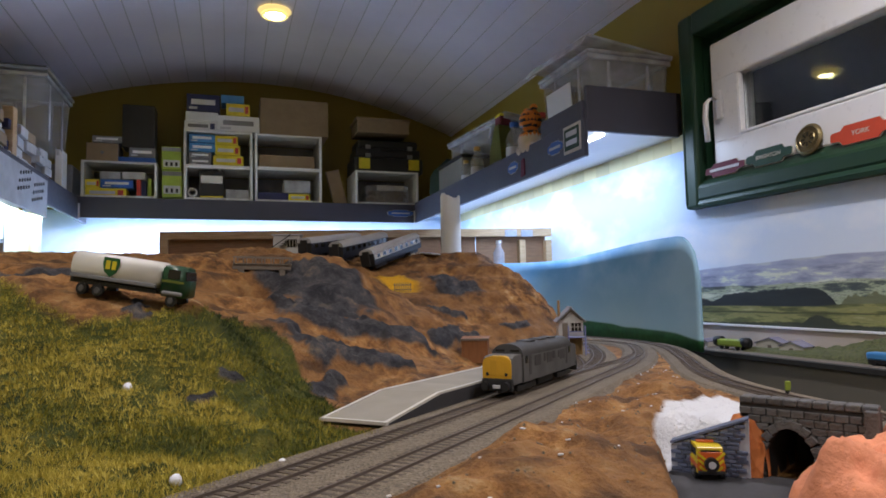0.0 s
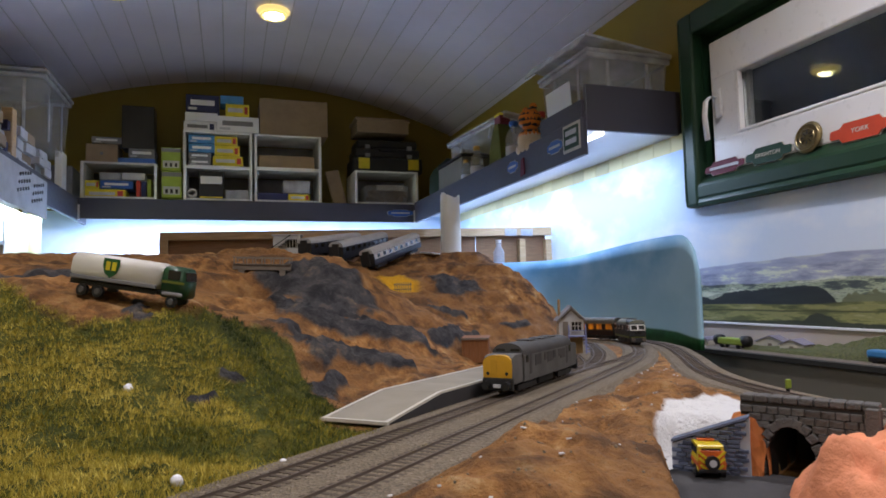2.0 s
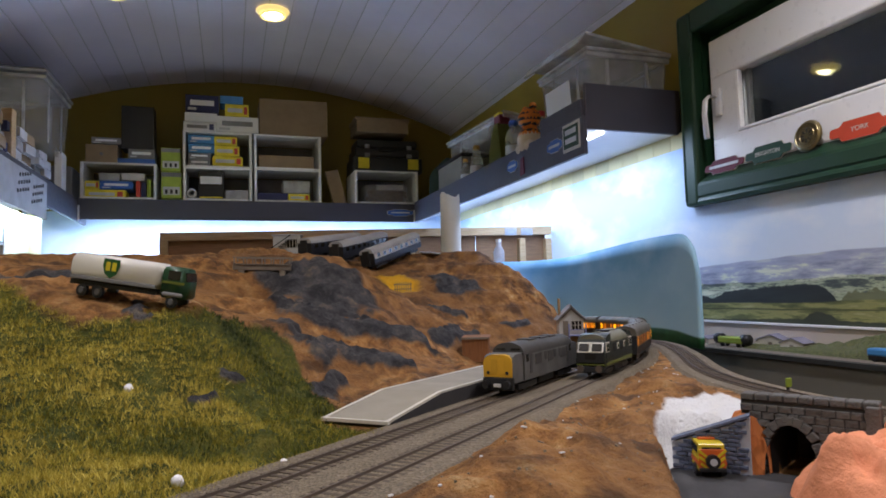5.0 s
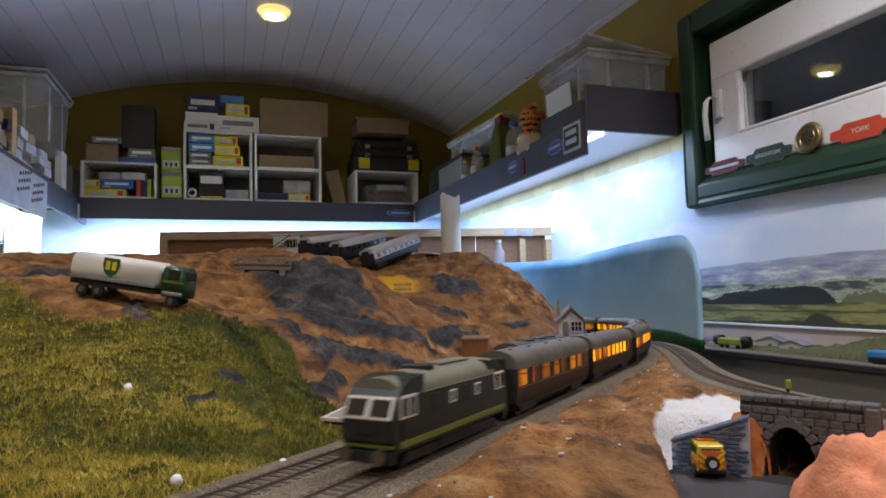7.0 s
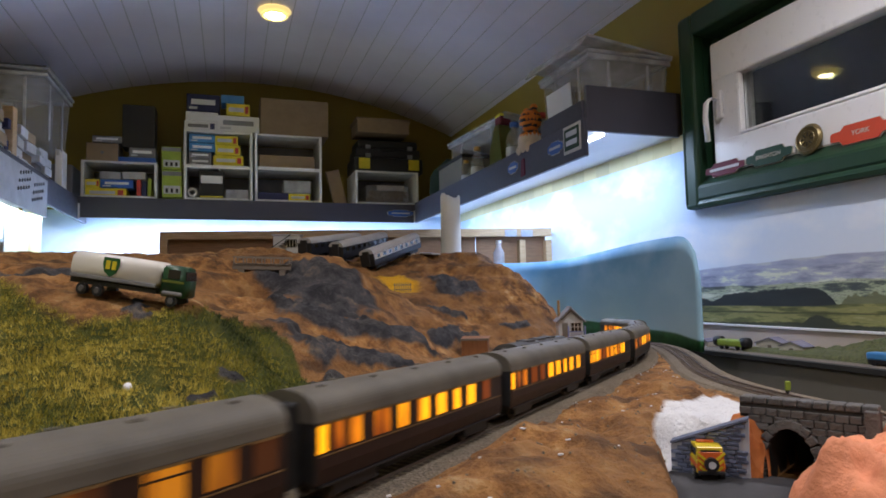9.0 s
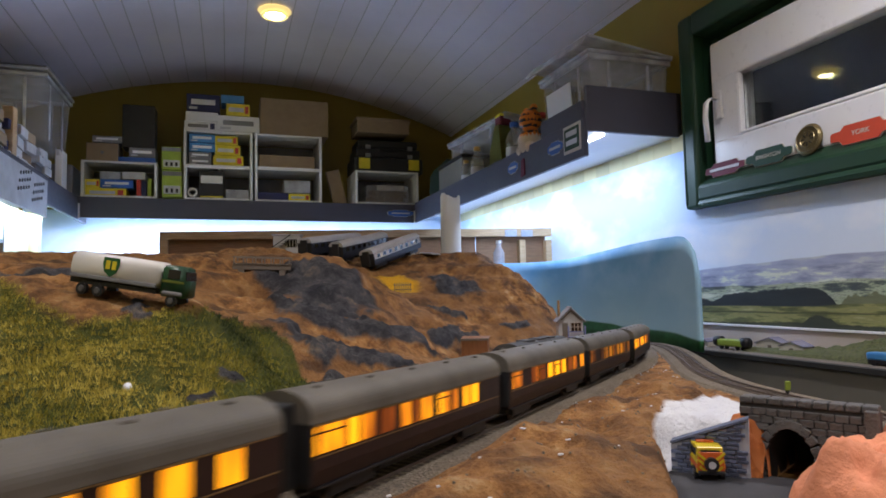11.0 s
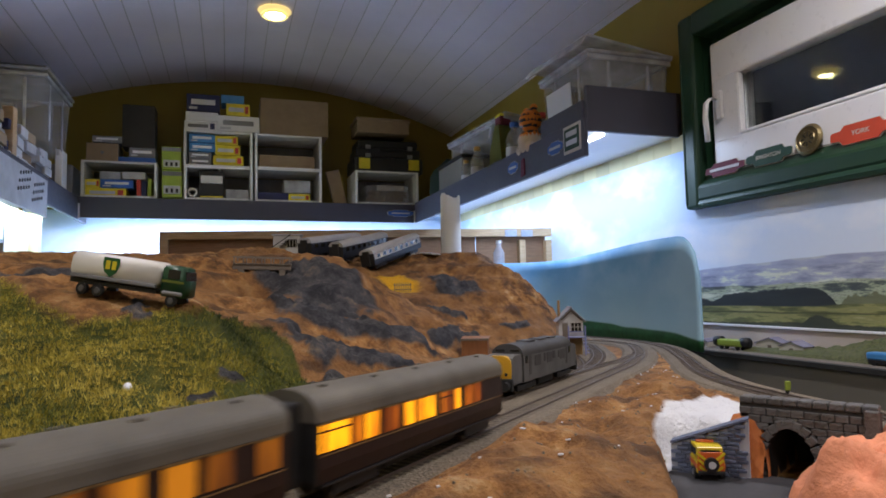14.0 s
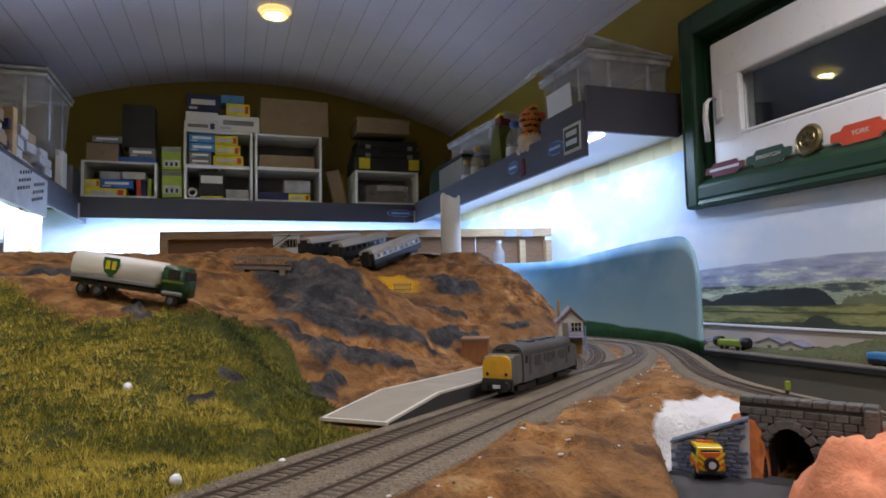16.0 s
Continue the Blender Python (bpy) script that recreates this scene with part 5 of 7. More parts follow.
def tanker():
    t = thing("tanker_lorry", "model tanker lorry, cream tank, green cab, nose down on the bank", "lorry", pose(-0.098, 0.770, ground_z(-0.098, 0.772) + 0.0025, 0, 9.5, -18.0))
    oval = [(0.0165 * math.cos(a), 0.0275 + 0.0125 * math.sin(a)) for a in np.arange(0, 2 * math.pi, math.pi / 12)]
    oval = [(math.copysign(abs(y / 0.0165) ** 0.62, y) * 0.0165, 0.0275 + math.copysign(abs((z - 0.0275) / 0.0125) ** 0.62, z - 0.0275) * 0.0125) for y, z in oval]
    bm = prism(oval, "x", -0.066, 0.030)
    bmesh.ops.bevel(bm, geom=[e for e in bm.edges if abs(e.verts[0].co.x - e.verts[1].co.x) < 1e-6], offset=0.0025, segments=2, affect="EDGES")
    tk = part("tank", bm, "tank", t, "cream white tank", True)
    part("tank_stripe", box(-0.018, -0.0158, 0.0172, 0.092, 0.003, 0.0035, 0.0006), "grey", tk)
    shield = [(-0.0085, 0.0375), (0.0085, 0.0375), (0.0090, 0.031), (0.0065, 0.024), (0.0, 0.0195), (-0.0065, 0.024), (-0.0090, 0.031)]
    sh = part("shield_badge", prism([(x - 0.022, z) for x, z in shield], "y", -0.0172, -0.0166), "leafgreen", tk, "green shield badge with yellow bars")
    for dx in (-0.0032, 0.0034):
        part("badge_bar", box(-0.022 + dx, -0.0174, 0.0305, 0.0045, 0.0006, 0.0080), "yellow", sh)
    part("chassis", box(-0.010, 0, 0.0125, 0.116, 0.018, 0.005, 0.001), "black", t)
    cab = [(0.0325, 0.009), (0.0325, 0.0365), (0.036, 0.0385), (0.052, 0.0385), (0.0555, 0.036), (0.0580, 0.024), (0.0585, 0.009)]
    bm = prism(cab, "y", -0.0155, 0.0155)
    bmesh.ops.bevel(bm, geom=bm.edges[:], offset=0.0016, segments=2, affect="EDGES")
    cb = part("cab", bm, "cab", t, "dark green cab", True)
    part("windscreen", box(0.0570, 0, 0.0300, 0.0014, 0.026, 0.0085, 0.0003, pose(0, 0, 0, 0, -8)), "glassdark", cb)
    for s in (-1, 1):
        part("door_window", box(0.0455, s * 0.0155, 0.0305, 0.013, 0.0010, 0.0085, 0.0003), "glassdark", cb)
        part("band", box(0.045, s * 0.0156, 0.0235, 0.024, 0.0008, 0.0022), "locolime", cb)
        part("mudguard", box(0.046, s * 0.0152, 0.0125, 0.022, 0.004, 0.004, 0.0016), "grey", cb)
        part("side_rail", box(-0.012, s * 0.0135, 0.0115, 0.080, 0.0015, 0.003), "black", t)
    for x in (-0.050, -0.033, 0.046):
        for s in (-1, 1):
            wh = part("wheel", tube(0.0056, 0.0056, 0.0048, pose(x, s * 0.0138, 0.0056, 90), 20), "black", t, "black tyre")
            part("hub", tube(0.0032, 0.0026, 0.0012, pose(x, s * 0.0166, 0.0056, 90), 14), "dieselgrey", wh)
    return t


tanker().scale = (1.0, 1.1, 1.15)


def wrecked_coach(m, light):
    c = thing("railway_coach", "blue and grey model coach derailed on the hilltop" if light else "dark blue model coach derailed on the hilltop", "railway coach", m, "derailed coaches")
    h = 0.115
    part("body", shell([(-0.0175, 0.0130), (-0.0185, 0.019), (-0.0185, 0.040), (0.0185, 0.040), (0.0185, 0.019), (0.0175, 0.0130)], -h, h), "bluegrey", c, "dark blue body")
    roof = [(-0.0188, 0.0395)] + [(-0.0186 * math.cos(math.pi * i / 10), 0.0405 + 0.0120 * math.sin(math.pi * i / 10) ** 0.8) for i in range(11)] + [(0.0188, 0.0395)]
    part("roof", shell(roof, -h - 0.001, h + 0.001), "coachroof", c, "grey roof")
    for s in (-1, 1):
        if light:
            part("window_band", box(0, s * 0.0186, 0.0325, 2 * h - 0.004, 0.0007, 0.0125), "greyband", c, "pale grey window band")
        for i in range(8):
            part("window", box(-h + 0.020 + i * 0.027, s * 0.0189, 0.0330, 0.0125, 0.0008, 0.0085), "glassdark", c)
    for end in (-1, 1):
        part("gangway", box(end * (h + 0.003), 0, 0.030, 0.007, 0.016, 0.034, 0.001), "blackroof", c)
        part("end_wall", box(end * (h + 0.0006), 0, 0.0275, 0.0014, 0.036, 0.026), "blackroof", c)
        bogie(c, end * (h - 0.036))
    part("underframe", box(0, 0, 0.0100, 0.08, 0.020, 0.008, 0.001), "blackroof", c)
    c.scale = (1.12, 1.12, 1.12)


def along(a, b, roll=0.0):
    """A vehicle's pose with its ends over a and b."""
    a, b = Vector(a), Vector(b)
    d = b - a
    return pose(*((a + b) / 2), roll, -math.degrees(math.atan2(d.z, math.hypot(d.x, d.y))), math.degrees(math.atan2(d.y, d.x)))


wrecked_coach(along((0.345, 1.595, 1.113), (0.505, 1.760, 1.168), -4), True)
wrecked_coach(along((0.268, 1.640, 1.134), (0.420, 1.820, 1.176), 3), False)
wrecked_coach(along((0.193, 1.665, 1.145), (0.345, 1.840, 1.176), 2), False)


def hilltop_clutter():
    w = thing("lineside_office", "small white model building with black outside stairs", "model building", pose(0.152, 1.78, 1.166, 0, 0, -12))
    part("wall", box(0, 0, 0.026, 0.072, 0.040, 0.052, 0.001), "greyband", w)
    part("roof", box(0, 0, 0.0535, 0.080, 0.048, 0.003, 0.0008), "lightgrey", w)
    part("window", box(0.012, -0.0203, 0.030, 0.030, 0.001, 0.022), "glassdark", w)
    for i in range(4):
        part("glazing_bar", box(0.0 + i * 0.008, -0.0212, 0.030, 0.0014, 0.001, 0.022), "edge", w)
    for i in range(7):
        part("stair_tread", box(-0.040 + i * 0.008, -0.030, 0.006 + i * 0.0055, 0.009, 0.012, 0.0016), "black", w)
    part("stair_rail", box(-0.016, -0.036, 0.033, 0.068, 0.0018, 0.0022, 0, pose(0, 0, 0, 0, -35)), "black", w)
    t = thing("timber_trestle", "weathered little timber bridge across the gully", "bridge", pose(0.062, 1.268, 1.110, 0, 2, -12))
    part("beam", box(0, -0.012, 0.0, 0.108, 0.005, 0.010, 0.001), "oldwood", t)
    part("beam", box(0, 0.012, 0.0, 0.108, 0.005, 0.010, 0.001), "oldwood", t)
    for i in range(16):
        part("plank", box(-0.050 + i * 0.0067, 0, 0.0062, 0.0056, 0.034, 0.002), "oldwood", t)
    for s in (-1, 1):
        part("hand_rail", box(0, s * 0.016, 0.019, 0.108, 0.0016, 0.0020), "oldwood", t)
        for i in range(7):
            part("post", box(-0.051 + i * 0.017, s * 0.016, 0.013, 0.002, 0.002, 0.014), "oldwood", t)
    for x in (-0.038, 0.038):
        part("pier", box(x, 0, -0.022, 0.012, 0.028, 0.040, 0.002), "oldwood", t)
    f = thing("picket_fence", "short dark model picket fence on the slope", "fence", pose(0.386, 1.452, 1.058, 0, 0, -16))
    for i in range(8):
        part("picket", box(-0.018 + i * 0.0052, 0, 0.011, 0.0018, 0.0014, 0.022), "oldwood", f)
    for z in (0.006, 0.017):
        part("rail", box(0, 0.0014, z, 0.042, 0.0014, 0.002), "oldwood", f)
    c = thing("crane_jib", "dark blue model crane jib lying across the wreck", "crane", pose(0.37, 1.90, 1.205, 0, -14, 18))
    part("jib", box(0, 0, 0, 0.085, 0.006, 0.006, 0.001), "blue", c)
    part("cab_plate", box(-0.048, 0, -0.010, 0.016, 0.020, 0.030, 0.001), "red", c)
    part("deck", box(0.02, 0, -0.016, 0.11, 0.03, 0.006, 0.001), "oldwood", c)
    for x, y, z, m in ((0.555, 1.70, 1.160, "lightgrey"), (0.06, 1.70, 1.165, "card")):
        r = thing("loose_panel", "flat scrap panel lying on the hilltop", "panel", pose(x, y, z, 4, 6, 25))
        part("sheet", box(0, 0, 0, 0.09, 0.05, 0.004, 0.001), m, r)


hilltop_clutter()


def baseboard_frame():
    """Long timber frame with hardboard panels stored upright behind the hill."""
    f = thing("timber_frame_panel", "pale timber frame with brown hardboard panels standing behind the hill", "timber frame")
    y = 2.50
    x0, x1 = -0.235, 1.335

    def top(x):
        return 1.293 + 0.034 * (x - x0) / (x1 - x0)

    bm = prism([(x0, top(x0) - 0.028), (x1, top(x1) - 0.034), (x1, top(x1)), (x0, top(x0))], "y", y - 0.02, y + 0.02)
    part("top_rail", bm, "pine", f, "pale pine rail")
    for x in (x0 + 0.012, 0.70, 1.195, x1 - 0.014):
        part("upright", box(x, y - 0.001, 1.085, 0.028, 0.036, 0.38, 0.002), "pine", f)
    for a, b in ((x0 + 0.016, 0.44), (0.44, 0.99), (0.99, x1 - 0.016)):
        part("hardboard_panel", box((a + b) / 2, y + 0.012, 1.092, b - a - 0.004, 0.006, 0.40), "ply", f, "brown hardboard")
    for x in (1.140, 1.215):
        part("hinge_plate", box(x, y - 0.022, 1.302, 0.055, 0.003, 0.030, 0.001), "metal", f, "steel bracket")
    part("foot_rail", box((x0 + x1) / 2, y, 0.905, x1 - x0, 0.04, 0.03, 0.002), "pine", f)
    b = thing("bottle", "small clear plastic bottle beside the frame", "bottle", pose(1.03, 2.36, 1.16))
    part("body", lathe([(0.022, 0), (0.022, 0.05), (0.010, 0.075), (0.010, 0.09)], 16), "cloudy", b, smooth=True)
    part("cap", lathe([(0.011, 0.088), (0.011, 0.10)], 14), "white", b)
    t = thing("paper_tube", "tall white paper tube with a torn top edge", "tube", pose(0.715, 2.04, 1.09))
    bm = lathe([(0.0345, 0.0), (0.0345, 0.10), (0.034, 0.20), (0.0335, 0.285), (0.0315, 0.285), (0.031, 0.02)], 30)
    for v in bm.verts:
        if v.co.z > 0.28:
            v.co.z += 0.012 * noise.noise(v.co * 60) + 0.010 * (v.co.x < -0.012)
    part("body", bm, "paper", t, smooth=True)


baseboard_frame()


# ---- sunken road, bridge and its walls ----
def blockwork(parent, a, b, base, top0, top1, size, thick, material, back, hole=None, name="stone"):
    """Courses of blocks on the face of a wall from a to b; hole: (centre, half width, spring height, crown) of an arch."""
    a, b = Vector((*a, 0)), Vector((*b, 0))
    d = (b - a)
    length = d.length
    m = pose(a.x, a.y, base, 0, 0, math.degrees(math.atan2(d.y, d.x)))
    bw, bh = size
    rng = random.Random(7)

    def inside(x, z):
        if not hole:
            return False
        c, half, spring, crown = hole
        if abs(x - c) > half:
            return False
        return z < spring + (crown - spring) * math.sqrt(max(0, 1 - ((x - c) / half) ** 2))

    outline = [(0, 0)]
    if hole:
        c, half, spring, crown = hole
        outline += [(c - half, 0)] + [(c - half * math.cos(q), spring + (crown - spring) * math.sin(q)) for q in np.arange(0, math.pi + 0.01, math.pi / 12)] + [(c + half, 0)]
    outline += [(length, 0), (length, top1 - 0.001), (0, top0 - 0.001)]
    bm = prism(outline, "y", 0, thick)
    bmesh.ops.transform(bm, matrix=m, verts=bm.verts)
    part("core", bm, back, parent)
    meshes = []
    for k in range(5):
        w = bw * rng.uniform(0.75, 1.25)
        g = box(0, 0, 0, w - 0.0006, 0.0030, bh - 0.0006, 0.0005)
        for v in g.verts:
            v.co.y += rng.uniform(-0.0004, 0.0004)
        me = bpy.data.meshes.new(name)
        g.to_mesh(me)
        g.free()
        me.materials.append(MAT[material])
        meshes.append((w, me))
    z, row = bh / 2, 0
    while z < max(top0, top1):
        x = 0.0 if row % 2 else -bw / 2
        while x < length:
            w, me = meshes[rng.randrange(5)]
            c = x + w / 2
            tp = top0 + (top1 - top0) * c / length
            if -0.001 < x + 0.0005 and c + w / 2 < length + 0.001 and c > 0 and z + bh / 2 < tp + 0.001 and not inside(c - w * 0.4, z - bh * 0.3) and not inside(c + w * 0.4, z - bh * 0.3):
                ob = new(name, me)
                ob.parent = parent
                ob.matrix_basis = m @ pose(c, -0.0008 - rng.uniform(0, 0.0006), z)
            x += w
        z += bh
        row += 1
    return m, length


def bridge():
    br = thing("stone_bridge", "dark grey stone model bridge with an arch over the road", "bridge")
    base = board_z(0.44, 0.40) - 0.0475
    hole = (0.038, 0.0185, 0.018, 0.0475)
    m, length = blockwork(br, (0.418, 0.449), (0.468, 0.362), base, 0.0655, 0.0655, (0.0092, 0.0062), 0.014, "stone", "joint", hole)
    for i in range(9):
        x = (i + 0.5) * length / 9
        part("coping_stone", transformed(box(x, 0.0065, 0.0675, length / 9 - 0.0005, 0.0165, 0.0055, 0.0012), m), "stone", br)
    for i in range(11):
        a = math.pi * (i + 0.5) / 11
        x = hole[0] - (hole[1] + 0.0030) * math.cos(a)
        z = hole[2] + (hole[3] - hole[2] + 0.0030) * math.sin(a)
        part("arch_stone", transformed(box(0, 0, 0, 0.0068, 0.008, 0.0070, 0.0008), m @ pose(x, -0.0015, z, 0, math.degrees(a) - 90, 0)), "stone", br, "arch stone standing proud")
    for side in (-1, 1):
        for k in range(3):
            part("arch_stone", transformed(box(hole[0] + side * (hole[1] + 0.003), -0.0015, 0.003 + k * 0.006, 0.0068, 0.008, 0.0055, 0.0008), m), "stone", br)
    part("pier", transformed(box(length - 0.004, -0.004, 0.034, 0.009, 0.010, 0.067, 0.001), m), "stone", br)
    tn = bmesh.new()
    for side in (-1, 1):
        box(hole[0] + side * (hole[1] + 0.002), 0.055, 0.02, 0.004, 0.084, 0.045, bm=tn)
    box(hole[0], 0.055, 0.050, 0.044, 0.084, 0.004, bm=tn)
    box(hole[0], 0.099, 0.02, 0.044, 0.004, 0.06, bm=tn)
    part("tunnel_lining", transformed(tn, m), "joint", br, "dark tunnel lining")
    wg = thing("retaining_wall", "blue-grey brick model wing wall sloping down beside the road", "wall")
    b2 = board_z(0.39, 0.45) - 0.044
    m2, l2 = blockwork(wg, (0.366, 0.476), (0.408, 0.430), b2, 0.026, 0.050, (0.0085, 0.0036), 0.010, "bluebrick", "mortar", None, "brick")
    part("coping", transformed(prism([(0, 0.0265), (l2, 0.0505), (l2, 0.0525), (0, 0.0285)], "y", -0.003, 0.011), m2), "bluebrick", wg)


def transformed(bm, m):
    bmesh.ops.transform(bm, matrix=m, verts=bm.verts)
    return bm


bridge()


def road():
    outline = [(0.20, 0.20), (0.29, 0.36), (0.335, 0.435), (0.352, 0.470), (0.378, 0.482), (0.420, 0.446), (0.470, 0.362), (0.56, 0.30), (0.56, 0.12), (0.20, 0.12)]
    bm = prism(outline, "z", 0, 0.004)
    for v in bm.verts:
        v.co.z = board_z(v.co.x, v.co.y) - (0.041 if v.co.z > 0.002 else 0.046)
    tagged(link("road", bm, "tarmac"), "dark tarmac model road in the cutting", "road", kind="structure")

    def mound(name, label, cx, cy, rx, ry, h, mat, seed, base=-0.045, amp=0.2):
        bm = bmesh.new()
        n = 64
        grid = []
        for j in range(n + 1):
            row = []
            for i in range(n + 1):
                u, v = 2 * i / n - 1, 2 * j / n - 1
                x, y = cx + u * rx, cy + v * ry
                r = math.hypot(u, v) + 0.22 * noise.noise(Vector((u * 2.2 + seed, v * 2.2, seed)))
                k = max(0.0, 1 - r ** 4) ** 0.5
                z = board_z(x, y) + base + h * k * (1 + amp * noise.fractal(Vector((x * 28, y * 28, seed)), 0.8, 2.0, 4))
                row.append(bm.verts.new((x, y, z - (0.004 if k <= 0 else 0))))
            grid.append(row)
        for j in range(n):
            for i in range(n):
                bm.faces.new((grid[j][i], grid[j][i + 1], grid[j + 1][i + 1], grid[j + 1][i]))
        ob = link(name, bm, mat, smooth=True)
        return tagged(ob, label, "scenery rock", kind="structure")

    mound("ground_orange_outcrop", "salmon orange painted plaster outcrop beside the bridge", 0.512, 0.325, 0.150, 0.072, 0.052, "orange", 3.0, amp=0.45)
    mound("ground_orange_bank", "orange painted bank between the bridge and the wing wall", 0.420, 0.447, 0.016, 0.020, 0.052, "orangedark", 5.0)


road()


def off_roader():
    v = thing("off_road_van", "yellow and orange-red model off-road van with a spare wheel", "van", pose(0.384, 0.456, board_z(0.384, 0.456) - 0.041, 0, 0, 62))
    lo = prism([(-0.023, 0.007), (0.025, 0.007), (0.026, 0.0155), (0.0125, 0.0165), (0.010, 0.0165), (-0.023, 0.0165)], "y", -0.0108, 0.0108)
    part("body", lo, "hazard", v, "yellow body")
    part("cabin", prism([(-0.0228, 0.0163), (-0.0218, 0.0268), (-0.0205, 0.0275), (0.0035, 0.0275), (0.0055, 0.0265), (0.0095, 0.0163)], "y", -0.0100, 0.0100), "hazard", v)
    part("rear_panel", box(-0.0235, 0, 0.0150, 0.0010, 0.0205, 0.0175, 0.0003), "hazardred", v, "orange-red chevron tail")
    for s in (-1, 1):
        for k in range(3):
            part("chevron", box(-0.0242, s * (0.0055 + 0.001 * k), 0.0095 + k * 0.0055, 0.0006, 0.0090, 0.0020, 0, pose(0, 0, 0, s * 40)), "hazard", v)
        part("side_window", box(-0.006, s * 0.0101, 0.0222, 0.022, 0.0006, 0.0060), "glassdark", v)
        part("side_stripe", box(-0.002, s * 0.0109, 0.0125, 0.044, 0.0006, 0.0035), "hazardred", v)
        for x in (-0.0135, 0.0150):
            wh = part("wheel", tube(0.0055, 0.0055, 0.0042, pose(x, s * 0.0098, 0.0055, 90), 18), "black", v, "black tyre")
            part("hub", tube(0.0026, 0.0022, 0.001, pose(x, s * 0.0122, 0.0055, 90), 12), "metal", wh)
    part("rear_window", box(-0.0226, 0, 0.0222, 0.0010, 0.0150, 0.0060), "glassdark", v)
    sp = part("spare_wheel", tube(0.0056, 0.0056, 0.0040, pose(-0.0258, 0, 0.0145, 0, 90), 20), "black", v)
    part("hub", tube(0.0030, 0.0026, 0.001, pose(-0.0282, 0, 0.0145, 0, 90), 14), "lightgrey", sp)
    part("light_bar", box(-0.004, 0, 0.0285, 0.004, 0.014, 0.0020, 0.0006), "hazardred", v)
    part("bumper", box(-0.0245, 0, 0.0075, 0.003, 0.021, 0.003, 0.0008), "black", v)


off_roader()


def side_board_things():
    z = 0.888
    g = thing("goods_wagon", "green model tank wagon on the side board", "wagon", pose(1.272, 1.385, z, 0, 0, -88))
    part("body", box(0.004, 0, 0.018, 0.085, 0.028, 0.018, 0.004), "lime", g, "lime green body")
    for x in (-0.042, 0.048):
        part("end_tank", lathe([(0.0, -0.012), (0.014, -0.010), (0.014, 0.010), (0.0, 0.012)], 18, pose(x, 0, 0.020, 0, 90)), "black", g, smooth=True)
    for x in (-0.025, 0.030):
        for s in (-1, 1):
            part("wheel", tube(0.006, 0.006, 0.004, pose(x, s * 0.009, 0.006, 90), 14), "black", g)
    for x, y, w, h in ((1.335, 1.300, 0.075, 0.034), (1.325, 1.225, 0.060, 0.030), (1.30, 1.50, 0.028, 0.022)):
        b = thing("model_shed", "small pale model shed with a slate grey roof", "model building", pose(x, y, z, 0, 0, -78), "side board sheds")
        part("wall", prism([(-w / 2, 0), (w / 2, 0), (w / 2, h * 0.6), (0, h), (-w / 2, h * 0.6)], "y", -0.026, 0.026), "edge", b)
        sl = math.degrees(math.atan2(h * 0.4, w / 2))
        for s in (-1, 1):
            part("roof", box(s * w * 0.265, 0, h * 0.815, w * 0.60, 0.058, 0.002, 0, pose(0, 0, 0, 0, s * sl)), "violetslate", b, "slate grey roof")
        part("door", box(0, -0.0266, h * 0.25, 0.010, 0.0012, h * 0.45), "oldwood", b)
    c = thing("model_van", "light blue and black model van on the side board", "van", pose(1.265, 0.945, z, 0, 0, -88))
    part("body", box(0, 0, 0.019, 0.085, 0.030, 0.016, 0.004), "lightblue", c, "light blue body")
    part("chassis", box(0, 0, 0.008, 0.080, 0.028, 0.010, 0.002), "black", c)
    for x in (-0.026, 0.026):
        for s in (-1, 1):
            part("wheel", tube(0.006, 0.006, 0.004, pose(x, s * 0.013, 0.006, 90), 14), "black", c)
    bm = bmesh.new()
    rows = []
    for j in range(50):
        y = 0.80 + j * 0.011
        row = []
        for i in range(14):
            x = 1.262 + i * 0.0072
            k = i / 13
            h = 0.004 + (0.050 * math.exp(-((y - 0.93) / 0.16) ** 2) + 0.010) * k ** 0.8 * (1 + 0.5 * noise.noise(Vector((x * 40, y * 40, 2.0))))
            row.append(bm.verts.new((x, y, z + h - (0.006 if i == 0 else 0))))
        rows.append(row)
    for a, b in zip(rows, rows[1:]):
        for i in range(13):
            bm.faces.new((a[i], a[i + 1], b[i + 1], b[i]))
    tagged(link("ground_side_bank", bm, "bushes", smooth=True), "low green scenic bank along the side board", "bank", kind="structure")
    m = thing("line_marker", "tiny yellow and black lineside marker post", "marker", pose(0.588, 0.560, board_z(0.588, 0.560) - 0.004))
    part("post", box(0, 0, 0.008, 0.003, 0.003, 0.016, 0.0005), "black", m)
    part("board", box(0, -0.001, 0.014, 0.007, 0.003, 0.010, 0.001), "lime", m)


side_board_things()


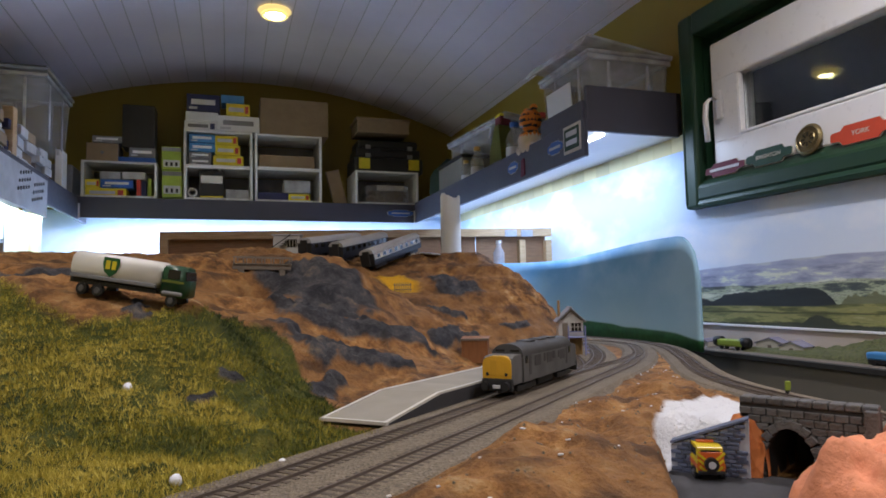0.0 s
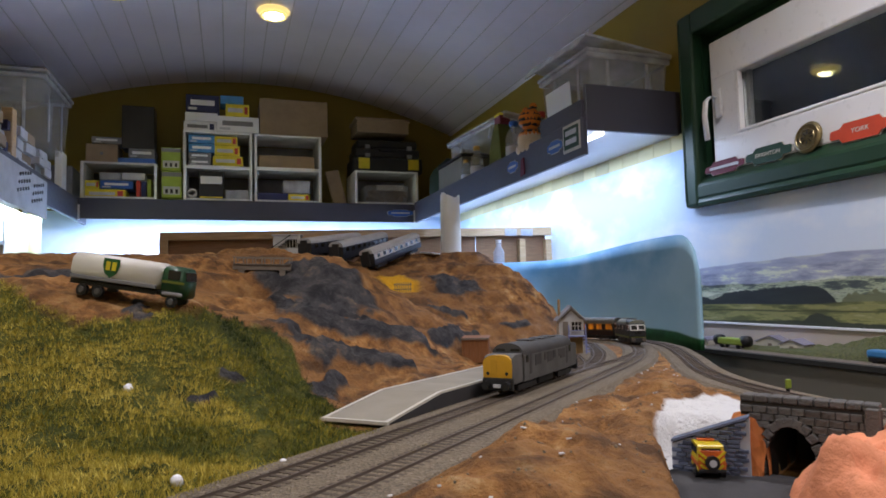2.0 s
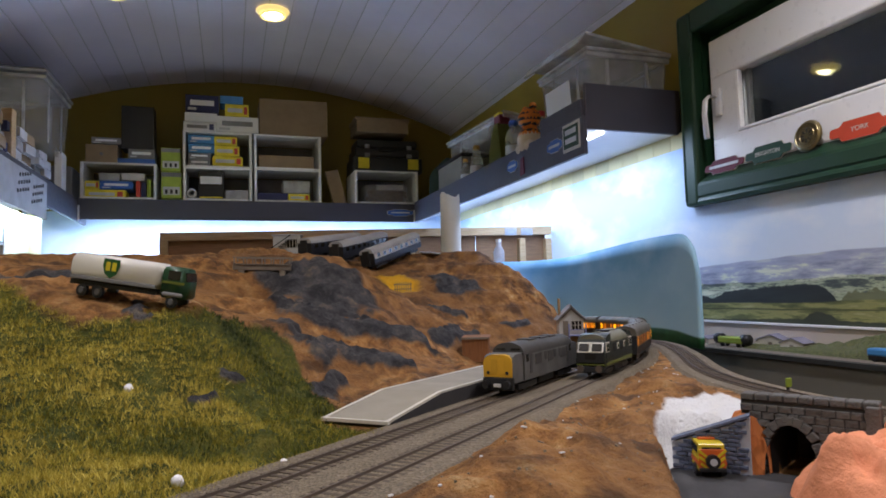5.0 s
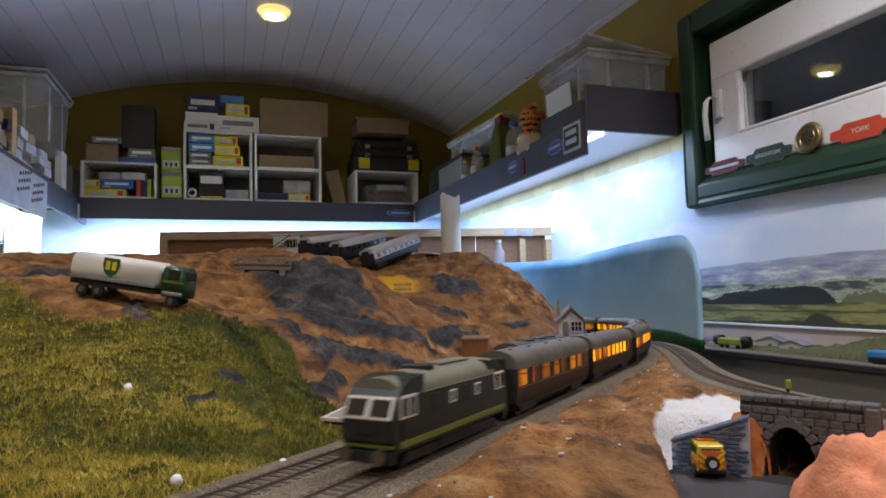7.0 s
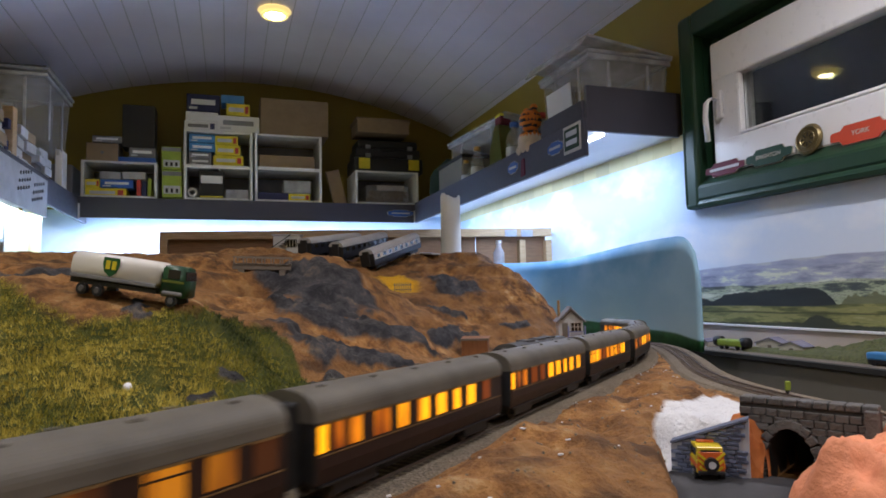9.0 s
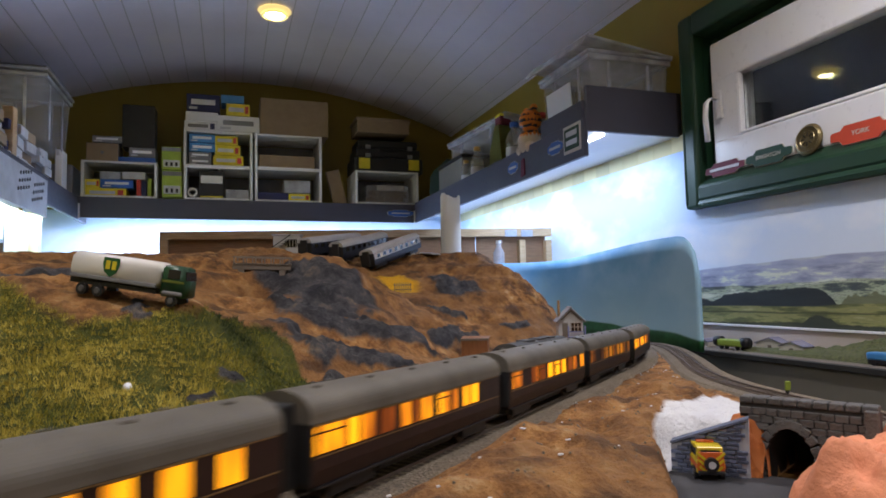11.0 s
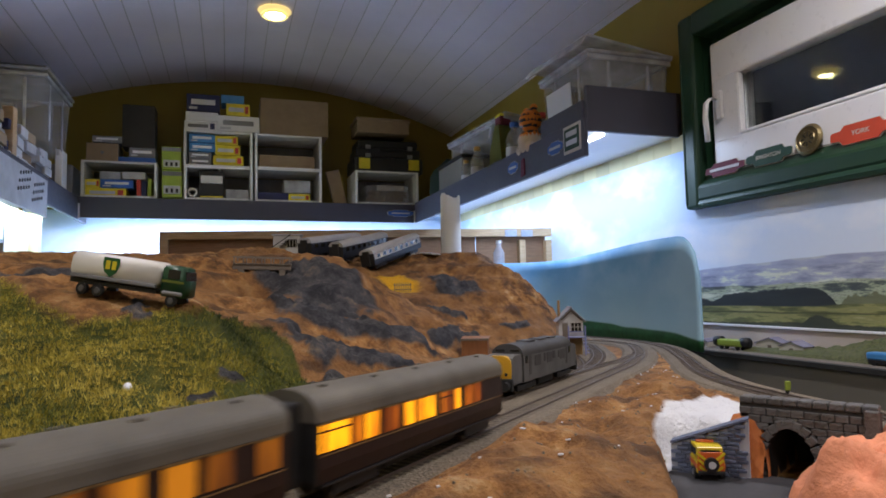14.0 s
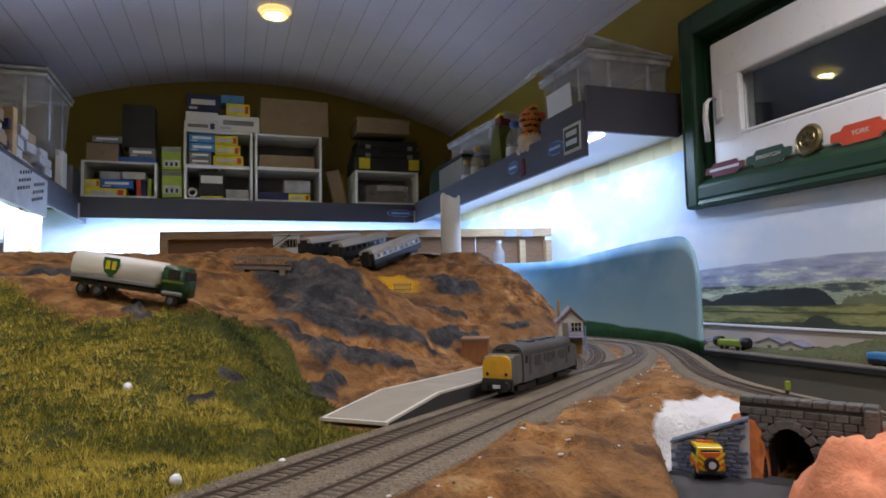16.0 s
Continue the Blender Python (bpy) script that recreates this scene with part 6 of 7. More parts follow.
def debris():
    """Small stones and scatter on the earth, and dropped white chips on the grass."""
    rng = random.Random(11)
    bm = bmesh.new()
    n = 0
    while n < 260:
        s = rng.uniform(-0.05, 1.0)
        x, y, _ = on_line(s, -rng.uniform(0.03, 0.16))
        if x > outer_edge(y) - 0.06:
            continue
        if x > 0.30 and y < 0.55 and x > 0.29 + (y - 0.36) * 0.5:
            continue
        r = rng.uniform(0.0004, 0.0014)
        o = bmesh.new()
        bmesh.ops.create_icosphere(o, subdivisions=1, radius=r)
        for v in o.verts:
            v.co *= rng.uniform(0.7, 1.2)
        bmesh.ops.transform(o, matrix=Matrix.Translation((x, y, ground_z(x, y) + r * 0.3)), verts=o.verts)
        join(bm, o)
        n += 1
    tagged(link("loose_stones", bm, "ballast"), "scattered grit and small stones on the bare earth", "stones", kind="stuff")
    for x, y, r in ((-0.085, 0.635, 0.0042), (0.036, 0.470, 0.0034), (-0.03, 0.425, 0.004)):
        o = bmesh.new()
        bmesh.ops.create_icosphere(o, subdivisions=2, radius=r)
        for v in o.verts:
            v.co *= 1 + 0.25 * noise.noise(v.co * 300)
        bmesh.ops.transform(o, matrix=Matrix.Translation((x, y, ground_z(x, y) + r * 0.6)), verts=o.verts)
        tagged(link("plaster_chip", o, "plaster", smooth=True), "small white plaster chip lying in the grass", "chip", "plaster chips")


debris()


def litter():
    """Twigs and plaster flecks on the bare earth."""
    for x, y, a, n in ((0.245, 0.440, 30, 0.020), (0.262, 0.452, -20, 0.014), (0.30, 0.50, 60, 0.018), (0.20, 0.40, 10, 0.010)):
        t = link("twig", transformed(tube(0.0006, 0.0003, n, None, 6), pose(x, y, ground_z(x, y) + 0.0012, 88, 0, a)), "oldwood")
        tagged(t, "thin dark twig lying on the bare earth", "twig", "twigs on the earth")
    rng = random.Random(5)
    bm = bmesh.new()
    for _ in range(60):
        x, y, _h = on_line(rng.uniform(0.0, 0.9), -rng.uniform(0.028, 0.13))
        if x < outer_edge(y) - 0.07 and not (x > 0.29 and y < 0.52):
            join(bm, transformed(box(0, 0, 0, rng.uniform(0.001, 0.004), rng.uniform(0.0008, 0.002), 0.0008), pose(x, y, ground_z(x, y) + 0.0006, 0, 0, rng.uniform(0, 180))))
    tagged(link("plaster_flecks", bm, "plaster"), "white plaster flecks scattered over the earth bank", "flecks", kind="stuff")


litter()

# ---- things on the shelves ----
SHELF_Y = 3.545


def carton(name, label, category, mat, x, z, w, h, d, style=""):
    """A box on the end shelf: centre x, foot z, width, height, depth; style adds the printed panels of its front."""
    y = SHELF_Y + 0.03 + d / 2
    c = thing(name, label, category, pose(x, y, z))
    part("body", box(0, 0, h / 2, w, d, h, min(0.003, h * 0.08)), mat, c)
    f = -d / 2 - 0.0008
    if style == "stripe":
        part("label_panel", box(-w * 0.08, f, h * 0.5, w * 0.62, 0.0016, h * 0.34), "lightgrey" if mat != "white" else "grey", c)
        part("label_panel", box(w * 0.36, f, h * 0.5, w * 0.14, 0.0016, h * 0.6), "red" if mat == "yellow" else "navy", c)
    elif style == "panel":
        part("label_panel", box(0, f, h * 0.55, w * 0.72, 0.0016, h * 0.30), "white" if mat in ("blue", "lightblue", "grey", "navy") else "grey", c)
        part("label_panel", box(-w * 0.3, f, h * 0.2, w * 0.25, 0.0016, h * 0.14), "lightgrey", c)
    elif style == "label":
        part("label_panel", box(0, f, h * 0.68, w * 0.86, 0.0016, h * 0.28), "white", c)
        part("label_panel", box(0, f, h * 0.04, w * 0.9, 0.0016, h * 0.05), "yellow", c)
    elif style == "house":
        part("picture_panel", prism([(-w * 0.42, h * 0.12), (w * 0.42, h * 0.12), (w * 0.42, h * 0.42), (-w * 0.42, h * 0.42)], "y", f - 0.001, f + 0.001), "lightgrey", c)
        for k in (-0.25, 0.0, 0.25):
            part("picture_panel", box(k * w, f - 0.0012, h * 0.24, w * 0.12, 0.001, h * 0.16), "black", c)
        part("picture_panel", box(0, f, h * 0.88, w * 0.98, 0.0016, h * 0.16), "grey", c)
    elif style == "tab":
        part("finger_hole", tube(0.008, 0.008, 0.002, pose(0, f, h * 0.5, 90), 14), "grey", c)
    elif style == "lid":
        part("lid", box(0, 0, h * 0.93, w * 1.05, d * 1.03, h * 0.22, 0.003), "card", c)
    return c


def crate(x, z, w, h):
    """White open-fronted storage cube."""
    d, t = 0.27, 0.013
    y = SHELF_Y + 0.008 + d / 2
    c = thing("storage_cube", "white open-fronted storage cube on the shelf", "storage cube", pose(x, y, z), "white storage cubes")
    part("side", box(-w / 2 + t / 2, 0, h / 2, t, d, h, 0.001), "white", c)
    part("side", box(w / 2 - t / 2, 0, h / 2, t, d, h, 0.001), "white", c)
    part("top", box(0, 0.0005, h - t * 0.35, w - 2 * t, d - 0.001, t * 0.7, 0.001), "white", c)
    part("bottom", box(0, 0.0005, 0.0045, w - 2 * t, d - 0.001, 0.009, 0.001), "white", c)
    # back grey in a white cube: the dim inside is put into its colour
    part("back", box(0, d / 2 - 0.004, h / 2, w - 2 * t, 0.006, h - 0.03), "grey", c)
    return c


carton("model_box", "long yellow card box lying in the crate", "box", "yellow", -0.592, 1.572, 0.187, 0.046, 0.12, "stripe")
carton("model_box", "yellow card box stacked in the crate", "box", "yellow", -0.653, 1.618, 0.066, 0.044, 0.12, "stripe")
carton("model_box", "blue card box stacked in the crate", "box", "blue", -0.542, 1.621, 0.153, 0.042, 0.12, "panel")
carton("model_box", "small pale box on the blue one", "box", "lightgrey", -0.464, 1.668, 0.108, 0.037, 0.10, "")
carton("model_box", "clear packet on the stacked boxes", "packet", "cloudy", -0.574, 1.665, 0.095, 0.038, 0.08, "")
carton("book", "red spined book standing in the crate", "book", "red", -0.441, 1.576, 0.021, 0.091, 0.14, "")
carton("book", "dark spined book standing in the crate", "book", "navy", -0.416, 1.577, 0.024, 0.085, 0.14, "")
carton("book", "lime green book standing in the crate", "book", "lime", -0.390, 1.578, 0.019, 0.097, 0.14, "")
carton("carton", "plain brown cardboard carton on the crate", "carton", "card", -0.611, 1.752, 0.146, 0.097, 0.16, "tab")
carton("model_box", "thin blue box on the crate", "box", "blue", -0.450, 1.758, 0.174, 0.024, 0.14, "")
carton("model_box", "dark box with pale print on the crate", "box", "grey", -0.426, 1.783, 0.125, 0.050, 0.13, "panel")
carton("model_box", "grey boxes on the brown carton", "box", "grey", -0.589, 1.852, 0.137, 0.034, 0.12, "panel")
carton("model_box", "dark display box high on the shelf", "box", "black", -0.444, 1.832, 0.154, 0.225, 0.12, "")
carton("kit_pack", "lime green kit pack with a pale window", "kit pack", "lime", -0.283, 1.581, 0.098, 0.140, 0.10, "house")
carton("kit_pack", "lime green kit pack with a pale window", "kit pack", "lime", -0.286, 1.724, 0.095, 0.123, 0.10, "house")
carton("model_box", "white box on top of the crates", "box", "white", -0.144, 1.941, 0.163, 0.052, 0.14, "stripe")
carton("model_box", "white box on top of the crates", "box", "white", -0.138, 1.994, 0.163, 0.049, 0.14, "")
carton("model_box", "dark picture box on the white boxes", "box", "navy", -0.132, 2.044, 0.167, 0.095, 0.13, "panel")
carton("model_box", "white box with printed panel on the crates", "box", "white", 0.047, 1.946, 0.219, 0.086, 0.14, "panel")
carton("model_box", "yellow box on the white box", "box", "yellow", 0.045, 2.033, 0.123, 0.067, 0.12, "stripe")
carton("model_box", "light blue box on the pile", "box", "lightblue", 0.017, 2.100, 0.119, 0.045, 0.12, "")
carton("carton", "large plain brown cardboard carton on the crates", "carton", "card", 0.347, 1.944, 0.370, 0.202, 0.24, "")
carton("model_box", "blue boxes stacked in the crate", "box", "lightblue", -0.136, 1.828, 0.132, 0.046, 0.13, "panel")
carton("model_box", "blue boxes stacked in the crate", "box", "lightblue", -0.137, 1.877, 0.132, 0.047, 0.13, "panel")
carton("model_box", "grey box in the crate", "box", "grey", -0.146, 1.757, 0.112, 0.035, 0.13, "panel")
carton("model_box", "grey box in the crate", "box", "grey", -0.146, 1.793, 0.112, 0.032, 0.13, "panel")
carton("model_box", "yellow box in the crate", "box", "yellow", -0.004, 1.760, 0.155, 0.052, 0.13, "stripe")
carton("model_box", "yellow box in the crate", "box", "yellow", -0.008, 1.814, 0.129, 0.054, 0.13, "stripe")
carton("model_box", "yellow box in the crate", "box", "yellow", -0.014, 1.869, 0.118, 0.051, 0.13, "stripe")
carton("model_box", "black box with a white label in the crate", "box", "black", -0.088, 1.582, 0.127, 0.144, 0.13, "label")
carton("tray", "dull clear plastic tray in the crate", "tray", "cloudy", 0.042, 1.581, 0.116, 0.049, 0.13, "")
carton("carton", "shallow brown cardboard carton in the crate", "carton", "card", 0.305, 1.755, 0.298, 0.073, 0.16, "")
carton("tray", "navy blue tray in the crate", "tray", "navy", 0.228, 1.578, 0.162, 0.042, 0.14, "")
carton("model_box", "small yellow box in the crate", "box", "yellow", 0.370, 1.577, 0.117, 0.039, 0.12, "stripe")
carton("tray", "clear grey tray in the crate", "tray", "cloudy", 0.357, 1.621, 0.144, 0.069, 0.12, "")
carton("carton", "brown lidded box on the tool case", "box", "card", 0.853, 1.988, 0.307, 0.084, 0.20, "lid")
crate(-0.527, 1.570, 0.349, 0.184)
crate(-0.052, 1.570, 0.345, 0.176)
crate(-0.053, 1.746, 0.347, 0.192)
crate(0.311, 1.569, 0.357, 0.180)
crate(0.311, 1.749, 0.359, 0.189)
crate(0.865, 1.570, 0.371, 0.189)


def tool_case():
    c = thing("tool_case", "black plastic tool cases stacked, yellow squares on the front", "tool case", pose(0.885, 3.70, 1.757))
    part("lower_shell", box(0, 0, 0.045, 0.415, 0.22, 0.090, 0.010), "black", c)
    part("middle_shell", box(0, 0.002, 0.118, 0.385, 0.21, 0.055, 0.010), "black", c)
    part("lid", box(0, 0.004, 0.172, 0.36, 0.20, 0.050, 0.012), "black", c)
    for x in (-0.145, 0.150):
        part("yellow_square", box(x, -0.1108, 0.052, 0.064, 0.002, 0.062), "yellow", c, "yellow square label")
        for z in (0.100, 0.150):
            part("catch", box(x * 0.85, -0.107, z, 0.030, 0.012, 0.024, 0.003), "grey", c)
    part("handle", box(0, -0.108, 0.135, 0.11, 0.016, 0.016, 0.004), "black", c)
    t = thing("chip_tray", "clear tray of brown wood chips in the storage cube", "tray", pose(0.874, 3.69, 1.583))
    part("tray", box(0, 0.003, 0.05, 0.25, 0.20, 0.10, 0.004), "clear", t)
    bm = bmesh.new()
    rng = random.Random(3)
    for _ in range(170):
        o = pose(rng.uniform(-0.115, 0.115), -0.095 + rng.uniform(0, 0.05), 0.01 + rng.random() * 0.06, rng.uniform(0, 90), rng.uniform(0, 90), rng.uniform(0, 180))
        join(bm, transformed(box(0, 0, 0, 0.022, 0.010, 0.003), o))
    ob = part("wood_chips", bm, "chips", t, "brown chips")
    ob["kind"] = "stuff"
    part("paper", box(0.02, -0.085, 0.088, 0.16, 0.01, 0.030), "lightgrey", t)
    k = thing("card_panel", "brown cardboard panel leaning beside the cubes", "cardboard", pose(0.61, 3.66, 1.575, 0, -14, 0))
    part("sheet", box(0, 0, 0.10, 0.075, 0.03, 0.20, 0.002), "card", k)
    r = thing("tape_roll", "small white tape roll standing in the cube", "tape", pose(-0.184, 3.60, 1.611, 90))
    part("roll", lathe([(0.014, -0.012), (0.025, -0.012), (0.025, 0.012), (0.014, 0.012), (0.014, -0.012)], 22), "white", r, smooth=True)
    b = thing("bottle", "small white capped bottle in the cube", "bottle", pose(-0.048, 3.585, 1.725))
    part("body", lathe([(0.008, 0), (0.008, 0.03), (0.005, 0.036), (0.005, 0.046)], 14), "white", b, smooth=True)
    n = thing("name_plate", "blue oval enamel plate on the dark shelf front", "plate", pose(0.932, 3.519, 1.513))
    oval_plate(n, 0.15, 0.036, "bluelabel")


def oval_plate(parent, w, h, mat, bars=True):
    outline = [(-w * 0.5, -h * 0.18), (-w * 0.42, -h * 0.32), (-w * 0.3, -h * 0.34), (-w * 0.26, -h * 0.5), (w * 0.26, -h * 0.5), (w * 0.3, -h * 0.34), (w * 0.42, -h * 0.32), (w * 0.5, -h * 0.18)]
    outline = outline + [(-x, -z) for x, z in outline]
    part("rim", prism([(x * 1.04, z * 1.10) for x, z in outline], "y", 0.0, 0.002), "edge", parent, "white rim")
    part("face", prism(outline, "y", -0.0016, 0.0008), mat, parent)
    if bars:
        part("lettering_bar", box(0, -0.0022, 0, w * 0.72, 0.001, h * 0.22), "lightgrey", parent)


MAT["chips"] = wood("wood_chips", (0.10, 0.07, 0.04), (0.30, 0.22, 0.13), 60)
tool_case()


def lidded_tub(m, w, d, h, label, lid=True, taper=0.9, mat="clear"):
    """Clear storage tub: thin walls, ribs, rim and lid."""
    t = thing("storage_tub", label, "storage tub", m)
    k = 0.004
    bm = bmesh.new()
    for z0, z1 in ((0.0, h),):
        def ring(z, inset):
            f = taper + (1 - taper) * z / h
            return [(sx * (w / 2 * f - inset), sy * (d / 2 * f - inset), z) for sx, sy in ((-1, -1), (1, -1), (1, 1), (-1, 1))]
        rings = [[bm.verts.new(p) for p in ring(z, i)] for z, i in ((0, 0), (h, 0), (h, k), (k, k))]
        for a, b in zip(rings, rings[1:]):
            for i in range(4):
                bm.faces.new((a[i], a[(i + 1) % 4], b[(i + 1) % 4], b[i]))
        bm.faces.new(rings[0][::-1])
        bm.faces.new(rings[-1])
    part("body", bm, mat, t, "clear plastic body")
    rim = bmesh.new()
    for s in (-1, 1):
        box(0, s * d / 2, h - 0.008, w + 0.02, 0.012, 0.016, 0.003, bm=rim)
        box(s * w / 2, 0, h - 0.008, 0.012, d - 0.012, 0.016, 0.003, bm=rim)
    part("rim", rim, "cloudy", t)
    for s in (-1, 1):
        for q in (-0.25, 0.25):
            part("rib", box(s * w * 0.475, q * d, h * 0.5, 0.006, 0.012, h * 0.86, 0.002), "cloudy", t)
            part("rib", box(q * w, s * d * 0.475, h * 0.5, 0.012, 0.006, h * 0.86, 0.002), "cloudy", t)
    if lid:
        ld = part("lid", box(0, 0, h + 0.006, w + 0.026, d + 0.026, 0.012, 0.004), "cloudy", t, "cloudy lid")
        part("lid_ridge", box(0, 0, h + 0.016, w * 0.8, d * 0.8, 0.008, 0.003), "cloudy", ld)
    return t


def paper_pile(m, w, d, n, seed, label):
    p = thing("paper_pile", label, "papers", m)
    rng = random.Random(seed)
    for i in range(n):
        part("sheet", transformed(box(0, 0, 0, w * rng.uniform(0.8, 1), d * rng.uniform(0.8, 1), 0.006, 0.001), pose(rng.uniform(-0.01, 0.01), 0, 0.004 + i * 0.0075, 0, 0, rng.uniform(-7, 7))), rng.choice(["white", "lightgrey", "card", "white"]), p)


def side_shelf():
    z = 1.5545
    lidded_tub(pose(1.205, 1.845, z), 0.29, 0.31, 0.235, "large clear plastic tub with papers inside, on the shelf", True)
    paper_pile(pose(1.19, 1.85, z + 0.006), 0.22, 0.24, 11, 2, "papers and card inside the clear tub")
    lp = thing("lid_sheet", "loose cloudy plastic lid lying aslant on the tub", "lid", pose(1.20, 1.86, z + 0.268, 0, 6, 3))
    part("sheet", box(0, 0, 0, 0.33, 0.36, 0.010, 0.003), "cloudy", lp)
    part("flap", box(-0.175, 0, -0.018, 0.006, 0.34, 0.045, 0.002, pose(0, 0, 0, 0, 30)), "cloudy", lp)
    wp = thing("white_label_card", "white card leaning inside the tub's front", "card", pose(1.052, 1.86, z + 0.02, 0, -4, 0))
    part("sheet", box(0, 0, 0.085, 0.003, 0.16, 0.13), "white", wp)
    lidded_tub(pose(1.19, 2.72, z + 0.150, 0, 8, 4), 0.24, 0.60, 0.075, "shallow clear plastic tray tilted on the shelf's clutter", True)
    bx = thing("storage_box", "dark olive plastic box on the shelf", "box", pose(1.17, 3.02, z))
    part("body", box(0, 0, 0.075, 0.22, 0.36, 0.15, 0.006), "darkboard", bx)
    part("lid", box(0, 0, 0.158, 0.23, 0.37, 0.016, 0.004), "black", bx)
    bg = thing("green_bag", "dark green bag slumped at the shelf's far end", "bag", pose(1.17, 3.33, z))
    bm = bmesh.new()
    bmesh.ops.create_icosphere(bm, subdivisions=3, radius=0.11)
    for v in bm.verts:
        v.co = Vector((v.co.x, v.co.y * 1.2, max(-0.1, v.co.z * 1.25))) * (1 + 0.16 * noise.noise(v.co * 18))
        v.co.z += 0.1
    part("body", bm, "baggreen", bg, smooth=True)

    def jar(x, y, r, h, capmat, label):
        j = thing("bottle", label, "bottle", pose(x, y, z), "bottles on the shelf")
        part("body", lathe([(r, 0), (r * 1.02, h * 0.6), (r * 0.75, h * 0.75), (r * 0.42, h * 0.84), (r * 0.42, h * 0.92)], 20), "bottle", j, "clear glass body", True)
        part("liquid", lathe([(r * 0.9, 0.003), (r * 0.9, h * 0.45)], 18), "grey", j, smooth=True)
        part("cap", lathe([(r * 0.52, h * 0.90), (r * 0.52, h), (r * 0.46, h * 1.01)], 18), capmat, j, "coloured cap", True)
        part("label", lathe([(r * 1.03, h * 0.15), (r * 1.03, h * 0.42)], 18), "lightgrey", j)

    jar(1.085, 2.30, 0.034, 0.175, "blue", "clear bottle with a blue cap")
    jar(1.075, 2.68, 0.030, 0.160, "brasscap", "small clear bottle with a brass-coloured cap")
    jar(1.070, 2.81, 0.024, 0.125, "brasscap", "small clear bottle with a brass-coloured cap")
    jar(1.155, 2.20, 0.036, 0.19, "red", "clear bottle with a red cap")
    fn = thing("spray_bottle", "olive green sloping bottle with a yellow top", "bottle", pose(1.10, 2.47, z))
    part("body", prism([(-0.085, 0), (0.060, 0), (0.050, 0.10), (-0.008, 0.20), (-0.048, 0.20), (-0.055, 0.16)], "x", -0.03, 0.03), "olive", fn)
    part("shoulder", box(0, -0.028, 0.218, 0.05, 0.060, 0.04, 0.006), "plum", fn)
    part("top", box(0, -0.028, 0.242, 0.052, 0.055, 0.012, 0.003), "yellow", fn)
    # plush toy: one plain mesh
    bm = bmesh.new()
    for cx, cy, cz, r, sz in ((0, 0, 0.055, 0.048, 1.15), (0, 0.0, 0.138, 0.042, 1.0), (-0.02, -0.035, 0.03, 0.022, 1.0), (-0.02, 0.035, 0.03, 0.022, 1.0), (0.0, 0.03, 0.178, 0.014, 1), (0.0, -0.03, 0.178, 0.014, 1)):
        o = bmesh.new()
        bmesh.ops.create_icosphere(o, subdivisions=3, radius=r)
        for v in o.verts:
            v.co = Vector((cx + v.co.x, cy + v.co.y, cz + v.co.z * sz))
        join(bm, o)
    for f in bm.faces:
        c = f.calc_center_median()
        f.material_index = 1 if c.z < 0.075 else (2 if math.sin(c.z * 300 + 1.5 * noise.noise(c * 40)) > 0.62 else 0)
    ob = link("plush_toy", bm, ["tigerfur", "creamfur", "black"], smooth=True)
    ob.matrix_world = pose(1.050, 2.085, z - 0.012)
    tagged(ob, "orange and cream striped plush toy sitting on the shelf edge", "plush toy")
    n = thing("name_plate", "green plate with white border on the shelf front", "plate", pose(1.0165, 1.735, 1.528, 0, 0, -90))
    part("border", box(0, 0, 0, 0.105, 0.003, 0.088, 0.001), "edge", n)
    part("face", box(0, -0.002, 0, 0.088, 0.002, 0.068), "plategreen", n)
    for k in (0.016, -0.012):
        part("lettering_bar", box(0, -0.0034, k, 0.066, 0.001, 0.016), "lightgrey", n)
    for y, zz, w in ((1.845, 1.522, 0.10), (2.175, 1.520, 0.088)):
        n = thing("name_plate", "small blue enamel plate on the shelf front", "plate", pose(1.0165, y, zz, 0, 0, -90), "blue shelf plates")
        oval_plate(n, w, 0.040, "bluelabel")
    s = thing("pennant", "small dark red tag hanging over the shelf front", "tag", pose(1.014, 2.085, 1.50, 0, 0, -90))
    part("tag", prism([(-0.016, -0.03), (0.016, -0.026), (0.012, 0.035), (-0.010, 0.030)], "y", -0.002, 0.002), "plum", s)


MAT["baggreen"] = plain("dark_green_cloth", (0.02, 0.045, 0.035), 0.8)
MAT["brasscap"] = plain("brass_cap", (0.50, 0.28, 0.06), 0.35, 0.3)
side_shelf()


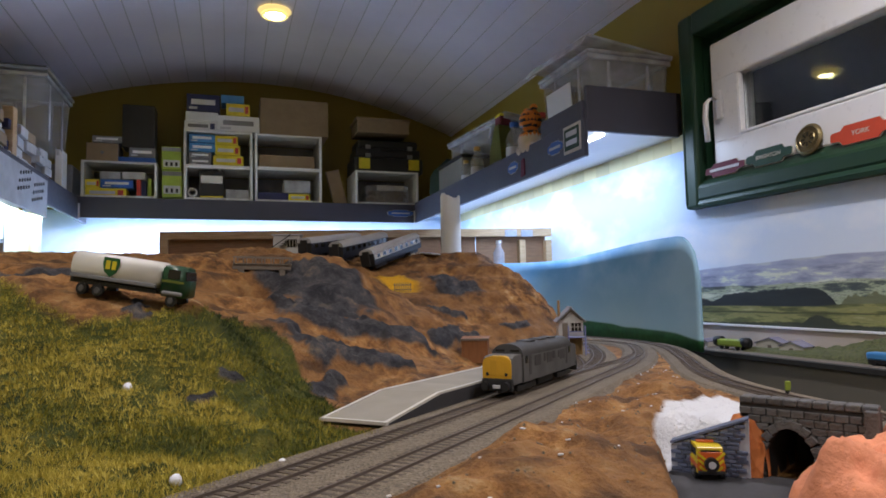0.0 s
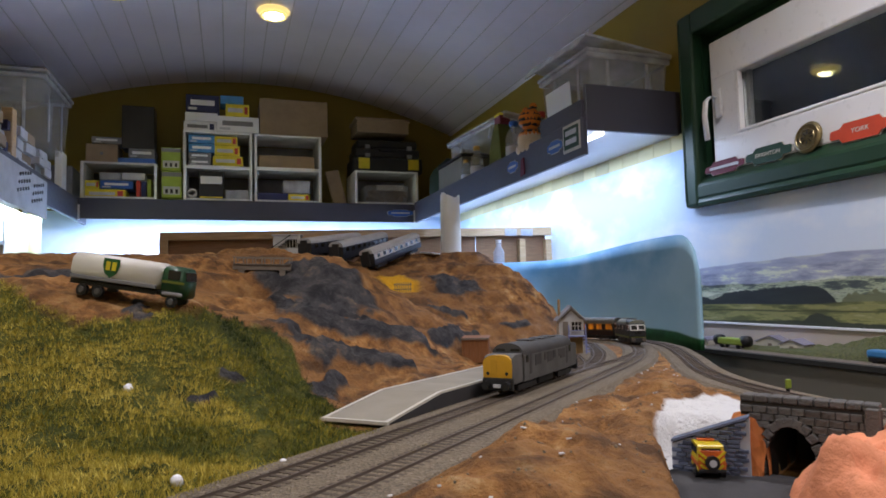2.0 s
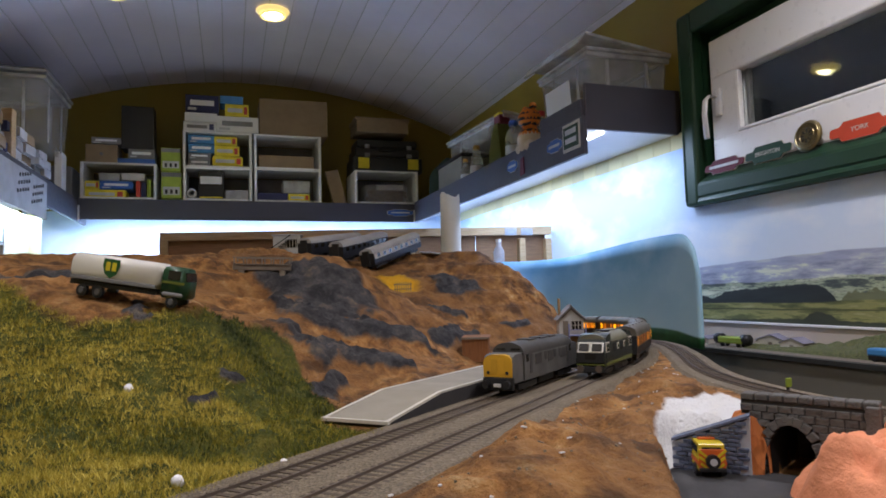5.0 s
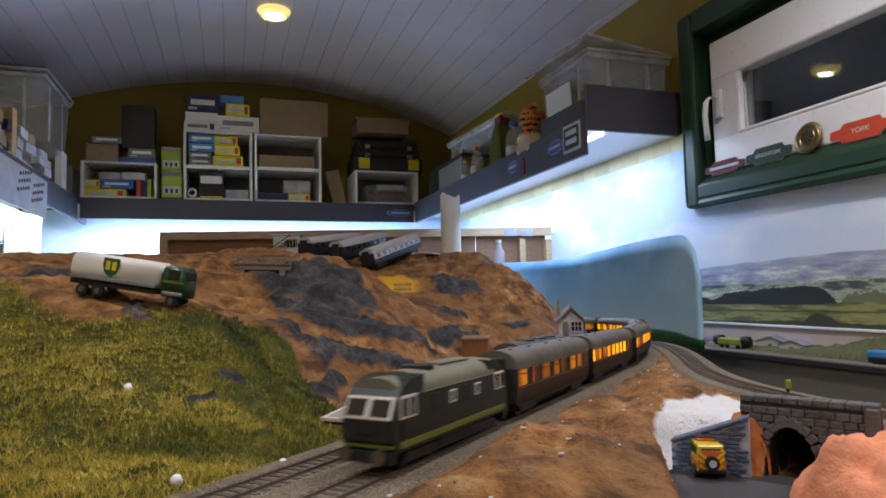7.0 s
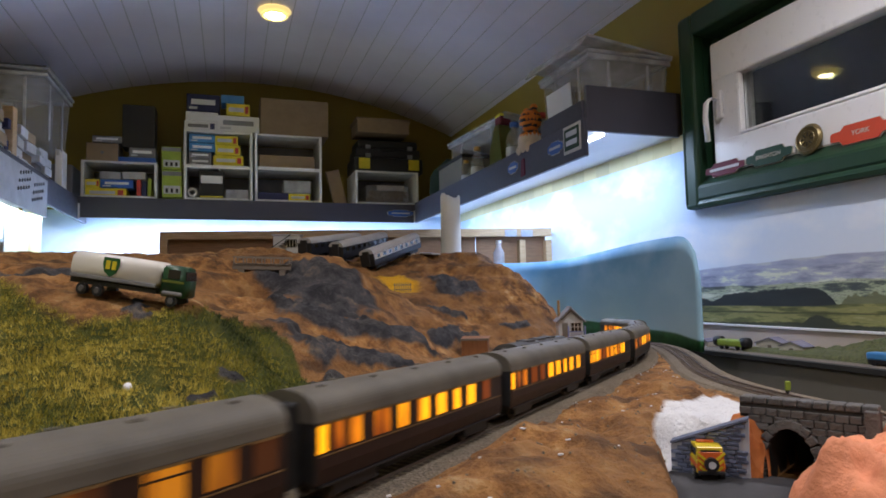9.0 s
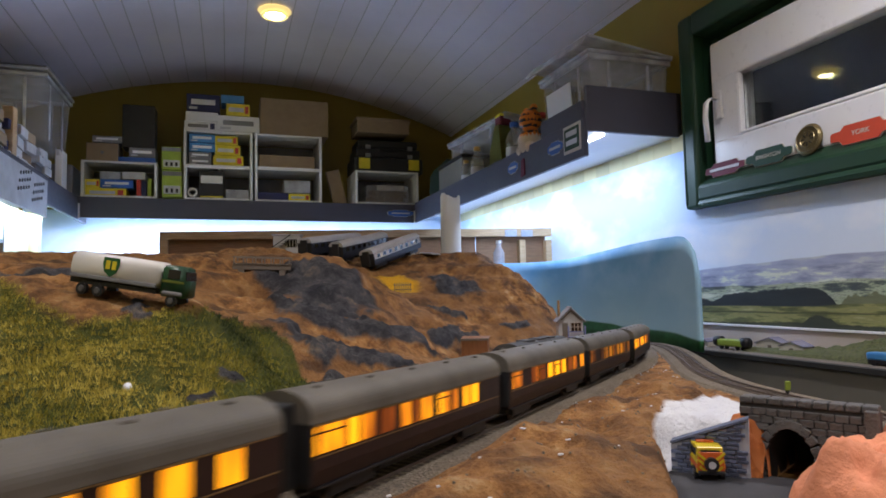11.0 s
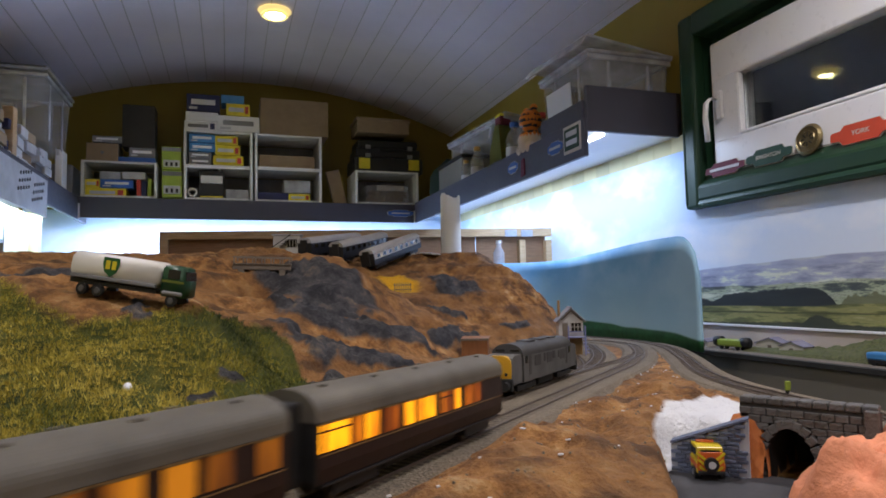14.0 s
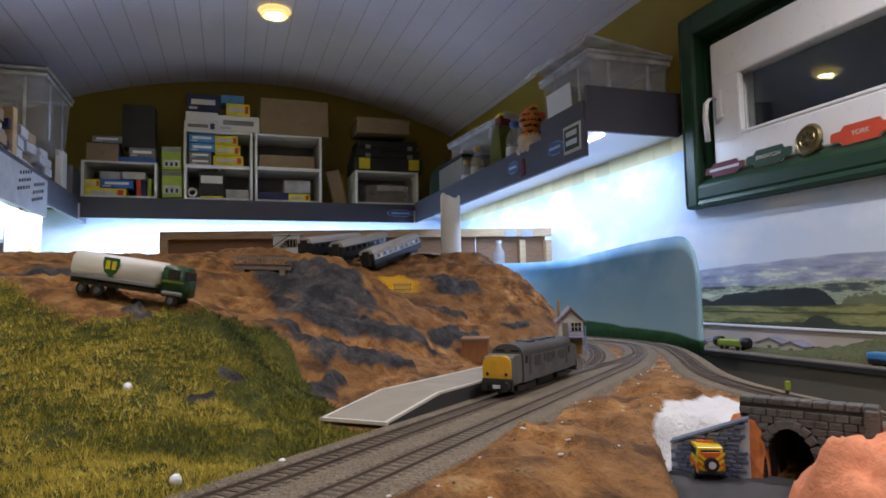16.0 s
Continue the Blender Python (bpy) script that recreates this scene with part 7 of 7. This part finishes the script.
def left_shelf():
    z = 1.549
    lidded_tub(pose(-0.875, 3.20, z + 0.17), 0.30, 0.44, 0.28, "large cloudy plastic tub with a dark lid on the shelf", False, mat="clear")
    ld = thing("tub_lid", "dark edged lid on the cloudy tub", "lid", pose(-0.875, 3.20, z + 0.456))
    part("lid", box(0, 0, 0.006, 0.33, 0.48, 0.014, 0.004), "cloudy", ld)
    part("lid_edge", box(0, 0, 0.017, 0.31, 0.46, 0.008, 0.002), "black", ld)
    for i, (y, h, mat) in enumerate(((2.50, 0.17, "card"), (2.62, 0.15, "navy"), (2.74, 0.16, "lightgrey"), (2.86, 0.165, "card"), (2.98, 0.13, "grey"), (3.10, 0.15, "lightgrey"))):
        b = thing("book_pile", "stacked card folders and papers under the tub", "papers", pose(-0.87, y, z), "folders under the tub")
        for k in range(4):
            part("folder", transformed(box(0, 0, 0, 0.26, 0.10, h / 4 - 0.003, 0.002), pose(0.01 * math.sin(k * 2 + i), 0, h / 8 + k * h / 4, 0, 0, 4 * math.sin(i * 3 + k))), mat if k % 2 else "lightgrey", b)
    w = thing("timber_offcut", "pale timber offcut standing on the shelf", "timber", pose(-0.745, 2.62, z))
    part("block", box(0, 0, 0.10, 0.035, 0.05, 0.20, 0.003), "pine", w)
    p = thing("white_packet", "white packet with red and black print standing on the shelf", "packet", pose(-0.745, 3.36, z, 0, 0, -88))
    part("body", box(0, 0, 0.10, 0.105, 0.03, 0.20, 0.003), "white", p)
    part("print_spot", tube(0.014, 0.014, 0.002, pose(0.0, -0.0158, 0.165, 90), 18), "red", p)
    part("print_bar", box(0.01, -0.0158, 0.085, 0.016, 0.002, 0.10), "black", p)
    b = thing("storage_box", "dark box at the shelf's far corner", "box", pose(-0.86, 3.66, z))
    part("body", box(0, 0, 0.09, 0.24, 0.20, 0.18, 0.006), "grey", b)
    # perforated panel on the shelf front
    q = thing("control_panel", "white perforated switch panel hung on the shelf front", "panel", pose(-0.697, 2.50, 1.46))
    part("sheet", box(0, 0, 0, 0.012, 0.82, 0.150, 0.002), "lightgrey", q)
    for i in range(5):
        for j in range(3):
            for k, y0 in enumerate((0.10, 0.27)):
                part("hole", tube(0.0070, 0.0070, 0.004, pose(0.006, y0 + i * 0.030 - j * 0.012 - 0.04, 0.045 - j * 0.030 - k * 0.016 + 0.006 * i, 0, 90), 12), "black", q)
    s = thing("white_rack", "small white shelf rack on the cream wall", "rack", pose(-0.800, 2.40, 0.98))
    for k in range(3):
        part("tier", box(0, 0, 0.06 + k * 0.11, 0.14, 0.30, 0.014, 0.002), "white", s)
    for y in (-0.14, 0.14):
        part("upright", box(0, y, 0.18, 0.14, 0.012, 0.36, 0.002), "white", s)


left_shelf()


def window_plates():
    z = 1.374
    face = pose(0, 0, 0, -8, 0, -90)

    def totem(y, w, h, mat, text, label):
        t = thing("station_sign", label, "sign", pose(1.344, y, z + h / 2) @ face, "signs on the window frame")
        part("rim", prism([(x * w * 1.03, k * h * 1.06) for x, k in TOTEM], "y", 0.0, 0.003), "edge", t, "white rim")
        part("face", prism([(x * w, k * h) for x, k in TOTEM], "y", -0.002, 0.001), mat, t)
        if text:
            words(text, h * 0.36, pose(0, -0.0026, 0, 90), "edge", t)
        else:
            part("lettering_bar", box(0, -0.0026, 0, w * 0.74, 0.001, h * 0.20), "lightgrey", t)

    totem(1.455, 0.150, 0.040, "plum", "", "small plum red station sign standing on the frame")
    totem(1.298, 0.150, 0.045, "plategreen", "BRIGHTON", "small green station sign standing on the frame")
    totem(1.038, 0.152, 0.046, "platered", "YORK", "small orange-red station sign standing on the frame")
    d = thing("brass_disc", "round dull brass plaque leaning on the window", "plaque", pose(1.346, 1.176, z + 0.037) @ face)
    part("disc", lathe([(0.0, -0.004), (0.036, -0.004), (0.040, 0.0), (0.036, 0.004), (0.0, 0.004)], 30, pose(0, 0, 0, 90)), "brass", d, smooth=True)
    for r in (0.030, 0.018):
        part("ring", lathe([(r, 0.004), (r + 0.002, 0.0058), (r + 0.004, 0.004)], 30, pose(0, 0, 0, 90)), "brass", d)
    for i in range(8):
        a = 2 * math.pi * i / 8
        part("relief_bar", box(0.013 * math.cos(a), -0.0048, 0.013 * math.sin(a), 0.010, 0.002, 0.003, 0, pose(0, 0, 0, 0, -math.degrees(a))), "metaldark", d)


TOTEM = [(-0.5, -0.16), (-0.47, -0.24), (-0.34, -0.26), (-0.28, -0.5), (0.28, -0.5), (0.34, -0.26), (0.47, -0.24), (0.5, -0.16)]
TOTEM = TOTEM + [(-x, -k) for x, k in TOTEM]
MAT["metaldark"] = plain("dark_brass", (0.06, 0.05, 0.03), 0.5, 0.5)
window_plates()


# ---- what moves ----
def motions():
    times = [i * 0.5 for i in range(33)]
    walk(LOCO, [(t, place_on_line(head(t), 0.186, 0.10)) for t in times])
    for i, c in enumerate(COACHES):
        walk(c, [(t, place_on_line(head(t) + 0.203 + i * PITCH, 0.250, 0.165)) for t in times])


motions()
